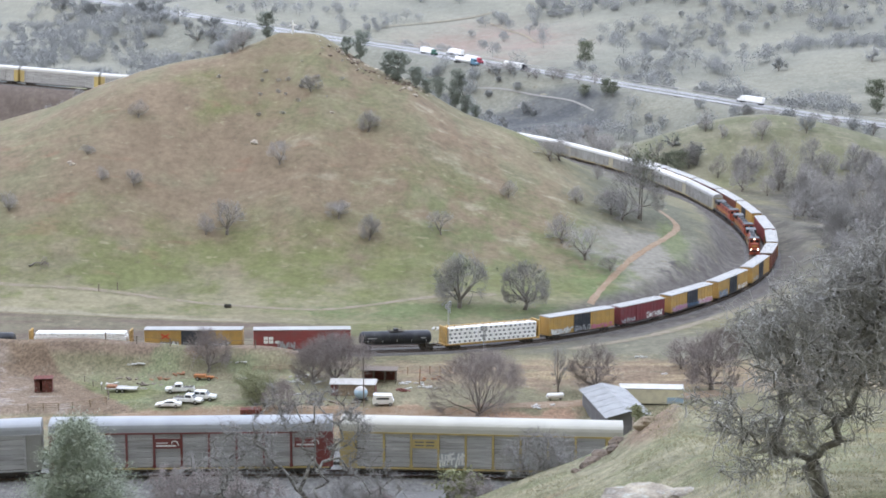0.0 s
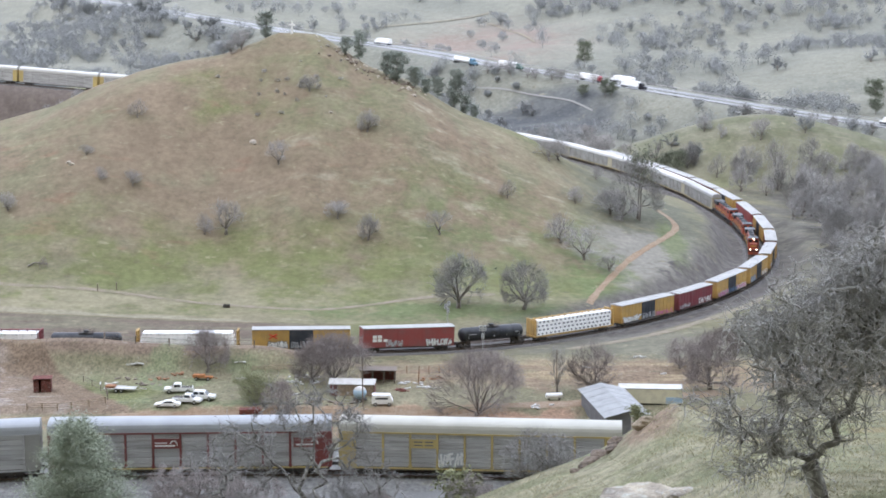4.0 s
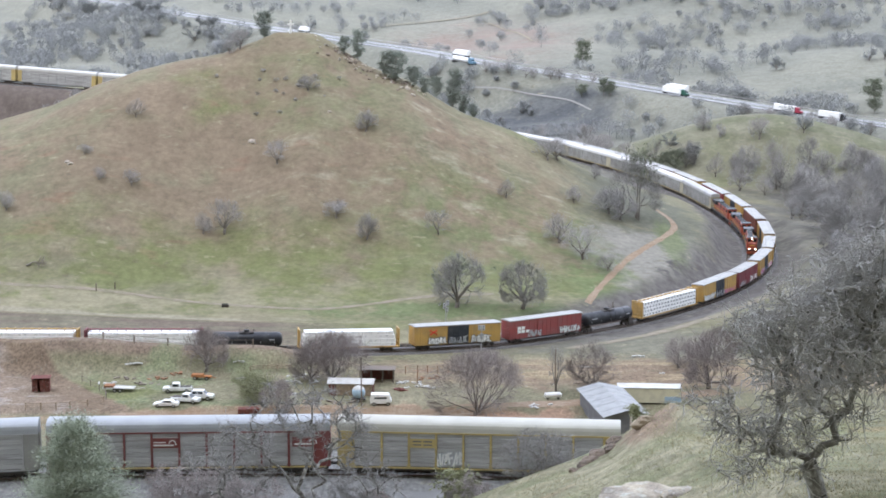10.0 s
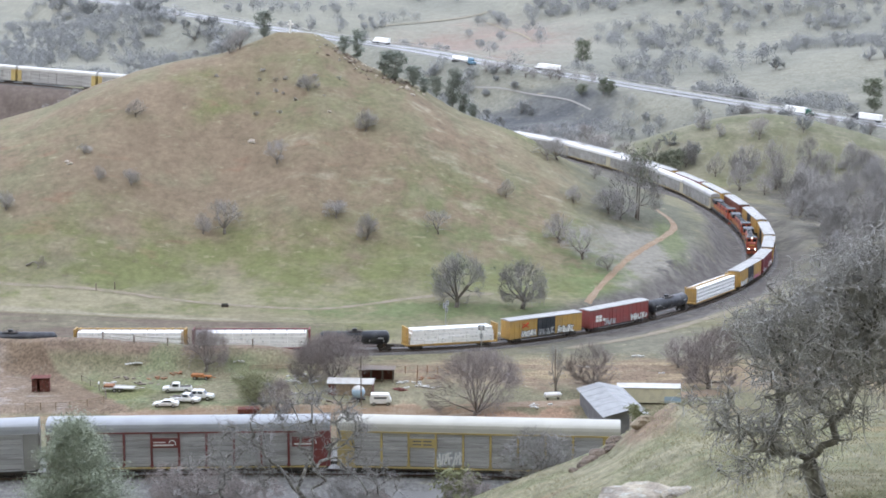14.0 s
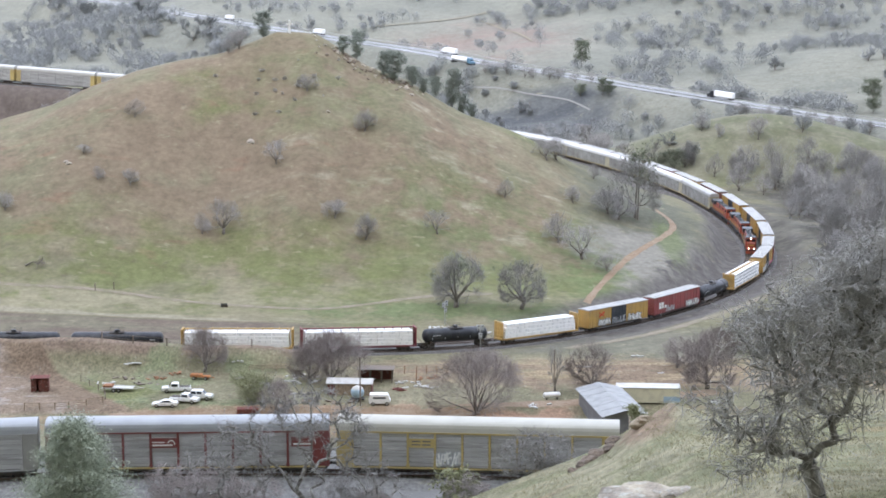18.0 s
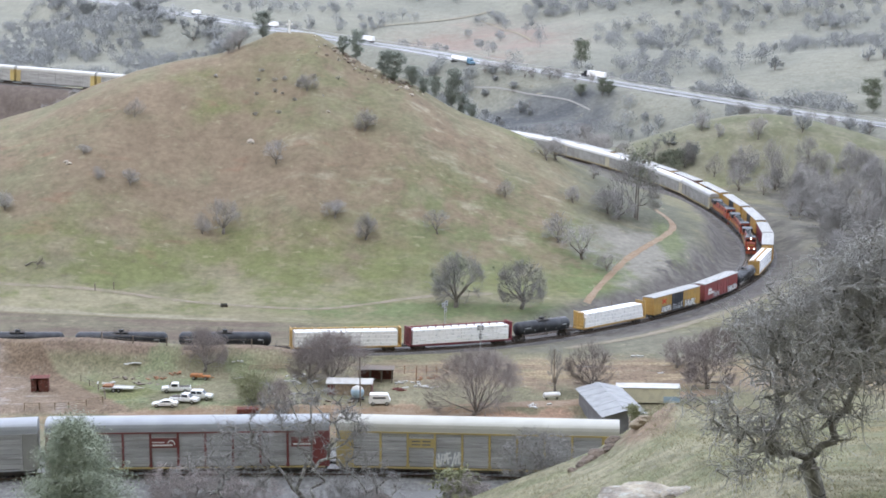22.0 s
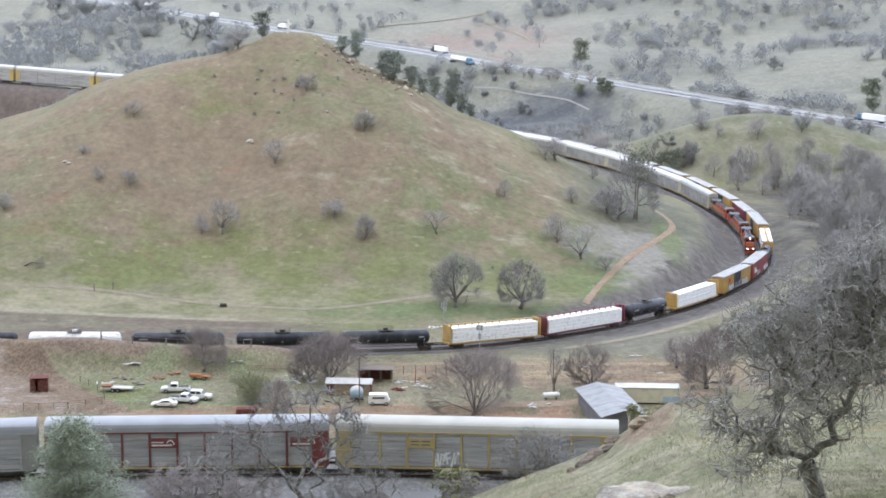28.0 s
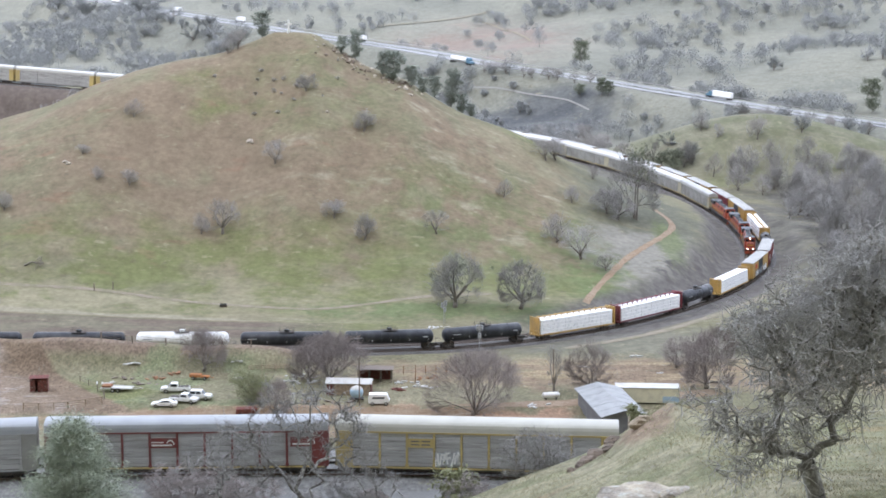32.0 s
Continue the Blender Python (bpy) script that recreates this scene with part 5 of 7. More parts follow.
def shaped_tree(seed, trunk_h, lean, lobes, n, r_tip, step=0.5, jit=0.13, twigs=1800, twig_len=0.5, twig_r=0.008, mat="herotwig", power=2.35, curl=0.6, droop=0.25, bark="bark", butt=1.0):
    """A tree whose limbs reach out to fill the lobes of its crown; limbs thicken towards the trunk, curly twigs at the ends."""
    r = random.Random(seed)
    nodes, parent = [Vector((0, 0, -0.4))], [-1]
    k = max(3, int(trunk_h / 0.5))
    for i in range(k):
        f = (i + 1) / k
        nodes.append(Vector((lean[0] * f + r.gauss(0, 0.05), lean[1] * f + r.gauss(0, 0.05), trunk_h * f)))
        parent.append(len(nodes) - 2)
    top = nodes[-1]
    targets = []
    weight = [l[3] * l[4] * l[5] for l in lobes]
    while len(targets) < n:
        l = r.choices(lobes, weight)[0]
        d = Vector((r.gauss(0, 1), r.gauss(0, 1), r.gauss(0, 1))).normalized() * (r.random() ** 0.42)
        targets.append(Vector((l[0] + d.x * l[3], l[1] + d.y * l[4], l[2] + d.z * l[5])))
    targets.sort(key=lambda t: (t - top).length)
    first = len(nodes) - 1
    for t in targets:
        best, bi = 1e9, first
        for i in range(first, len(nodes)):
            q = nodes[i]
            c = (q - t).length + 0.25 * (q - top).length
            if c < best:
                best, bi = c, i
        p = nodes[bi]
        m = max(2, int((t - p).length / step))
        at = bi
        for i in range(1, m + 1):
            f = i / m
            q = p.lerp(t, f) + Vector((0, 0, 0.22 * (t - p).length * math.sin(math.pi * f) * 0.6))
            if i < m:
                q += Vector((r.gauss(0, jit), r.gauss(0, jit), r.gauss(0, jit)))
            nodes.append(q)
            parent.append(at)
            at = len(nodes) - 1
    acc = [0.0] * len(nodes)
    for i in range(len(nodes) - 1, 0, -1):
        if acc[i] == 0.0:
            acc[i] = r_tip ** power
        acc[parent[i]] += acc[i]
    rad = [a ** (1 / power) for a in acc]
    for i in range(first + 1):
        rad[i] *= butt * (1.25 if i == 0 else 1.0)
    limbs = [(nodes[parent[i]], nodes[i], min(rad[parent[i]], rad[i] * 1.35), rad[i]) for i in range(1, len(nodes))]
    fine = [i for i in range(1, len(nodes)) if rad[i] < r_tip * 2.6]
    tw = []
    for _ in range(twigs):
        q = nodes[r.choice(fine)].copy()
        d = Vector((r.gauss(0, 1), r.gauss(0, 1), r.gauss(0.1, 0.8))).normalized()
        rr_ = twig_r * r.uniform(0.8, 1.6)
        L = twig_len * r.uniform(0.5, 1.5)
        for j in range(4):
            e = q + d * (L / 4)
            tw.append((q, e, rr_, rr_ * 0.8))
            q = e
            rr_ *= 0.8
            d = (d + Vector((r.gauss(0, curl), r.gauss(0, curl), r.gauss(-droop, curl)))).normalized()
    return segment_mesh("trunk", limbs, 6, M[bark]), segment_mesh("crown", tw, 3, M[mat])


def bare_tree(seed, h, rx, mat, stems=5, fork=0.14, levels=4, spray=3, size=0.5, width=0.012, tip=0.012, trunk=0.028, droop=0.0, wander=0.15, bark="bark"):
    """A leafless tree: a short trunk, rising limbs that part again and again inside an uneven dome, a spray of fine twigs."""
    r = random.Random(seed)
    cz, rz = h * 0.46, h * 0.54
    limbs, twigs = [], []
    dents = [Vector((r.gauss(0, 1), r.gauss(0, 1), r.gauss(0.2, 0.7))).normalized() for _ in range(6)]

    def room(p, d):
        a, b = Vector((p.x / rx, p.y / rx, (p.z - cz) / rz)), Vector((d.x / rx, d.y / rx, d.z / rz))
        A, Bh, C = b.dot(b), a.dot(b), a.dot(a) - 1
        q = Bh * Bh - A * C
        if q <= 0:
            return 0.0
        t = max(0.0, (-Bh + math.sqrt(q)) / A)
        out = (a + b * t).normalized()
        return t * (1.08 - 0.9 * max(0.0, max(out.dot(k) for k in dents) - 0.55))

    def turned_from(d, lo, hi):
        o = d.orthogonal().normalized()
        o.rotate(Matrix.Rotation(r.uniform(0, 6.283), 3, d))
        w = r.uniform(lo, hi)
        return (d * math.cos(w) + o * math.sin(w)).normalized()

    def branch(p, d, rr_, lev):
        free = room(p, d)
        if free < 0.03 * h and lev > 1:
            return
        L = free * (r.uniform(0.30, 0.52) if lev < levels else r.uniform(0.45, 1.12))
        n = 3 if lev < 3 else 2
        for i in range(n):
            d = (d + Vector((r.gauss(0, wander), r.gauss(0, wander), r.gauss(0.05 - droop * lev / levels, wander)))).normalized()
            q, r2 = p + d * (L / n), max(tip, rr_ * 0.87)
            (limbs if lev < 2 else twigs).append((p, q, rr_, r2))
            p, rr_ = q, r2
            if 0 < lev < levels and i < n - 1 and r.random() < 0.6:
                branch(p, turned_from(d, 0.5, 1.0), max(tip, rr_ * 0.5), lev + 1)
        if lev < levels:
            for _ in range(r.choice((2, 3, 3))):
                branch(p, turned_from(d, 0.2, 0.75), max(tip, rr_ * r.uniform(0.58, 0.75)), lev + 1)
    p, r0 = Vector((0, 0, -0.35)), h * trunk
    for i in range(3):
        q = Vector((r.gauss(0, 0.012) * h, r.gauss(0, 0.012) * h, h * fork * (i + 1) / 3))
        limbs.append((p, q, r0 * (1.35 - 0.15 * i), r0 * (1.2 - 0.15 * i)))
        p = q
    a0 = r.uniform(0, 6.283)
    for i in range(stems):
        az, op = a0 + 6.283 * (i + r.uniform(-0.25, 0.25)) / stems, r.uniform(0.35, 1.35) if i else 0.1
        branch(p, Vector((math.cos(az) * math.sin(op), math.sin(az) * math.sin(op), math.cos(op))), r0 * r.uniform(0.5, 0.7), 1)
    co = fuzz(r, twigs[len(twigs) // 6:], spray, size, width)
    return segment_mesh("trunk", limbs, 6, M[bark]), segment_mesh("crown", twigs, 3, mat), bulk_mesh("twig_spray", co, np.arange(len(co)).reshape(-1, 3), mat)


# bare hillside oaks: four forms
FORMS = [bare_tree(100 + i, 6.0, (2.7, 3.1, 2.4, 2.9)[i], M["twig"], 5 + i % 3, 0.15, 4, 3, 0.5, 0.011, 0.012) for i in range(4)]
DARKFORMS = [bare_tree(110 + i, 6.0, (2.8, 3.2, 2.5)[i], M["twigdark"], 6 + i % 2, 0.13, 4, 5, 0.55, 0.013, 0.012) for i in range(3)]
rng = random.Random(5)
for i, (x, y, h) in enumerate((
        (-83.2, 458.7, 5.2), (-37.3, 468.8, 5.4), (-20.8, 457.7, 6.6), (-43.7, 443.8, 7.2), (-88.4, 432.5, 3.8), (-80.1, 432.3, 5.2), (-110, 422.5, 5.6),
        (-54.7, 419.8, 9.6), (-60, 419.4, 5.6), (-27, 424.6, 5.6), (-18.9, 417.4, 7.6), (-1.3, 422.5, 7.0), (16.7, 446.5, 5.2), (-93.9, 442.5, 3.2),
        (35.5, 456.7, 5.4), (35, 420.6, 9.6), (29.8, 428.7, 8.2), (40.9, 415.2, 5.0), (32.8, 487.3, 7.6), (29.7, 481.3, 7.0), (44.0, 489.0, 5.0), (-58.5, 492, 7.0), (-61.5, 491, 5.2))):
    make_tree(FORMS[i % 4], "small bare grey oak on the grassy hillside" if h < 7 else "bare grey oak with a spreading crown on the hillside",
              stand(x, y, h / 6.0, rng.uniform(0, 360), wide=rng.uniform(1.1, 1.5)), "bare oaks on the hill")

# oaks at the hill foot, with dark mistletoe clumps
FOOT = [bare_tree(130 + i, 12.0, (6.0, 5.4)[i], M["twigdark"], 7 + i, 0.14, 5, 3, 0.6, 0.014, 0.02, trunk=0.034, droop=0.10 * i) for i in range(2)]


def clumps(rng, centres, per, radius, leaf, thin=0.35):
    """Little leaves packed round some centres."""
    co = []
    for c in centres:
        R = radius * rng.uniform(0.6, 1.3)
        for _ in range(per):
            p = Vector(c) + Vector((rng.gauss(0, 0.45), rng.gauss(0, 0.45), rng.gauss(0, 0.38))) * R
            d = Vector((rng.gauss(0, 1), rng.gauss(0, 1), rng.gauss(0, 1))).normalized()
            e = d.orthogonal().normalized()
            e.rotate(Matrix.Rotation(rng.uniform(0, 6.28), 3, d))
            L = leaf * rng.uniform(0.6, 1.4)
            co += [p - e * L * thin, p + e * L * thin, p + d * L]
    return np.array([tuple(c) for c in co], float)


for i, (x, y, h) in enumerate(((3.1, 382.4, 13.8), (18.4, 381.8, 13.0))):
    t = make_tree(FOOT[i], "large bare oak with mistletoe clumps at the hill foot", stand(x, y, h / 12.0, 40 + 120 * i), "bare oaks on the hill")
    r2 = random.Random(9 + i)
    cs = [(r2.gauss(0, 2.6), r2.gauss(0, 2.6), r2.uniform(5, 10.5)) for _ in range((22, 9)[i])]
    co = clumps(r2, cs, 44, 0.6, 0.22)
    part("mistletoe", bulk_mesh("mistletoe", co, np.arange(len(co)).reshape(-1, 3), M["leaf"]), None, t, "dark mistletoe clumps")


# evergreens
def pine_meshes(seed, height, radius, n_clump, leaf, mat, top_bias=0.5, bare=0.22, per=26, cone=False, thin=0.3):
    """A straggling grey pine: a leaning trunk, upturned limbs, needle tufts at their ends."""
    r = random.Random(seed)
    segs, centres = [], []
    lean = (r.uniform(-0.06, 0.06), r.uniform(-0.06, 0.06))
    p = Vector((0, 0, -0.3))
    N = 9
    trunk = []
    for i in range(N):
        q = p + Vector((lean[0] * height / N + r.gauss(0, 0.06), lean[1] * height / N + r.gauss(0, 0.06), height / N))
        ra, rb = height * 0.02 * (1 - i / (N + 1)), height * 0.02 * (1 - (i + 1) / (N + 1))
        segs.append((p.copy(), q.copy(), ra, rb))
        trunk.append((p.copy(), q.copy()))
        p = q
    for i in range(n_clump):
        f = bare + (1 - bare) * (r.random() ** top_bias)
        k = min(N - 1, int(f * N))
        a, b = trunk[k]
        o = a.lerp(b, f * N - k)
        az = r.uniform(0, 6.283)
        shape = math.sin(math.pi * min(1.0, 0.18 + 0.86 * (1 - f))) ** 0.8
        if cone:
            shape = 0.10 + 0.95 * (1 - f) ** 0.85
        reach = radius * shape * r.uniform(0.35, 1.1)
        e = o + Vector((math.cos(az) * reach, math.sin(az) * reach, reach * r.uniform(0.0, 0.45)))
        segs.append((o, e, height * 0.004, height * 0.0015))
        centres.append(e)
        centres.append(o.lerp(e, 0.6))
    trunk_me = segment_mesh("trunk", segs, 5, M["bark"])
    co = clumps(r, centres, per, radius * (0.2 if cone else 0.30), leaf, thin)
    return trunk_me, bulk_mesh("crown", co, np.arange(len(co)).reshape(-1, 3), mat)


PINES = [pine_meshes(200 + i, 8.0, 2.7, 70, 0.36, M["needle"], 0.75, 0.14, 34, thin=0.2) for i in range(3)]
for i, (x, y, h, w) in enumerate(((-52.4, 499.0, 8.0, 1.05), (-24.9, 494.7, 8.6, 0.85), (-28.5, 491, 5.4, 1.1), (-13.6, 488.5, 8.6, 1.25), (-16.8, 490.5, 7.0, 1.1), (-8.5, 491.6, 6.0, 1.2), (-5.2, 494, 4.6, 1.3),
                                  (2.8, 510, 11.5, 0.75), (-2.0, 507, 6.5, 1.0), (6.0, 512, 6.0, 1.0), (9, 514, 4.5, 1.1))):
    make_tree(PINES[i % 3], "dark green pine on the rocky hilltop" if y < 496 else "dark green pine behind the hill's shoulder", stand(x, y, h / 8.0, rng.uniform(0, 360), wide=w), "pines on the hill", "pine_tree")

for i, (x, y, k) in enumerate(((-122, 541, 0.9), (-117, 543, 0.8), (-127, 543, 0.7), (-113, 540, 0.6), (-136, 544, 0.6), (-131, 540, 0.5))):
    make_tree(DARKFORMS[i % 3], "bare bush on the dark bank below the far line", stand(x, y, k, 50 * i, wide=1.2), "bushes below the far line", "bare_bush")
LIVE = [pine_meshes(230 + i, 9.0, 4.0, 60, 0.4, M["leaf"], 0.8, 0.3, 30) for i in range(2)]
BENDL = pine_meshes(236, 9.0, 4.0, 46, 0.30, M["leaf"], 0.6, 0.45, 11)
make_tree(BENDL, "tall half-leafed evergreen oak standing inside the railway bend", stand(53.5, 459, 2.1, 30, wide=0.68), "", "live_oak")
BEND = bare_tree(141, 15.0, 6.4, M["twigdark"], 5, 0.20, 5, 2, 0.7, 0.016, 0.022, trunk=0.017)
make_tree(BEND, "bare twisted oak beside the evergreen inside the bend", stand(53.0, 460.5, 1.2, 200, wide=1.1), "", "bare_oak")
make_tree(DARKFORMS[2], "bare thorny thicket on the bank inside the bend", stand(48.0, 455, 1.6, 20, wide=1.3), "", "bare_bush")
make_tree(DARKFORMS[1], "bare thorny thicket on the bank inside the bend", stand(45.0, 457, 1.3, 80, wide=1.3), "", "bare_bush")
for i, (x, y, h, w) in enumerate(((65.2, 800, 5.8, 1.2), (75, 794, 8.0, 0.9), (78, 792, 7.0, 0.9), (76.9, 934, 14.0, 0.8), (205, 806, 12.0, 1.0), (83.7, 607.8, 7.6, 1.0), (80, 612, 6.0, 1.1), (-112, 561, 5.0, 1.1), (201, 790, 7.0, 1.2), (140, 700, 5.0, 1.2))):
    make_tree(LIVE[i % 2], "round dark evergreen oak in the valley", stand(x, y, h / 9.0, 67 * i, wide=w), "evergreen oaks in the valley", "live_oak")

# farmyard trees
YARD = [bare_tree(150 + i, 9.0, 3.8, M["twigred"], 6, 0.10, 5, 3, 0.5, 0.013, 0.015) for i in range(2)]
YRED = bare_tree(153, 9.0, 4.2, M["twigred"], 6, 0.09, 5, 3, 0.5, 0.013, 0.015)
YPALE = bare_tree(154, 9.0, 4.2, M["bud"], 7, 0.06, 4, 8, 0.5, 0.016, 0.014)
BIGY = bare_tree(161, 12.2, 10.4, M["twigred"], 11, 0.05, 5, 3, 0.7, 0.014, 0.016, trunk=0.022, wander=0.10)
make_tree(BIGY, "large bare fan-shaped tree beside the dirt lane", stand(5.9, 297.6, 1.0, 20), "farmyard trees")
WIDEY = bare_tree(158, 10.6, 8.6, M["twigred"], 8, 0.07, 5, 5, 0.7, 0.016, 0.016, trunk=0.026, droop=0.05)
make_tree(WIDEY, "reddish bare wide-crowned tree over the red barn", stand(-21.3, 317.5), "farmyard trees")
ROUND = bare_tree(159, 9.8, 5.4, M["twigred"], 6, 0.15, 5, 3, 0.6, 0.013, 0.015, trunk=0.03)
make_tree(ROUND, "bare round-crowned tree beside the railway bank", stand(-46.6, 325.6), "farmyard trees")
for meshes, x, y, h, w, lb in ((YRED, -25.5, 319, 8.6, 1.3, "reddish bare tree over the red barn"),
                               (FORMS[3], 21.4, 312, 9.8, 0.55, "tall thin bare tree by the grey house"),
                               (YRED, 28.5, 313, 10.5, 1.1, "bare tree behind the grey-roofed house"), (YPALE, -34.3, 304, 8.0, 1.4, "pale green budding shrub in the farmyard"), (YARD[1], -30.0, 298.0, 7.4, 1.2, "dark bare tree by the dirt lane"),
                               (YARD[0], 50.5, 314, 12.0, 1.2, "bare tree beside the cream trailer home"), (YRED, 47, 330, 7.0, 1.3, "bare thicket beside the railway"), (YARD[1], 56, 335, 8.0, 1.2, "bare thicket beside the railway"), (YRED, 63, 345, 8.0, 1.2, "bare thicket beside the railway")):
    make_tree(meshes, lb, stand(x, y, h / (6.0 if meshes is FORMS[3] else 9.0), x * 9, wide=w), "farmyard trees")

# trees on the knoll and beside the bend
for i, (x, y, h) in enumerate(((98, 638, 8), (103, 630, 5.5), (117, 625, 10), (104.5, 604, 6), (97, 600, 9), (88, 611, 9.5), (131, 606, 12), (136, 602, 10), (148, 609, 9.5), (117.5, 587, 14), (90, 616, 8), (78, 620, 9), (120, 561, 9), (135, 560, 10),
                               (110, 575, 8), (126, 580, 12), (143, 590, 11), (155, 600, 9), (162, 585, 10), (112, 540, 8), (124, 530, 9), (108, 520, 7), (116, 500, 8), (112, 480, 8.5), (122, 470, 9), (130, 500, 10), (140, 520, 10), (150, 545, 9), (108, 455, 8), (116, 440, 9), (104, 428, 8), (98, 412, 8),
                               (128, 440, 10), (112, 415, 9), (102, 395, 8), (92, 390, 7), (60, 640, 8), (68, 632, 8), (48, 650, 7), (70, 622, 7))):
    make_tree((DARKFORMS + FORMS[:2])[(i * 7) % 5], "bare grey oak on the far side of the railway bend", stand(x, y, h / 6.0, 53 * i, wide=1.0), "bare oaks beyond the bend")

rng = random.Random(33)
for i in range(125):
    x, y = rng.uniform(100, 178), rng.uniform(385, 610)
    if min((x - p[0])**2 + (y - p[1])**2 for p in LOOP_LINE) < 11**2:
        continue
    make_tree((DARKFORMS + FORMS[:1])[i % 4], "bare grey oak in the woods outside the bend", stand(x, y, rng.uniform(0.7, 2.2), 41 * i, wide=rng.uniform(0.9, 1.3)), "woods outside the bend")
for i in range(45):
    make_tree(FORMS[i % 4], "bare grey oak in the hollow behind the hill", stand(rng.uniform(12, 66), rng.uniform(668, 752), rng.uniform(0.9, 1.5), 41 * i, wide=1.25), "oaks in the hollow")
for i in range(22):
    x, y = rng.gauss(-42, 9), rng.gauss(474, 5)
    make_tree(FORMS[i % 4], "tiny dark brush on the upper hillside", stand(x, y, rng.uniform(0.12, 0.26), 70 * i, wide=1.5), "brush on the hill", "low_bush")
# bare oaks over the valley, singly nearer by
rng = random.Random(77)
FARFORM = [bare_tree(170 + i, 6.0, 2.9, M["twigfar"], 5, 0.12, 3, 7, 0.8, 0.04, 0.028) for i in range(4)]
placed = 0
while placed < 70:
    y = rng.uniform(600, 900)
    x = rng.uniform(-0.30, 0.30) * y
    z = ground_z(x, y)
    if fnoise(np.array([x]), np.array([y]), 60, 12)[0] < rng.uniform(-0.7, 0.6) or (-40 < x < 80 and 740 < y < 800 and rng.random() < 0.8):
        continue
    if min((x - p[0])**2 + (y - p[1])**2 for p in ROAD) < 22**2:
        continue
    if min((x - p[0])**2 + (y - p[1])**2 for p in LOOP_LINE) < 12**2 or min((x - p[0])**2 + (y - p[1])**2 for p in FAR_LINE) < 8**2:
        continue
    if (x - HILL[0])**2 + (y - HILL[1])**2 < 130**2:
        continue
    make_tree(FARFORM[rng.randrange(4)], "bare grey oak scattered over the valley pasture", stand(x, y, rng.uniform(0.7, 1.7), rng.uniform(0, 360), wide=rng.uniform(0.9, 1.3)), "valley oaks")
    placed += 1


rng = random.Random(91)
for i in range(16):
    x = rng.uniform(122, 178)
    make_tree(FORMS[i % 4], "bare grey oak below the highway", stand(x, 838 - 0.72 * x + rng.uniform(-14, 0), rng.uniform(0.8, 1.35), 41 * i, wide=1.1), "oaks below the highway")
for i in range(9):
    x = 20 + 6.2 * i + rng.uniform(-2, 2)
    make_tree(FORMS[i % 4], "bare grey oak below the highway", stand(x, 851 - 0.55 * x + rng.uniform(-4, 3), rng.uniform(0.9, 1.3), 41 * i, wide=1.3), "oaks below the highway")


rng = random.Random(92)
for i in range(34):
    x = -105 - 6.0 * i + rng.uniform(-3, 3)
    p = min(ROAD, key=lambda q: abs(q[0] - x))
    make_tree(FARFORM[i % 4], "bare grey oak beside the upper highway", stand(p[0] - rng.uniform(12, 26), p[1] - rng.uniform(14, 30), rng.uniform(1.3, 2.2), 41 * i, wide=1.3), "oaks beside the highway")


def far_woods():
    """The scattered oak woods of the distance as one mass: short trunks and twiggy crowns."""
    r = np.random.RandomState(4)
    C = []
    k = 0
    road = np.array([tuple(p) for p in ROAD])
    n_tri = 320
    while k < 2900:
        y = 640 + r.rand() * 760
        x = (r.rand() - 0.5) * 0.62 * y
        if x < -45 or y > 1190:
            dens = 0.45
        elif x < 95 and y > 865:
            dens = 0.03
        elif 15 < x < 78 and 755 < y < 832:
            dens = 0.06
        elif y > 980:
            dens = 0.4
        else:
            dens = 0.3
        if r.rand() > dens * (0.45 + 1.1 * fnoise(np.array([x]), np.array([y]), 42, 12)[0]):
            continue
        if ((road[:, 0] - x)**2 + (road[:, 1] - y)**2).min() < 20**2:
            continue
        if (x - HILL[0])**2 + (y - HILL[1])**2 < 150**2 or (65 < x < 180 and 600 < y < 690):
            continue
        z = ground_z(x, y)
        h = r.uniform(4.5, 10.5)
        if 15 < x < 78 and 778 < y < 832:
            h = r.uniform(2.5, 5)
        w = h * r.uniform(0.40, 0.58)
        q = r.randn(n_tri, 3)
        q /= np.linalg.norm(q, axis=1, keepdims=True)
        c = q * (r.rand(n_tri, 1)**0.45) * np.array([w, w, h * 0.40]) + np.array([x, y, z + h * 0.56])
        d = r.randn(n_tri, 3)
        d /= np.linalg.norm(d, axis=1, keepdims=True)
        e = np.cross(d, r.randn(n_tri, 3))
        e /= np.linalg.norm(e, axis=1, keepdims=True)
        L, wd = r.uniform(0.6, 1.4, (n_tri, 1)), r.uniform(0.07, 0.19, (n_tri, 1))
        tri = np.stack([c - e * wd, c + e * wd, c + d * L], 1)
        t = np.array([[[x - 0.2, y, z - 0.5], [x + 0.2, y, z - 0.5], [x, y, z + h * 0.7]]])
        C.append(np.concatenate([tri, t], 0).reshape(-1, 3))
        k += 1
    co = np.concatenate(C)
    me = bulk_mesh("far_woods", co, np.arange(len(co)).reshape(-1, 3), M["twigfar"])
    return tagged(new("far_woods", me), "bare grey oak woods scattered over the distant hills", "woods", kind="stuff")


far_woods()

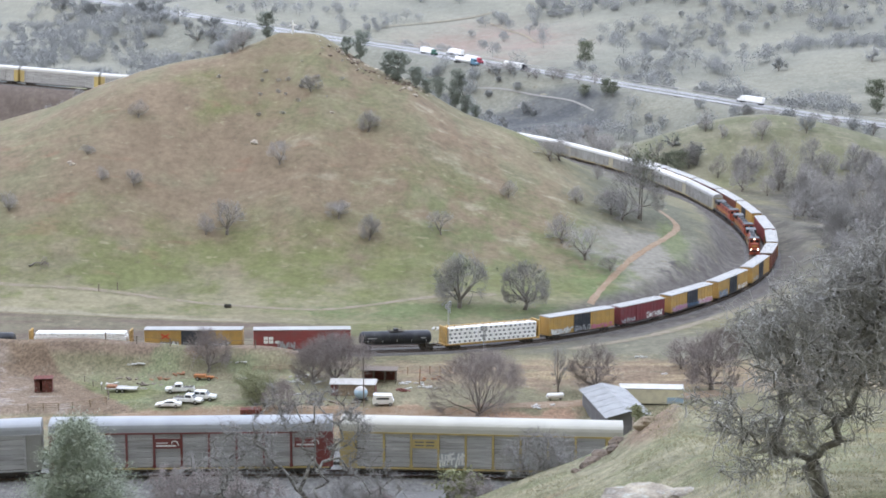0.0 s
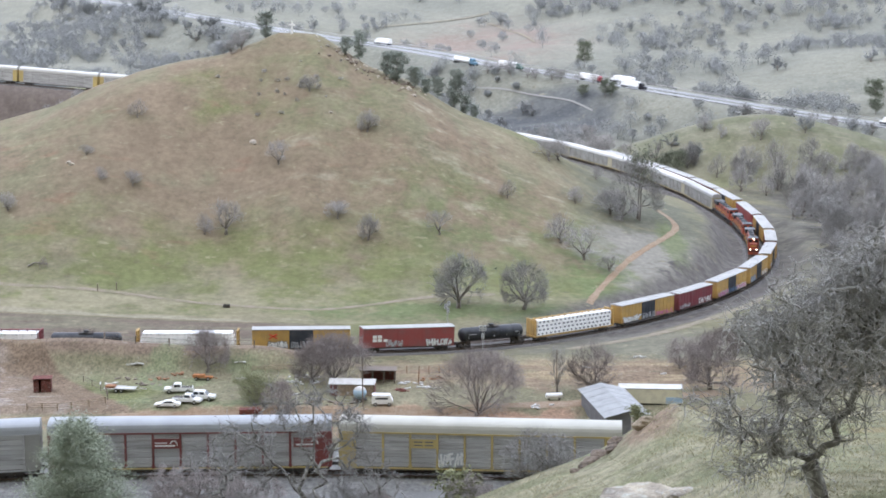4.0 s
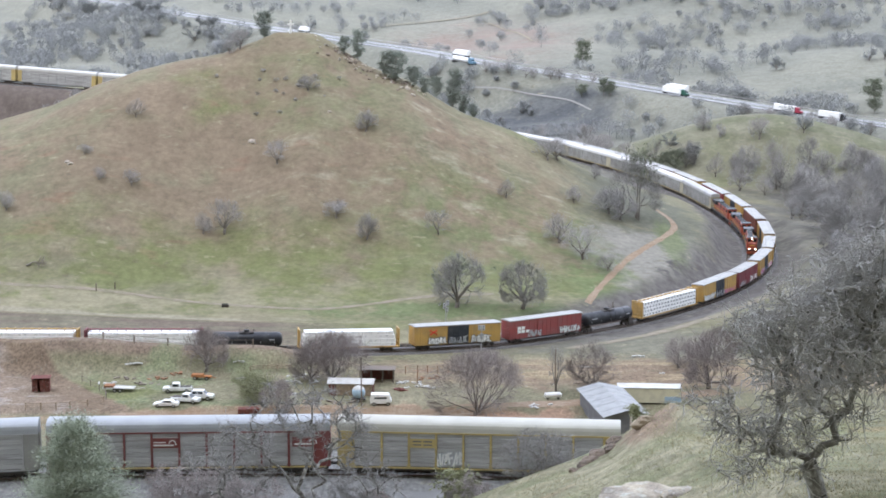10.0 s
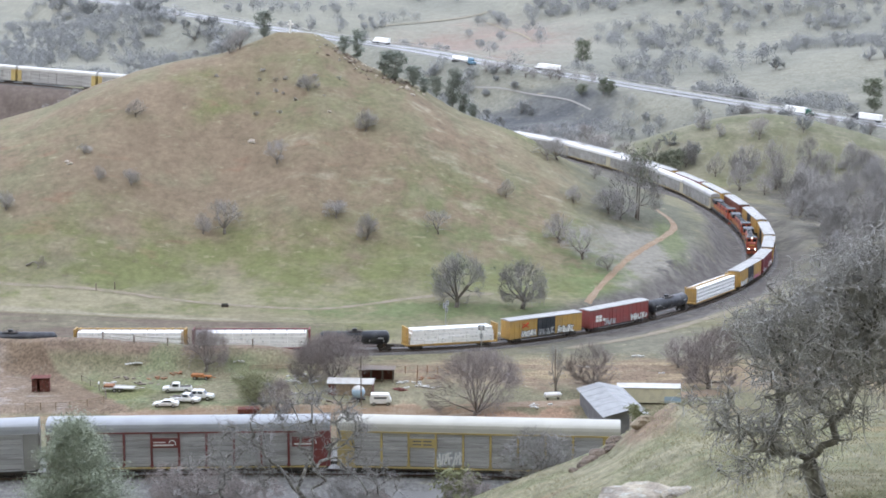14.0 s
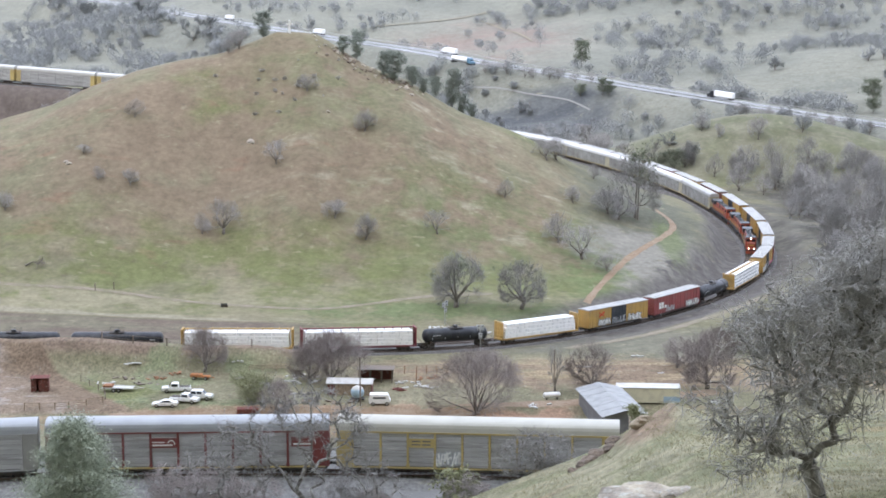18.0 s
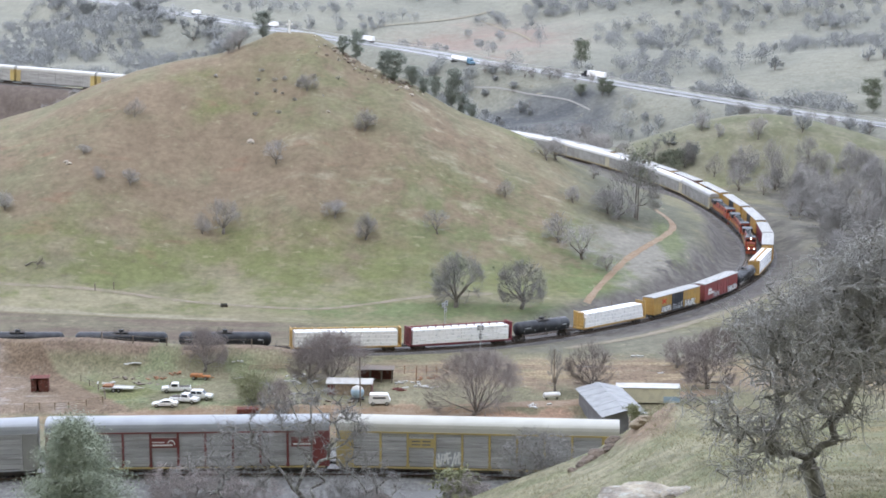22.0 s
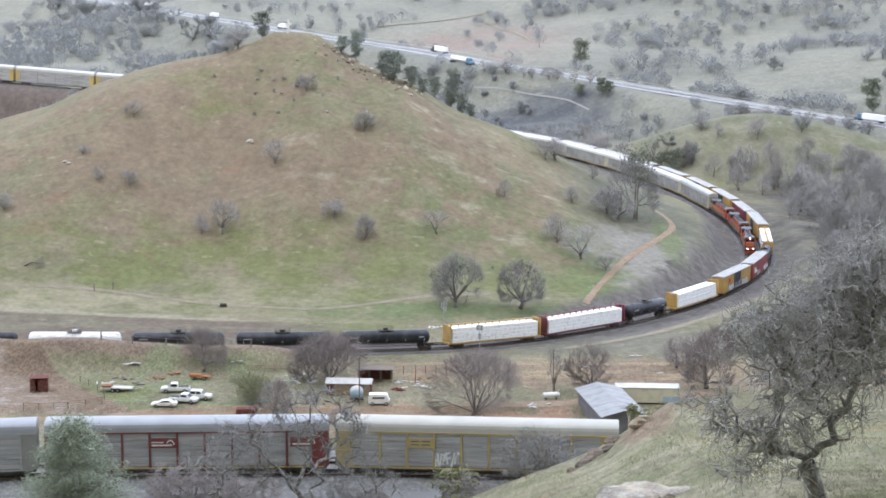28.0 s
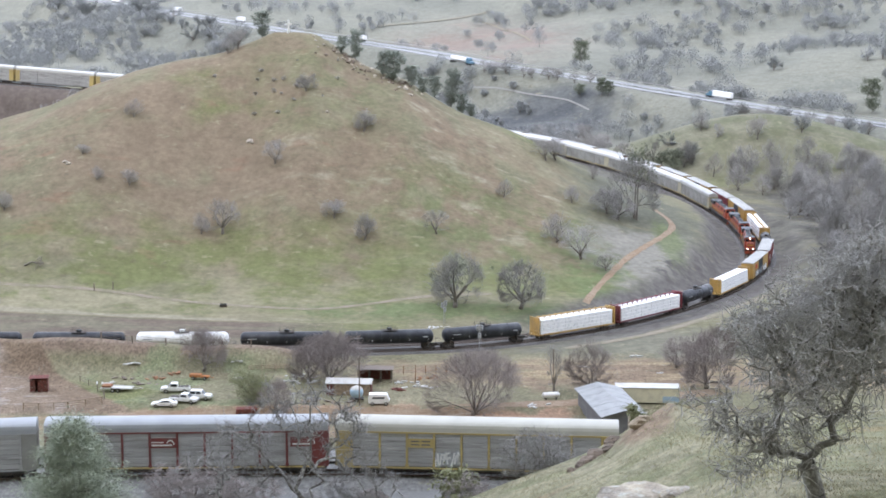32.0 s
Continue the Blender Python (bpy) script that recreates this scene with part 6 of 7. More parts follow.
# ---- near hillside: the big oak, the pine, thickets, grass, boulders ----
HERO = shaped_tree(311, 1.6, (-0.55, 0.0), [(0.0, 0, 6.4, 2.8, 2.4, 2.3), (-2.0, 0, 5.7, 1.5, 1.4, 1.7), (-2.4, -0.5, 2.6, 1.5, 0.9, 1.8), (2.3, 0, 7.2, 2.6, 2.0, 2.7), (-0.6, -0.6, 3.6, 2.0, 1.3, 1.6), (-3.8, 0, 3.8, 1.0, 0.7, 0.7), (1.6, 0, 8.6, 1.8, 1.6, 1.1), (-0.7, -0.9, 1.9, 0.9, 0.5, 0.8)], 520, 0.017, 0.30, 0.20, 5600, 1.0, 0.0165, power=2.6, curl=0.8, droop=0.3, bark="lichenbark", butt=2.2)
make_tree(HERO, "big gnarled bare oak with drooping twigs on the grassy slope", stand(12.75, 54.8))
HERO2 = shaped_tree(317, 2.2, (-0.9, 0.0), [(-1.0, 0, 6.4, 4.0, 3.0, 3.2), (-3.4, 0, 4.3, 2.4, 2.0, 1.3), (-5.6, 0, 3.7, 1.8, 1.0, 0.7), (-2.6, -0.4, 2.9, 1.0, 0.7, 0.9)], 300, 0.017, 0.34, 0.20, 3600, 1.0, 0.0165, power=2.6, curl=0.8, droop=0.3, bark="lichenbark", butt=1.7)
make_tree(HERO2, "second gnarled bare oak further along the slope", stand(18.6, 61.5))
FRONT = shaped_tree(331, 4.2, (0.8, 0.0), [(0.5, 0, 9.6, 5.0, 3.0, 4.4), (3.8, 0, 10.4, 2.8, 2.0, 3.6), (-3.6, 0, 8.6, 2.8, 2.0, 3.4)], 120, 0.032, 0.6, 0.26, 1700, 0.9, 0.019, mat="twig", curl=0.7, droop=0.0, bark="lichenbark")
make_tree(FRONT, "bare forked tree with pale crooked branches before the train", stand(-12.4, 139, 1.18))
FRONT2 = shaped_tree(337, 3.6, (-0.5, 0.0), [(0, 0, 7.6, 3.4, 2.6, 3.6), (-2.4, 0, 7.0, 2.2, 1.8, 2.6)], 60, 0.028, 0.6, 0.24, 800, 0.8, 0.017, mat="twig", curl=0.7, droop=0.0, bark="lichenbark")
make_tree(FRONT2, "smaller bare tree with crooked branches before the train", stand(-17.6, 140, 1.15))
make_tree(FRONT2, "smaller bare tree with crooked branches before the train", stand(-6.6, 141, 0.9, 150))
NEARP = pine_meshes(341, 15.0, 5.9, 230, 0.30, M["paleneedle"], 0.8, 0.12, 150, cone=True, thin=0.09)
make_tree(NEARP, "grey-green pine standing before the parked train", stand(-30.1, 133, 0.92, 0, wide=1.25), "", "pine_tree")
BUSH = [bare_tree(350 + i, 3.0, 1.7, M["twigpale" if i else "twig"], 9, 0.03, 5, 2, 0.3, 0.008, 0.008, trunk=0.014) for i in range(2)]
BUSHY = [shaped_tree(365 + i, 0.5, (0, 0), [(0, 0, 1.9, 1.9, 1.5, 1.7), (-1.2, 0, 1.3, 1.2, 1.2, 1.1), (1.2, 0, 1.4, 1.2, 1.2, 1.1)], 130, 0.010, 0.35, 0.10, 2000, 0.45, 0.011, mat=("twig", "twigpale")[i], curl=0.45, droop=-0.05) for i in range(2)]
for x, y, s, k in ((5.7, 107.0, 1.0, 0), (7.3, 108.5, 0.95, 0), (-22.5, 150.0, 1.6, 1), (-19.6, 148.5, 1.5, 1), (-25.4, 151, 1.4, 1), (-16.6, 147, 1.4, 1), (2.2, 149, 1.4, 1), (-9.0, 148, 1.3, 0)):
    make_tree(BUSHY[k], "bare twiggy thicket on the bank above the track", stand(x, y, s, 31 * x, wide=1.1), "bushes on the bank", "bare_bush")
for x, y, h, k in ((-6.5, 149.5, 3.2, 1), (4.6, 146, 3.6, 0), (-12, 147, 3.4, 0)):
    make_tree(BUSH[k], "bare twiggy bush on the bank above the track", stand(x, y, h / 3.0, 31 * x, wide=1.2), "bushes on the bank", "bare_bush")
GB = pine_meshes(360, 2.6, 1.3, 40, 0.16, M["bud"], 1.0, 0.1, 40)
make_tree(GB, "yellow-green broom bush on the bank", stand(1.2, 149.5, 1.9, 0), "", "green_bush")
PALEB = pine_meshes(362, 5.0, 3.3, 80, 0.26, M["bud"], 1.0, 0.06, 42, thin=0.16)
make_tree(PALEB, "large pale green budding shrub in the farmyard", stand(-34.8, 303.0, 1.0, 0, wide=1.15), "", "green_bush")
make_tree(GB, "low green bush beside the boulders", stand(12.3, 104, 0.6, 60, wide=1.1), "", "green_bush")

M["straw"] = material("dry_grass_blades", (0.33, 0.295, 0.17), 0.9)
nt = M["straw"].node_tree
gi = nt.nodes.new("ShaderNodeNewGeometry")
gr = nt.nodes.new("ShaderNodeValToRGB")
gr.color_ramp.elements[0].color, gr.color_ramp.elements[1].color = (0.29, 0.28, 0.16, 1), (0.50, 0.45, 0.31, 1)
nt.links.new(gi.outputs["Random Per Island"], gr.inputs[0])
nt.links.new(gr.outputs[0], nt.nodes["Principled BSDF"].inputs["Base Color"])


def grass_patch(n=120000):
    """Tufts of dry and fresh blades over the near slope."""
    r = np.random.RandomState(8)
    y = r.uniform(52, 112, n)
    x = r.uniform(-2, 0.275 * y + 3, n)
    z = terrain(x, y)
    tuft = fnoise(x + 0.6 * y, y - 0.3 * x, 0.8, 31) * 0.5 + fnoise(x - 0.4 * y, y + 0.5 * x, 3.3, 32) * 0.35
    keep = tuft > r.uniform(-0.9, 0.3, n)
    x, y, z = x[keep], y[keep], z[keep]
    n = len(x)
    h = r.uniform(0.04, 0.11, n)
    a = r.uniform(0, 6.283, n)
    w = r.uniform(0.008, 0.022, n)
    lx, ly = r.normal(0, 0.9, n) * h, r.normal(0, 0.9, n) * h
    p0 = np.stack([x - w * np.cos(a), y - w * np.sin(a), z - 0.03], 1)
    p1 = np.stack([x + w * np.cos(a), y + w * np.sin(a), z - 0.03], 1)
    p2 = np.stack([x + lx, y + ly, z + h], 1)
    co = np.stack([p0, p1, p2], 1).reshape(-1, 3)
    me = bulk_mesh("grass", co, np.arange(len(co)).reshape(-1, 3), M["straw"])
    return tagged(new("grass", me), "dry straw and fresh green grass on the near slope", "grass", kind="stuff")


grass_patch()

M["rock"] = material("lichened_rock", (0.45, 0.39, 0.30), 0.9, 0, [((0.22, 0.19, 0.16), 1.2, 0.52, 0.12, 7), ((0.42, 0.41, 0.36), 4.0, 0.6, 0.08, 6)], bump=0.8, bump_scale=6, fine=0.2, obj_var=0.12)
M["darkrock"] = material("brown_rock", (0.20, 0.155, 0.12), 0.95, 0, [((0.12, 0.095, 0.075), 1.5, 0.5, 0.12, 7)], bump=0.8, bump_scale=6, fine=0.2, obj_var=0.12)
M["earth"] = material("orange_bare_earth", (0.25, 0.19, 0.13), 0.95, 0, [((0.32, 0.265, 0.19), 1.2, 0.5, 0.12, 7)], bump=0.8, bump_scale=4, fine=0.2)


def rock_mesh(seed, sub=3):
    r = random.Random(seed)
    bm = B()
    bmesh.ops.create_icosphere(bm, subdivisions=sub, radius=1.0)
    o = Vector((r.uniform(0, 50), r.uniform(0, 50), r.uniform(0, 50)))
    for v in bm.verts:
        k = 1 + 0.35 * noise.noise(v.co * 0.9 + o) + 0.16 * noise.noise(v.co * 2.6 + o) + 0.07 * noise.noise(v.co * 7 + o)
        v.co = v.co * k
        v.co.z *= 0.72
    return mesh_of("rock", bm, M["rock"], False)


ROCKS = [rock_mesh(i, 3) for i in range(4)]
DROCKS = []
for me in ROCKS:
    d = me.copy()
    d.materials[0] = M["darkrock"]
    DROCKS.append(d)
rng = random.Random(21)


def boulder(me, x, y, s, label, flat=1.0, sink=0.25, group=""):
    ob = thing("boulder", label, "rock", pose(x, y, ground_z(x, y) - s * sink, rng.uniform(-15, 15), rng.uniform(-15, 15), rng.uniform(0, 360)) @ Matrix.Diagonal((s, s, s * flat, 1)), group, me)
    return ob


boulder(ROCKS[0], 8.9, 72.0, 2.0, "large pale lichened boulder in the grass", 0.6, 0.05)
boulder(ROCKS[1], 10.6, 71.0, 1.1, "pale lichened boulder beside the larger one", 0.5, 0.25)
for x, y, s in ((9.2, 101.5, 0.75), (9.9, 102.5, 0.85), (10.5, 101.8, 0.6), (8.7, 101.0, 0.5), (10.9, 103, 0.7), (8.1, 100.2, 0.45)):
    boulder(rng.choice(DROCKS), x, y, s, "dark brown boulder on the crest of the slope", 0.9, 0.2, "boulders on the crest")
mound = rock_mesh(9, 4)
mound.materials[0] = M["earth"]
boulder(mound, 12.5, 100.0, 0.95, "mound of bare brown earth on the crest", 0.9, 0.3)
for i in range(90):
    q = rng.random()
    x, y = -34 + 24 * q + rng.gauss(0, 2.0), 491 - 4.5 * q + rng.gauss(0, 3)
    boulder(rng.choice(DROCKS + ROCKS), x, y, rng.uniform(0.3, 0.9), "weathered rock outcrop near the hilltop", 0.9, 0.2, "outcrop rocks")
for x, y, s in ((-51.5, 454.1, 1.0), (-50.9, 453.4, 0.7), (-31, 462, 0.6), (-98, 440, 0.7), (-97, 439, 0.8)):
    boulder(ROCKS[rng.randrange(4)], x, y, s, "pale rock lying on the grassy hillside", 0.9, 0.2, "rocks on the hill")


# ---- farmyard ----
M["carwhite"] = material("white_car_paint", (0.78, 0.78, 0.77), 0.35, 0, [((0.62, 0.61, 0.58), 1.0, 0.62, 0.1, 5)])
M["cartan"] = material("tan_car_paint", (0.62, 0.58, 0.50), 0.45, 0, [((0.45, 0.40, 0.33), 1.0, 0.6, 0.1, 5)])
M["tyre"] = material("black_tyre", (0.025, 0.025, 0.026), 0.9)
M["rust"] = material("rusty_steel", (0.25, 0.12, 0.07), 0.85, 0, [((0.36, 0.18, 0.09), 1.6, 0.5, 0.15, 6), ((0.14, 0.08, 0.06), 2.5, 0.6, 0.1, 6)])
M["rustorange"] = material("orange_rusty_paint", (0.42, 0.17, 0.06), 0.8, 0, [((0.28, 0.14, 0.08), 1.6, 0.55, 0.12, 6)])
M["barnred"] = material("barn_red_boards", (0.17, 0.055, 0.045), 0.9, 0, [((0.11, 0.05, 0.04), 1.5, 0.5, 0.15, 6), ((0.25, 0.20, 0.17), 2.5, 0.66, 0.06, 6)], fine=0.2)
M["tin"] = material("weathered_tin_roof", (0.30, 0.303, 0.298), 0.55, 0.1, [((0.23, 0.233, 0.23), 0.5, 0.55, 0.15, 6), ((0.42, 0.32, 0.24), 1.5, 0.7, 0.06, 6)], fine=0.1)
M["whitetin"] = material("white_tin_roof", (0.50, 0.49, 0.465), 0.55, 0, [((0.40, 0.37, 0.33), 0.8, 0.6, 0.12, 6)], fine=0.08)
M["wood"] = material("grey_weathered_wood", (0.24, 0.20, 0.165), 0.95, 0, [((0.16, 0.13, 0.11), 3.0, 0.5, 0.15, 6)], fine=0.2, obj_var=0.12)
M["tanwood"] = material("tan_boards", (0.36, 0.27, 0.19), 0.95, 0, [((0.24, 0.19, 0.14), 2.0, 0.5, 0.15, 6)], fine=0.15)
M["cream"] = material("cream_siding", (0.66, 0.62, 0.46), 0.7, 0, [((0.54, 0.50, 0.38), 0.7, 0.6, 0.12, 6)], fine=0.06)
M["bluebox"] = material("pale_blue_siding", (0.36, 0.47, 0.58), 0.6, 0, [((0.30, 0.38, 0.46), 0.8, 0.6, 0.12, 6)], fine=0.06)
M["housewall"] = material("grey_house_wall", (0.15, 0.15, 0.155), 0.85, 0, [((0.20, 0.20, 0.20), 0.8, 0.55, 0.12, 6)], fine=0.08)
M["tankblue"] = material("blue_grey_tank", (0.34, 0.45, 0.54), 0.4, 0.1)
M["plaster"] = material("stained_white_wall", (0.66, 0.62, 0.58), 0.9, 0, [((0.42, 0.34, 0.29), 1.0, 0.52, 0.12, 6)])
M["chrome"] = material("dull_chrome", (0.5, 0.5, 0.5), 0.3, 0.8)


def on_ground(x, y, rz=0.0, lift=0.0):
    return pose(x, y, ground_z(x, y) + lift, 0, 0, rz)


def wheel(parent, x, y, r=0.36, w=0.24):
    bm = B()
    rod(bm, (x, y - w / 2, r), (x, y + w / 2, r), r, n=16)
    t = part("wheel", bm, M["tyre"], parent)
    bm = B()
    s = 1 if y > 0 else -1
    rod(bm, (x, y + s * w / 2, r), (x, y + s * (w / 2 + 0.02), r), r * 0.55, n=12)
    part("rim", bm, M["chrome"], t)


def profile_body(name, pts, half, mat, parent, bevel=0.05):
    """A side outline (x, z) given thickness across y."""
    bm = B()
    a = [bm.verts.new((x, -half, z)) for x, z in pts]
    b = [bm.verts.new((x, half, z)) for x, z in pts]
    n = len(pts)
    for i in range(n):
        j = (i + 1) % n
        bm.faces.new((a[i], a[j], b[j], b[i]))
    bm.faces.new(a[::-1])
    bm.faces.new(b)
    bmesh.ops.recalc_face_normals(bm, faces=bm.faces)
    bmesh.ops.bevel(bm, geom=list(bm.edges), offset=bevel, segments=2, affect="EDGES")
    return part(name, bm, mat, parent)


def pickup(mat, label, m, crew=False, bed=True):
    car = thing("pickup_truck", label, "pickup truck", m, "vehicles in the farmyard")
    profile_body("body", [(-2.65, 0.45), (2.65, 0.45), (2.68, 0.95), (1.35, 1.08), (-2.62, 1.08), (-2.68, 0.6)], 0.93, mat, car)
    x0 = -1.3 if crew else -0.45
    profile_body("cab", [(x0, 1.06), (1.40, 1.06), (0.85, 1.72), (0.55, 1.80), (x0 + 0.12, 1.80), (x0 - 0.02, 1.7)], 0.82, mat, car)
    bm = B()
    vs = [bm.verts.new(p) for p in ((1.405, -0.70, 1.14), (1.405, 0.70, 1.14), (0.93, 0.64, 1.70), (0.93, -0.64, 1.70))]
    bm.faces.new(vs)
    r = bmesh.ops.extrude_face_region(bm, geom=bm.faces[:])
    bmesh.ops.translate(bm, verts=[v for v in r["geom"] if isinstance(v, bmesh.types.BMVert)], vec=(0.03, 0, 0.03))
    part("windscreen", bm, M["glass"], car)
    for s in (-1, 1):
        for k in range(2 if crew else 1):
            bm = B()
            a = x0 + 0.15 + k * 1.05
            box(bm, a, a + (0.9 if crew else 1.15), s * 0.825 - 0.012, s * 0.825 + 0.012, 1.2, 1.68)
            part("side_window", bm, M["glass"], car)
    bm = B()
    box(bm, -2.55, x0 - 0.08, -0.78, 0.78, 1.082, 1.10)
    part("bed_liner", bm, M["under"], car, "dark open load bed")
    for e, mt in ((2.70, "chrome"), (-2.72, "chrome")):
        bm = B()
        box(bm, e - 0.07, e + 0.07, -0.9, 0.9, 0.45, 0.65, 0.02)
        part("bumper", bm, M[mt], car)
    for x in (-1.75, 1.75):
        for y in (-0.82, 0.82):
            wheel(car, x, y, 0.38)
    return car


def sedan(mat, label, m):
    car = thing("sedan", label, "car", m, "vehicles in the farmyard")
    profile_body("body", [(-2.3, 0.32), (2.3, 0.32), (2.36, 0.62), (1.2, 0.84), (-2.2, 0.92), (-2.36, 0.6)], 0.88, mat, car)
    profile_body("cabin", [(-1.75, 0.88), (1.15, 0.84), (0.25, 1.26), (-0.85, 1.30), (-1.45, 1.08)], 0.70, mat, car)
    for s in (-1, 1):
        bm = B()
        vs = [bm.verts.new((x, s * 0.705, z)) for x, z in ((-1.25, 0.93), (0.85, 0.90), (0.2, 1.20), (-0.85, 1.23))]
        bm.faces.new(vs)
        r = bmesh.ops.extrude_face_region(bm, geom=bm.faces[:])
        bmesh.ops.translate(bm, verts=[v for v in r["geom"] if isinstance(v, bmesh.types.BMVert)], vec=(0, s * 0.015, 0))
        part("side_window", bm, M["glass"], car)
    for x in (-1.45, 1.45):
        for y in (-0.80, 0.80):
            wheel(car, x, y, 0.31, 0.2)
    return car


pickup(M["carwhite"], "dusty white pickup truck parked on the grass", on_ground(-50.1, 311.0, 184), False)
pickup(M["carwhite"], "white crew-cab pickup truck parked on the grass", on_ground(-45.2, 305.6, -6), True)
pickup(M["carwhite"], "white pickup truck with a dark open bed", on_ground(-47.4, 303.4, -14))
sedan(M["carwhite"], "low white sedan parked on the grass", on_ground(-50.6, 300.8, 178))


def flat_trailer(label, m):
    t = thing("flatbed_trailer", label, "trailer", m)
    bm = B()
    box(bm, -3.4, 2.6, -1.0, 1.0, 0.62, 0.78, 0.02)
    part("deck", bm, M["whitetin"], t)
    bm = B()
    rod(bm, (2.6, -0.8, 0.68), (4.6, 0, 0.6), 0.06)
    rod(bm, (2.6, 0.8, 0.68), (4.6, 0, 0.6), 0.06)
    part("drawbar", bm, M["whitetin"], t)
    for s in (-1, 1):
        bm = B()
        box(bm, -1.6, 0.6, s * 1.1 - 0.12, s * 1.1 + 0.12, 0.8, 0.86)
        part("mudguard", bm, M["whitetin"], t)
        for x in (-1.0, 0.0):
            wheel(t, x, s * 1.1, 0.36)
    bm = B()
    box(bm, -3.2, -1.3, -0.8, 0.8, 0.785, 1.25, 0.15)
    part("scrap_load", bm, M["rust"], t, "rusty red scrap bodywork")
    return t


flat_trailer("white flatbed trailer with rusty scrap on the grass", on_ground(-61.0, 312.5, -4))


def shed():
    s = thing("small_shed", "small leaning dark red shed on bare earth", "shed", on_ground(-76.3, 313.4, 8))
    for x in (-1.6, 1.55):
        bm = B()
        box(bm, x - 0.05, x + 0.05, -1.2, 1.2, 0, 2.5)
        part("side_wall", bm, M["barnred"], s)
    bm = B()
    box(bm, -1.5, 1.45, 1.1, 1.2, 0, 2.6)
    part("back_wall", bm, M["barnred"], s)
    for i in range(7):
        bm = B()
        x = -1.5 + i * 0.43
        if i in (2,):
            continue
        box(bm, x, x + 0.40, -1.2, -1.14, 0.02, 2.3 + 0.05 * (i % 3))
        part("board", bm, M["barnred"], s)
    bm = B()
    box(bm, -1.8, 1.8, -1.45, 1.4, 2.62, 2.70)
    part("roof", bm, M["barnred"], s)


shed()


def barn():
    b = thing("long_barn", "long low red barn with a white tin roof", "barn", on_ground(-17.2, 309.5, -4))
    L, W, H = 8.2, 2.9, 2.2
    for y in (-W / 2, W / 2):
        for i in range(12):
            bm = B()
            x = -L / 2 + i * L / 12
            box(bm, x, x + L / 12 - 0.03, y - 0.04, y + 0.04, 0, H)
            part("board", bm, M["barnred" if i < 2 or y > 0 else "tanwood"], b)
    for x in (-L / 2, L / 2):
        bm = B()
        box(bm, x - 0.05, x + 0.05, -W / 2, W / 2, 0, H)
        part("end_wall", bm, M["barnred"], b)
    for s in (-1, 1):
        bm = B()
        vs = [bm.verts.new(p) for p in ((-L / 2 - 0.3, s * (W / 2 + 0.3), H + 0.02), (L / 2 + 0.3, s * (W / 2 + 0.3), H + 0.02), (L / 2 + 0.3, 0, H + 0.75), (-L / 2 - 0.3, 0, H + 0.75))]
        bm.faces.new(vs)
        r = bmesh.ops.extrude_face_region(bm, geom=bm.faces[:])
        bmesh.ops.translate(bm, verts=[v for v in r["geom"] if isinstance(v, bmesh.types.BMVert)], vec=(0, 0, 0.08))
        bmesh.ops.recalc_face_normals(bm, faces=bm.faces)
        part("roof_sheet", bm, M["whitetin"], b)


barn()


def open_shed():
    s = thing("open_shed", "dark open-fronted timber shed", "shed", on_ground(-12.8, 319.5, -2))
    for x in (-3.2, -1.1, 1.1, 3.2):
        for y in (-1.4, 1.4):
            bm = B()
            box(bm, x - 0.09, x + 0.09, y - 0.09, y + 0.09, 0, 2.5)
            part("post", bm, M["wood"], s)
    bm = B()
    box(bm, -3.2, 3.2, 1.5, 1.58, 0, 2.45)
    part("back_wall", bm, M["barnred"], s)
    bm = B()
    box(bm, -3.6, 3.6, -1.8, 1.8, 2.51, 2.62)
    part("roof", bm, M["wood"], s)


open_shed()


def tank_trailer():
    t = thing("tank_trailer", "pale blue and white round water tank on a trailer", "tank", on_ground(-15.6, 304.0, 0))
    bm = B()
    bmesh.ops.create_uvsphere(bm, u_segments=20, v_segments=12, radius=1.25)
    for v in bm.verts:
        v.co.z = v.co.z * 0.95 + 1.75
    part("tank", bm, M["tankblue"], t, smooth=True)
    bm = B()
    bmesh.ops.create_uvsphere(bm, u_segments=20, v_segments=12, radius=1.27)
    bmesh.ops.delete(bm, geom=[v for v in bm.verts if v.co.z < 0.35], context="VERTS")
    for v in bm.verts:
        v.co.z = v.co.z * 0.95 + 1.76
    part("cap", bm, M["whitetin"], t, "white upper half")
    bm = B()
    box(bm, -1.3, 1.3, -0.9, 0.9, 0.45, 0.62, 0.03)
    part("frame", bm, M["under"], t)
    for y in (-0.9, 0.9):
        wheel(t, 0, y, 0.36)


tank_trailer()


def van():
    t = thing("white_van", "white box van with a dark rear window", "van", on_ground(-11.3, 301.6, 0))
    profile_body("body", [(-2.0, 0.4), (1.5, 0.4), (1.9, 0.9), (1.7, 1.2), (1.35, 2.05), (-1.9, 2.1), (-2.05, 1.2)], 0.95, M["carwhite"], t)
    bm = B()
    box(bm, -1.3, 1.0, -0.965, -0.945, 1.3, 1.62)
    part("side_window", bm, M["glass"], t)
    for x in (-1.3, 1.2):
        for y in (-0.85, 0.85):
            wheel(t, x, y, 0.34)


van()


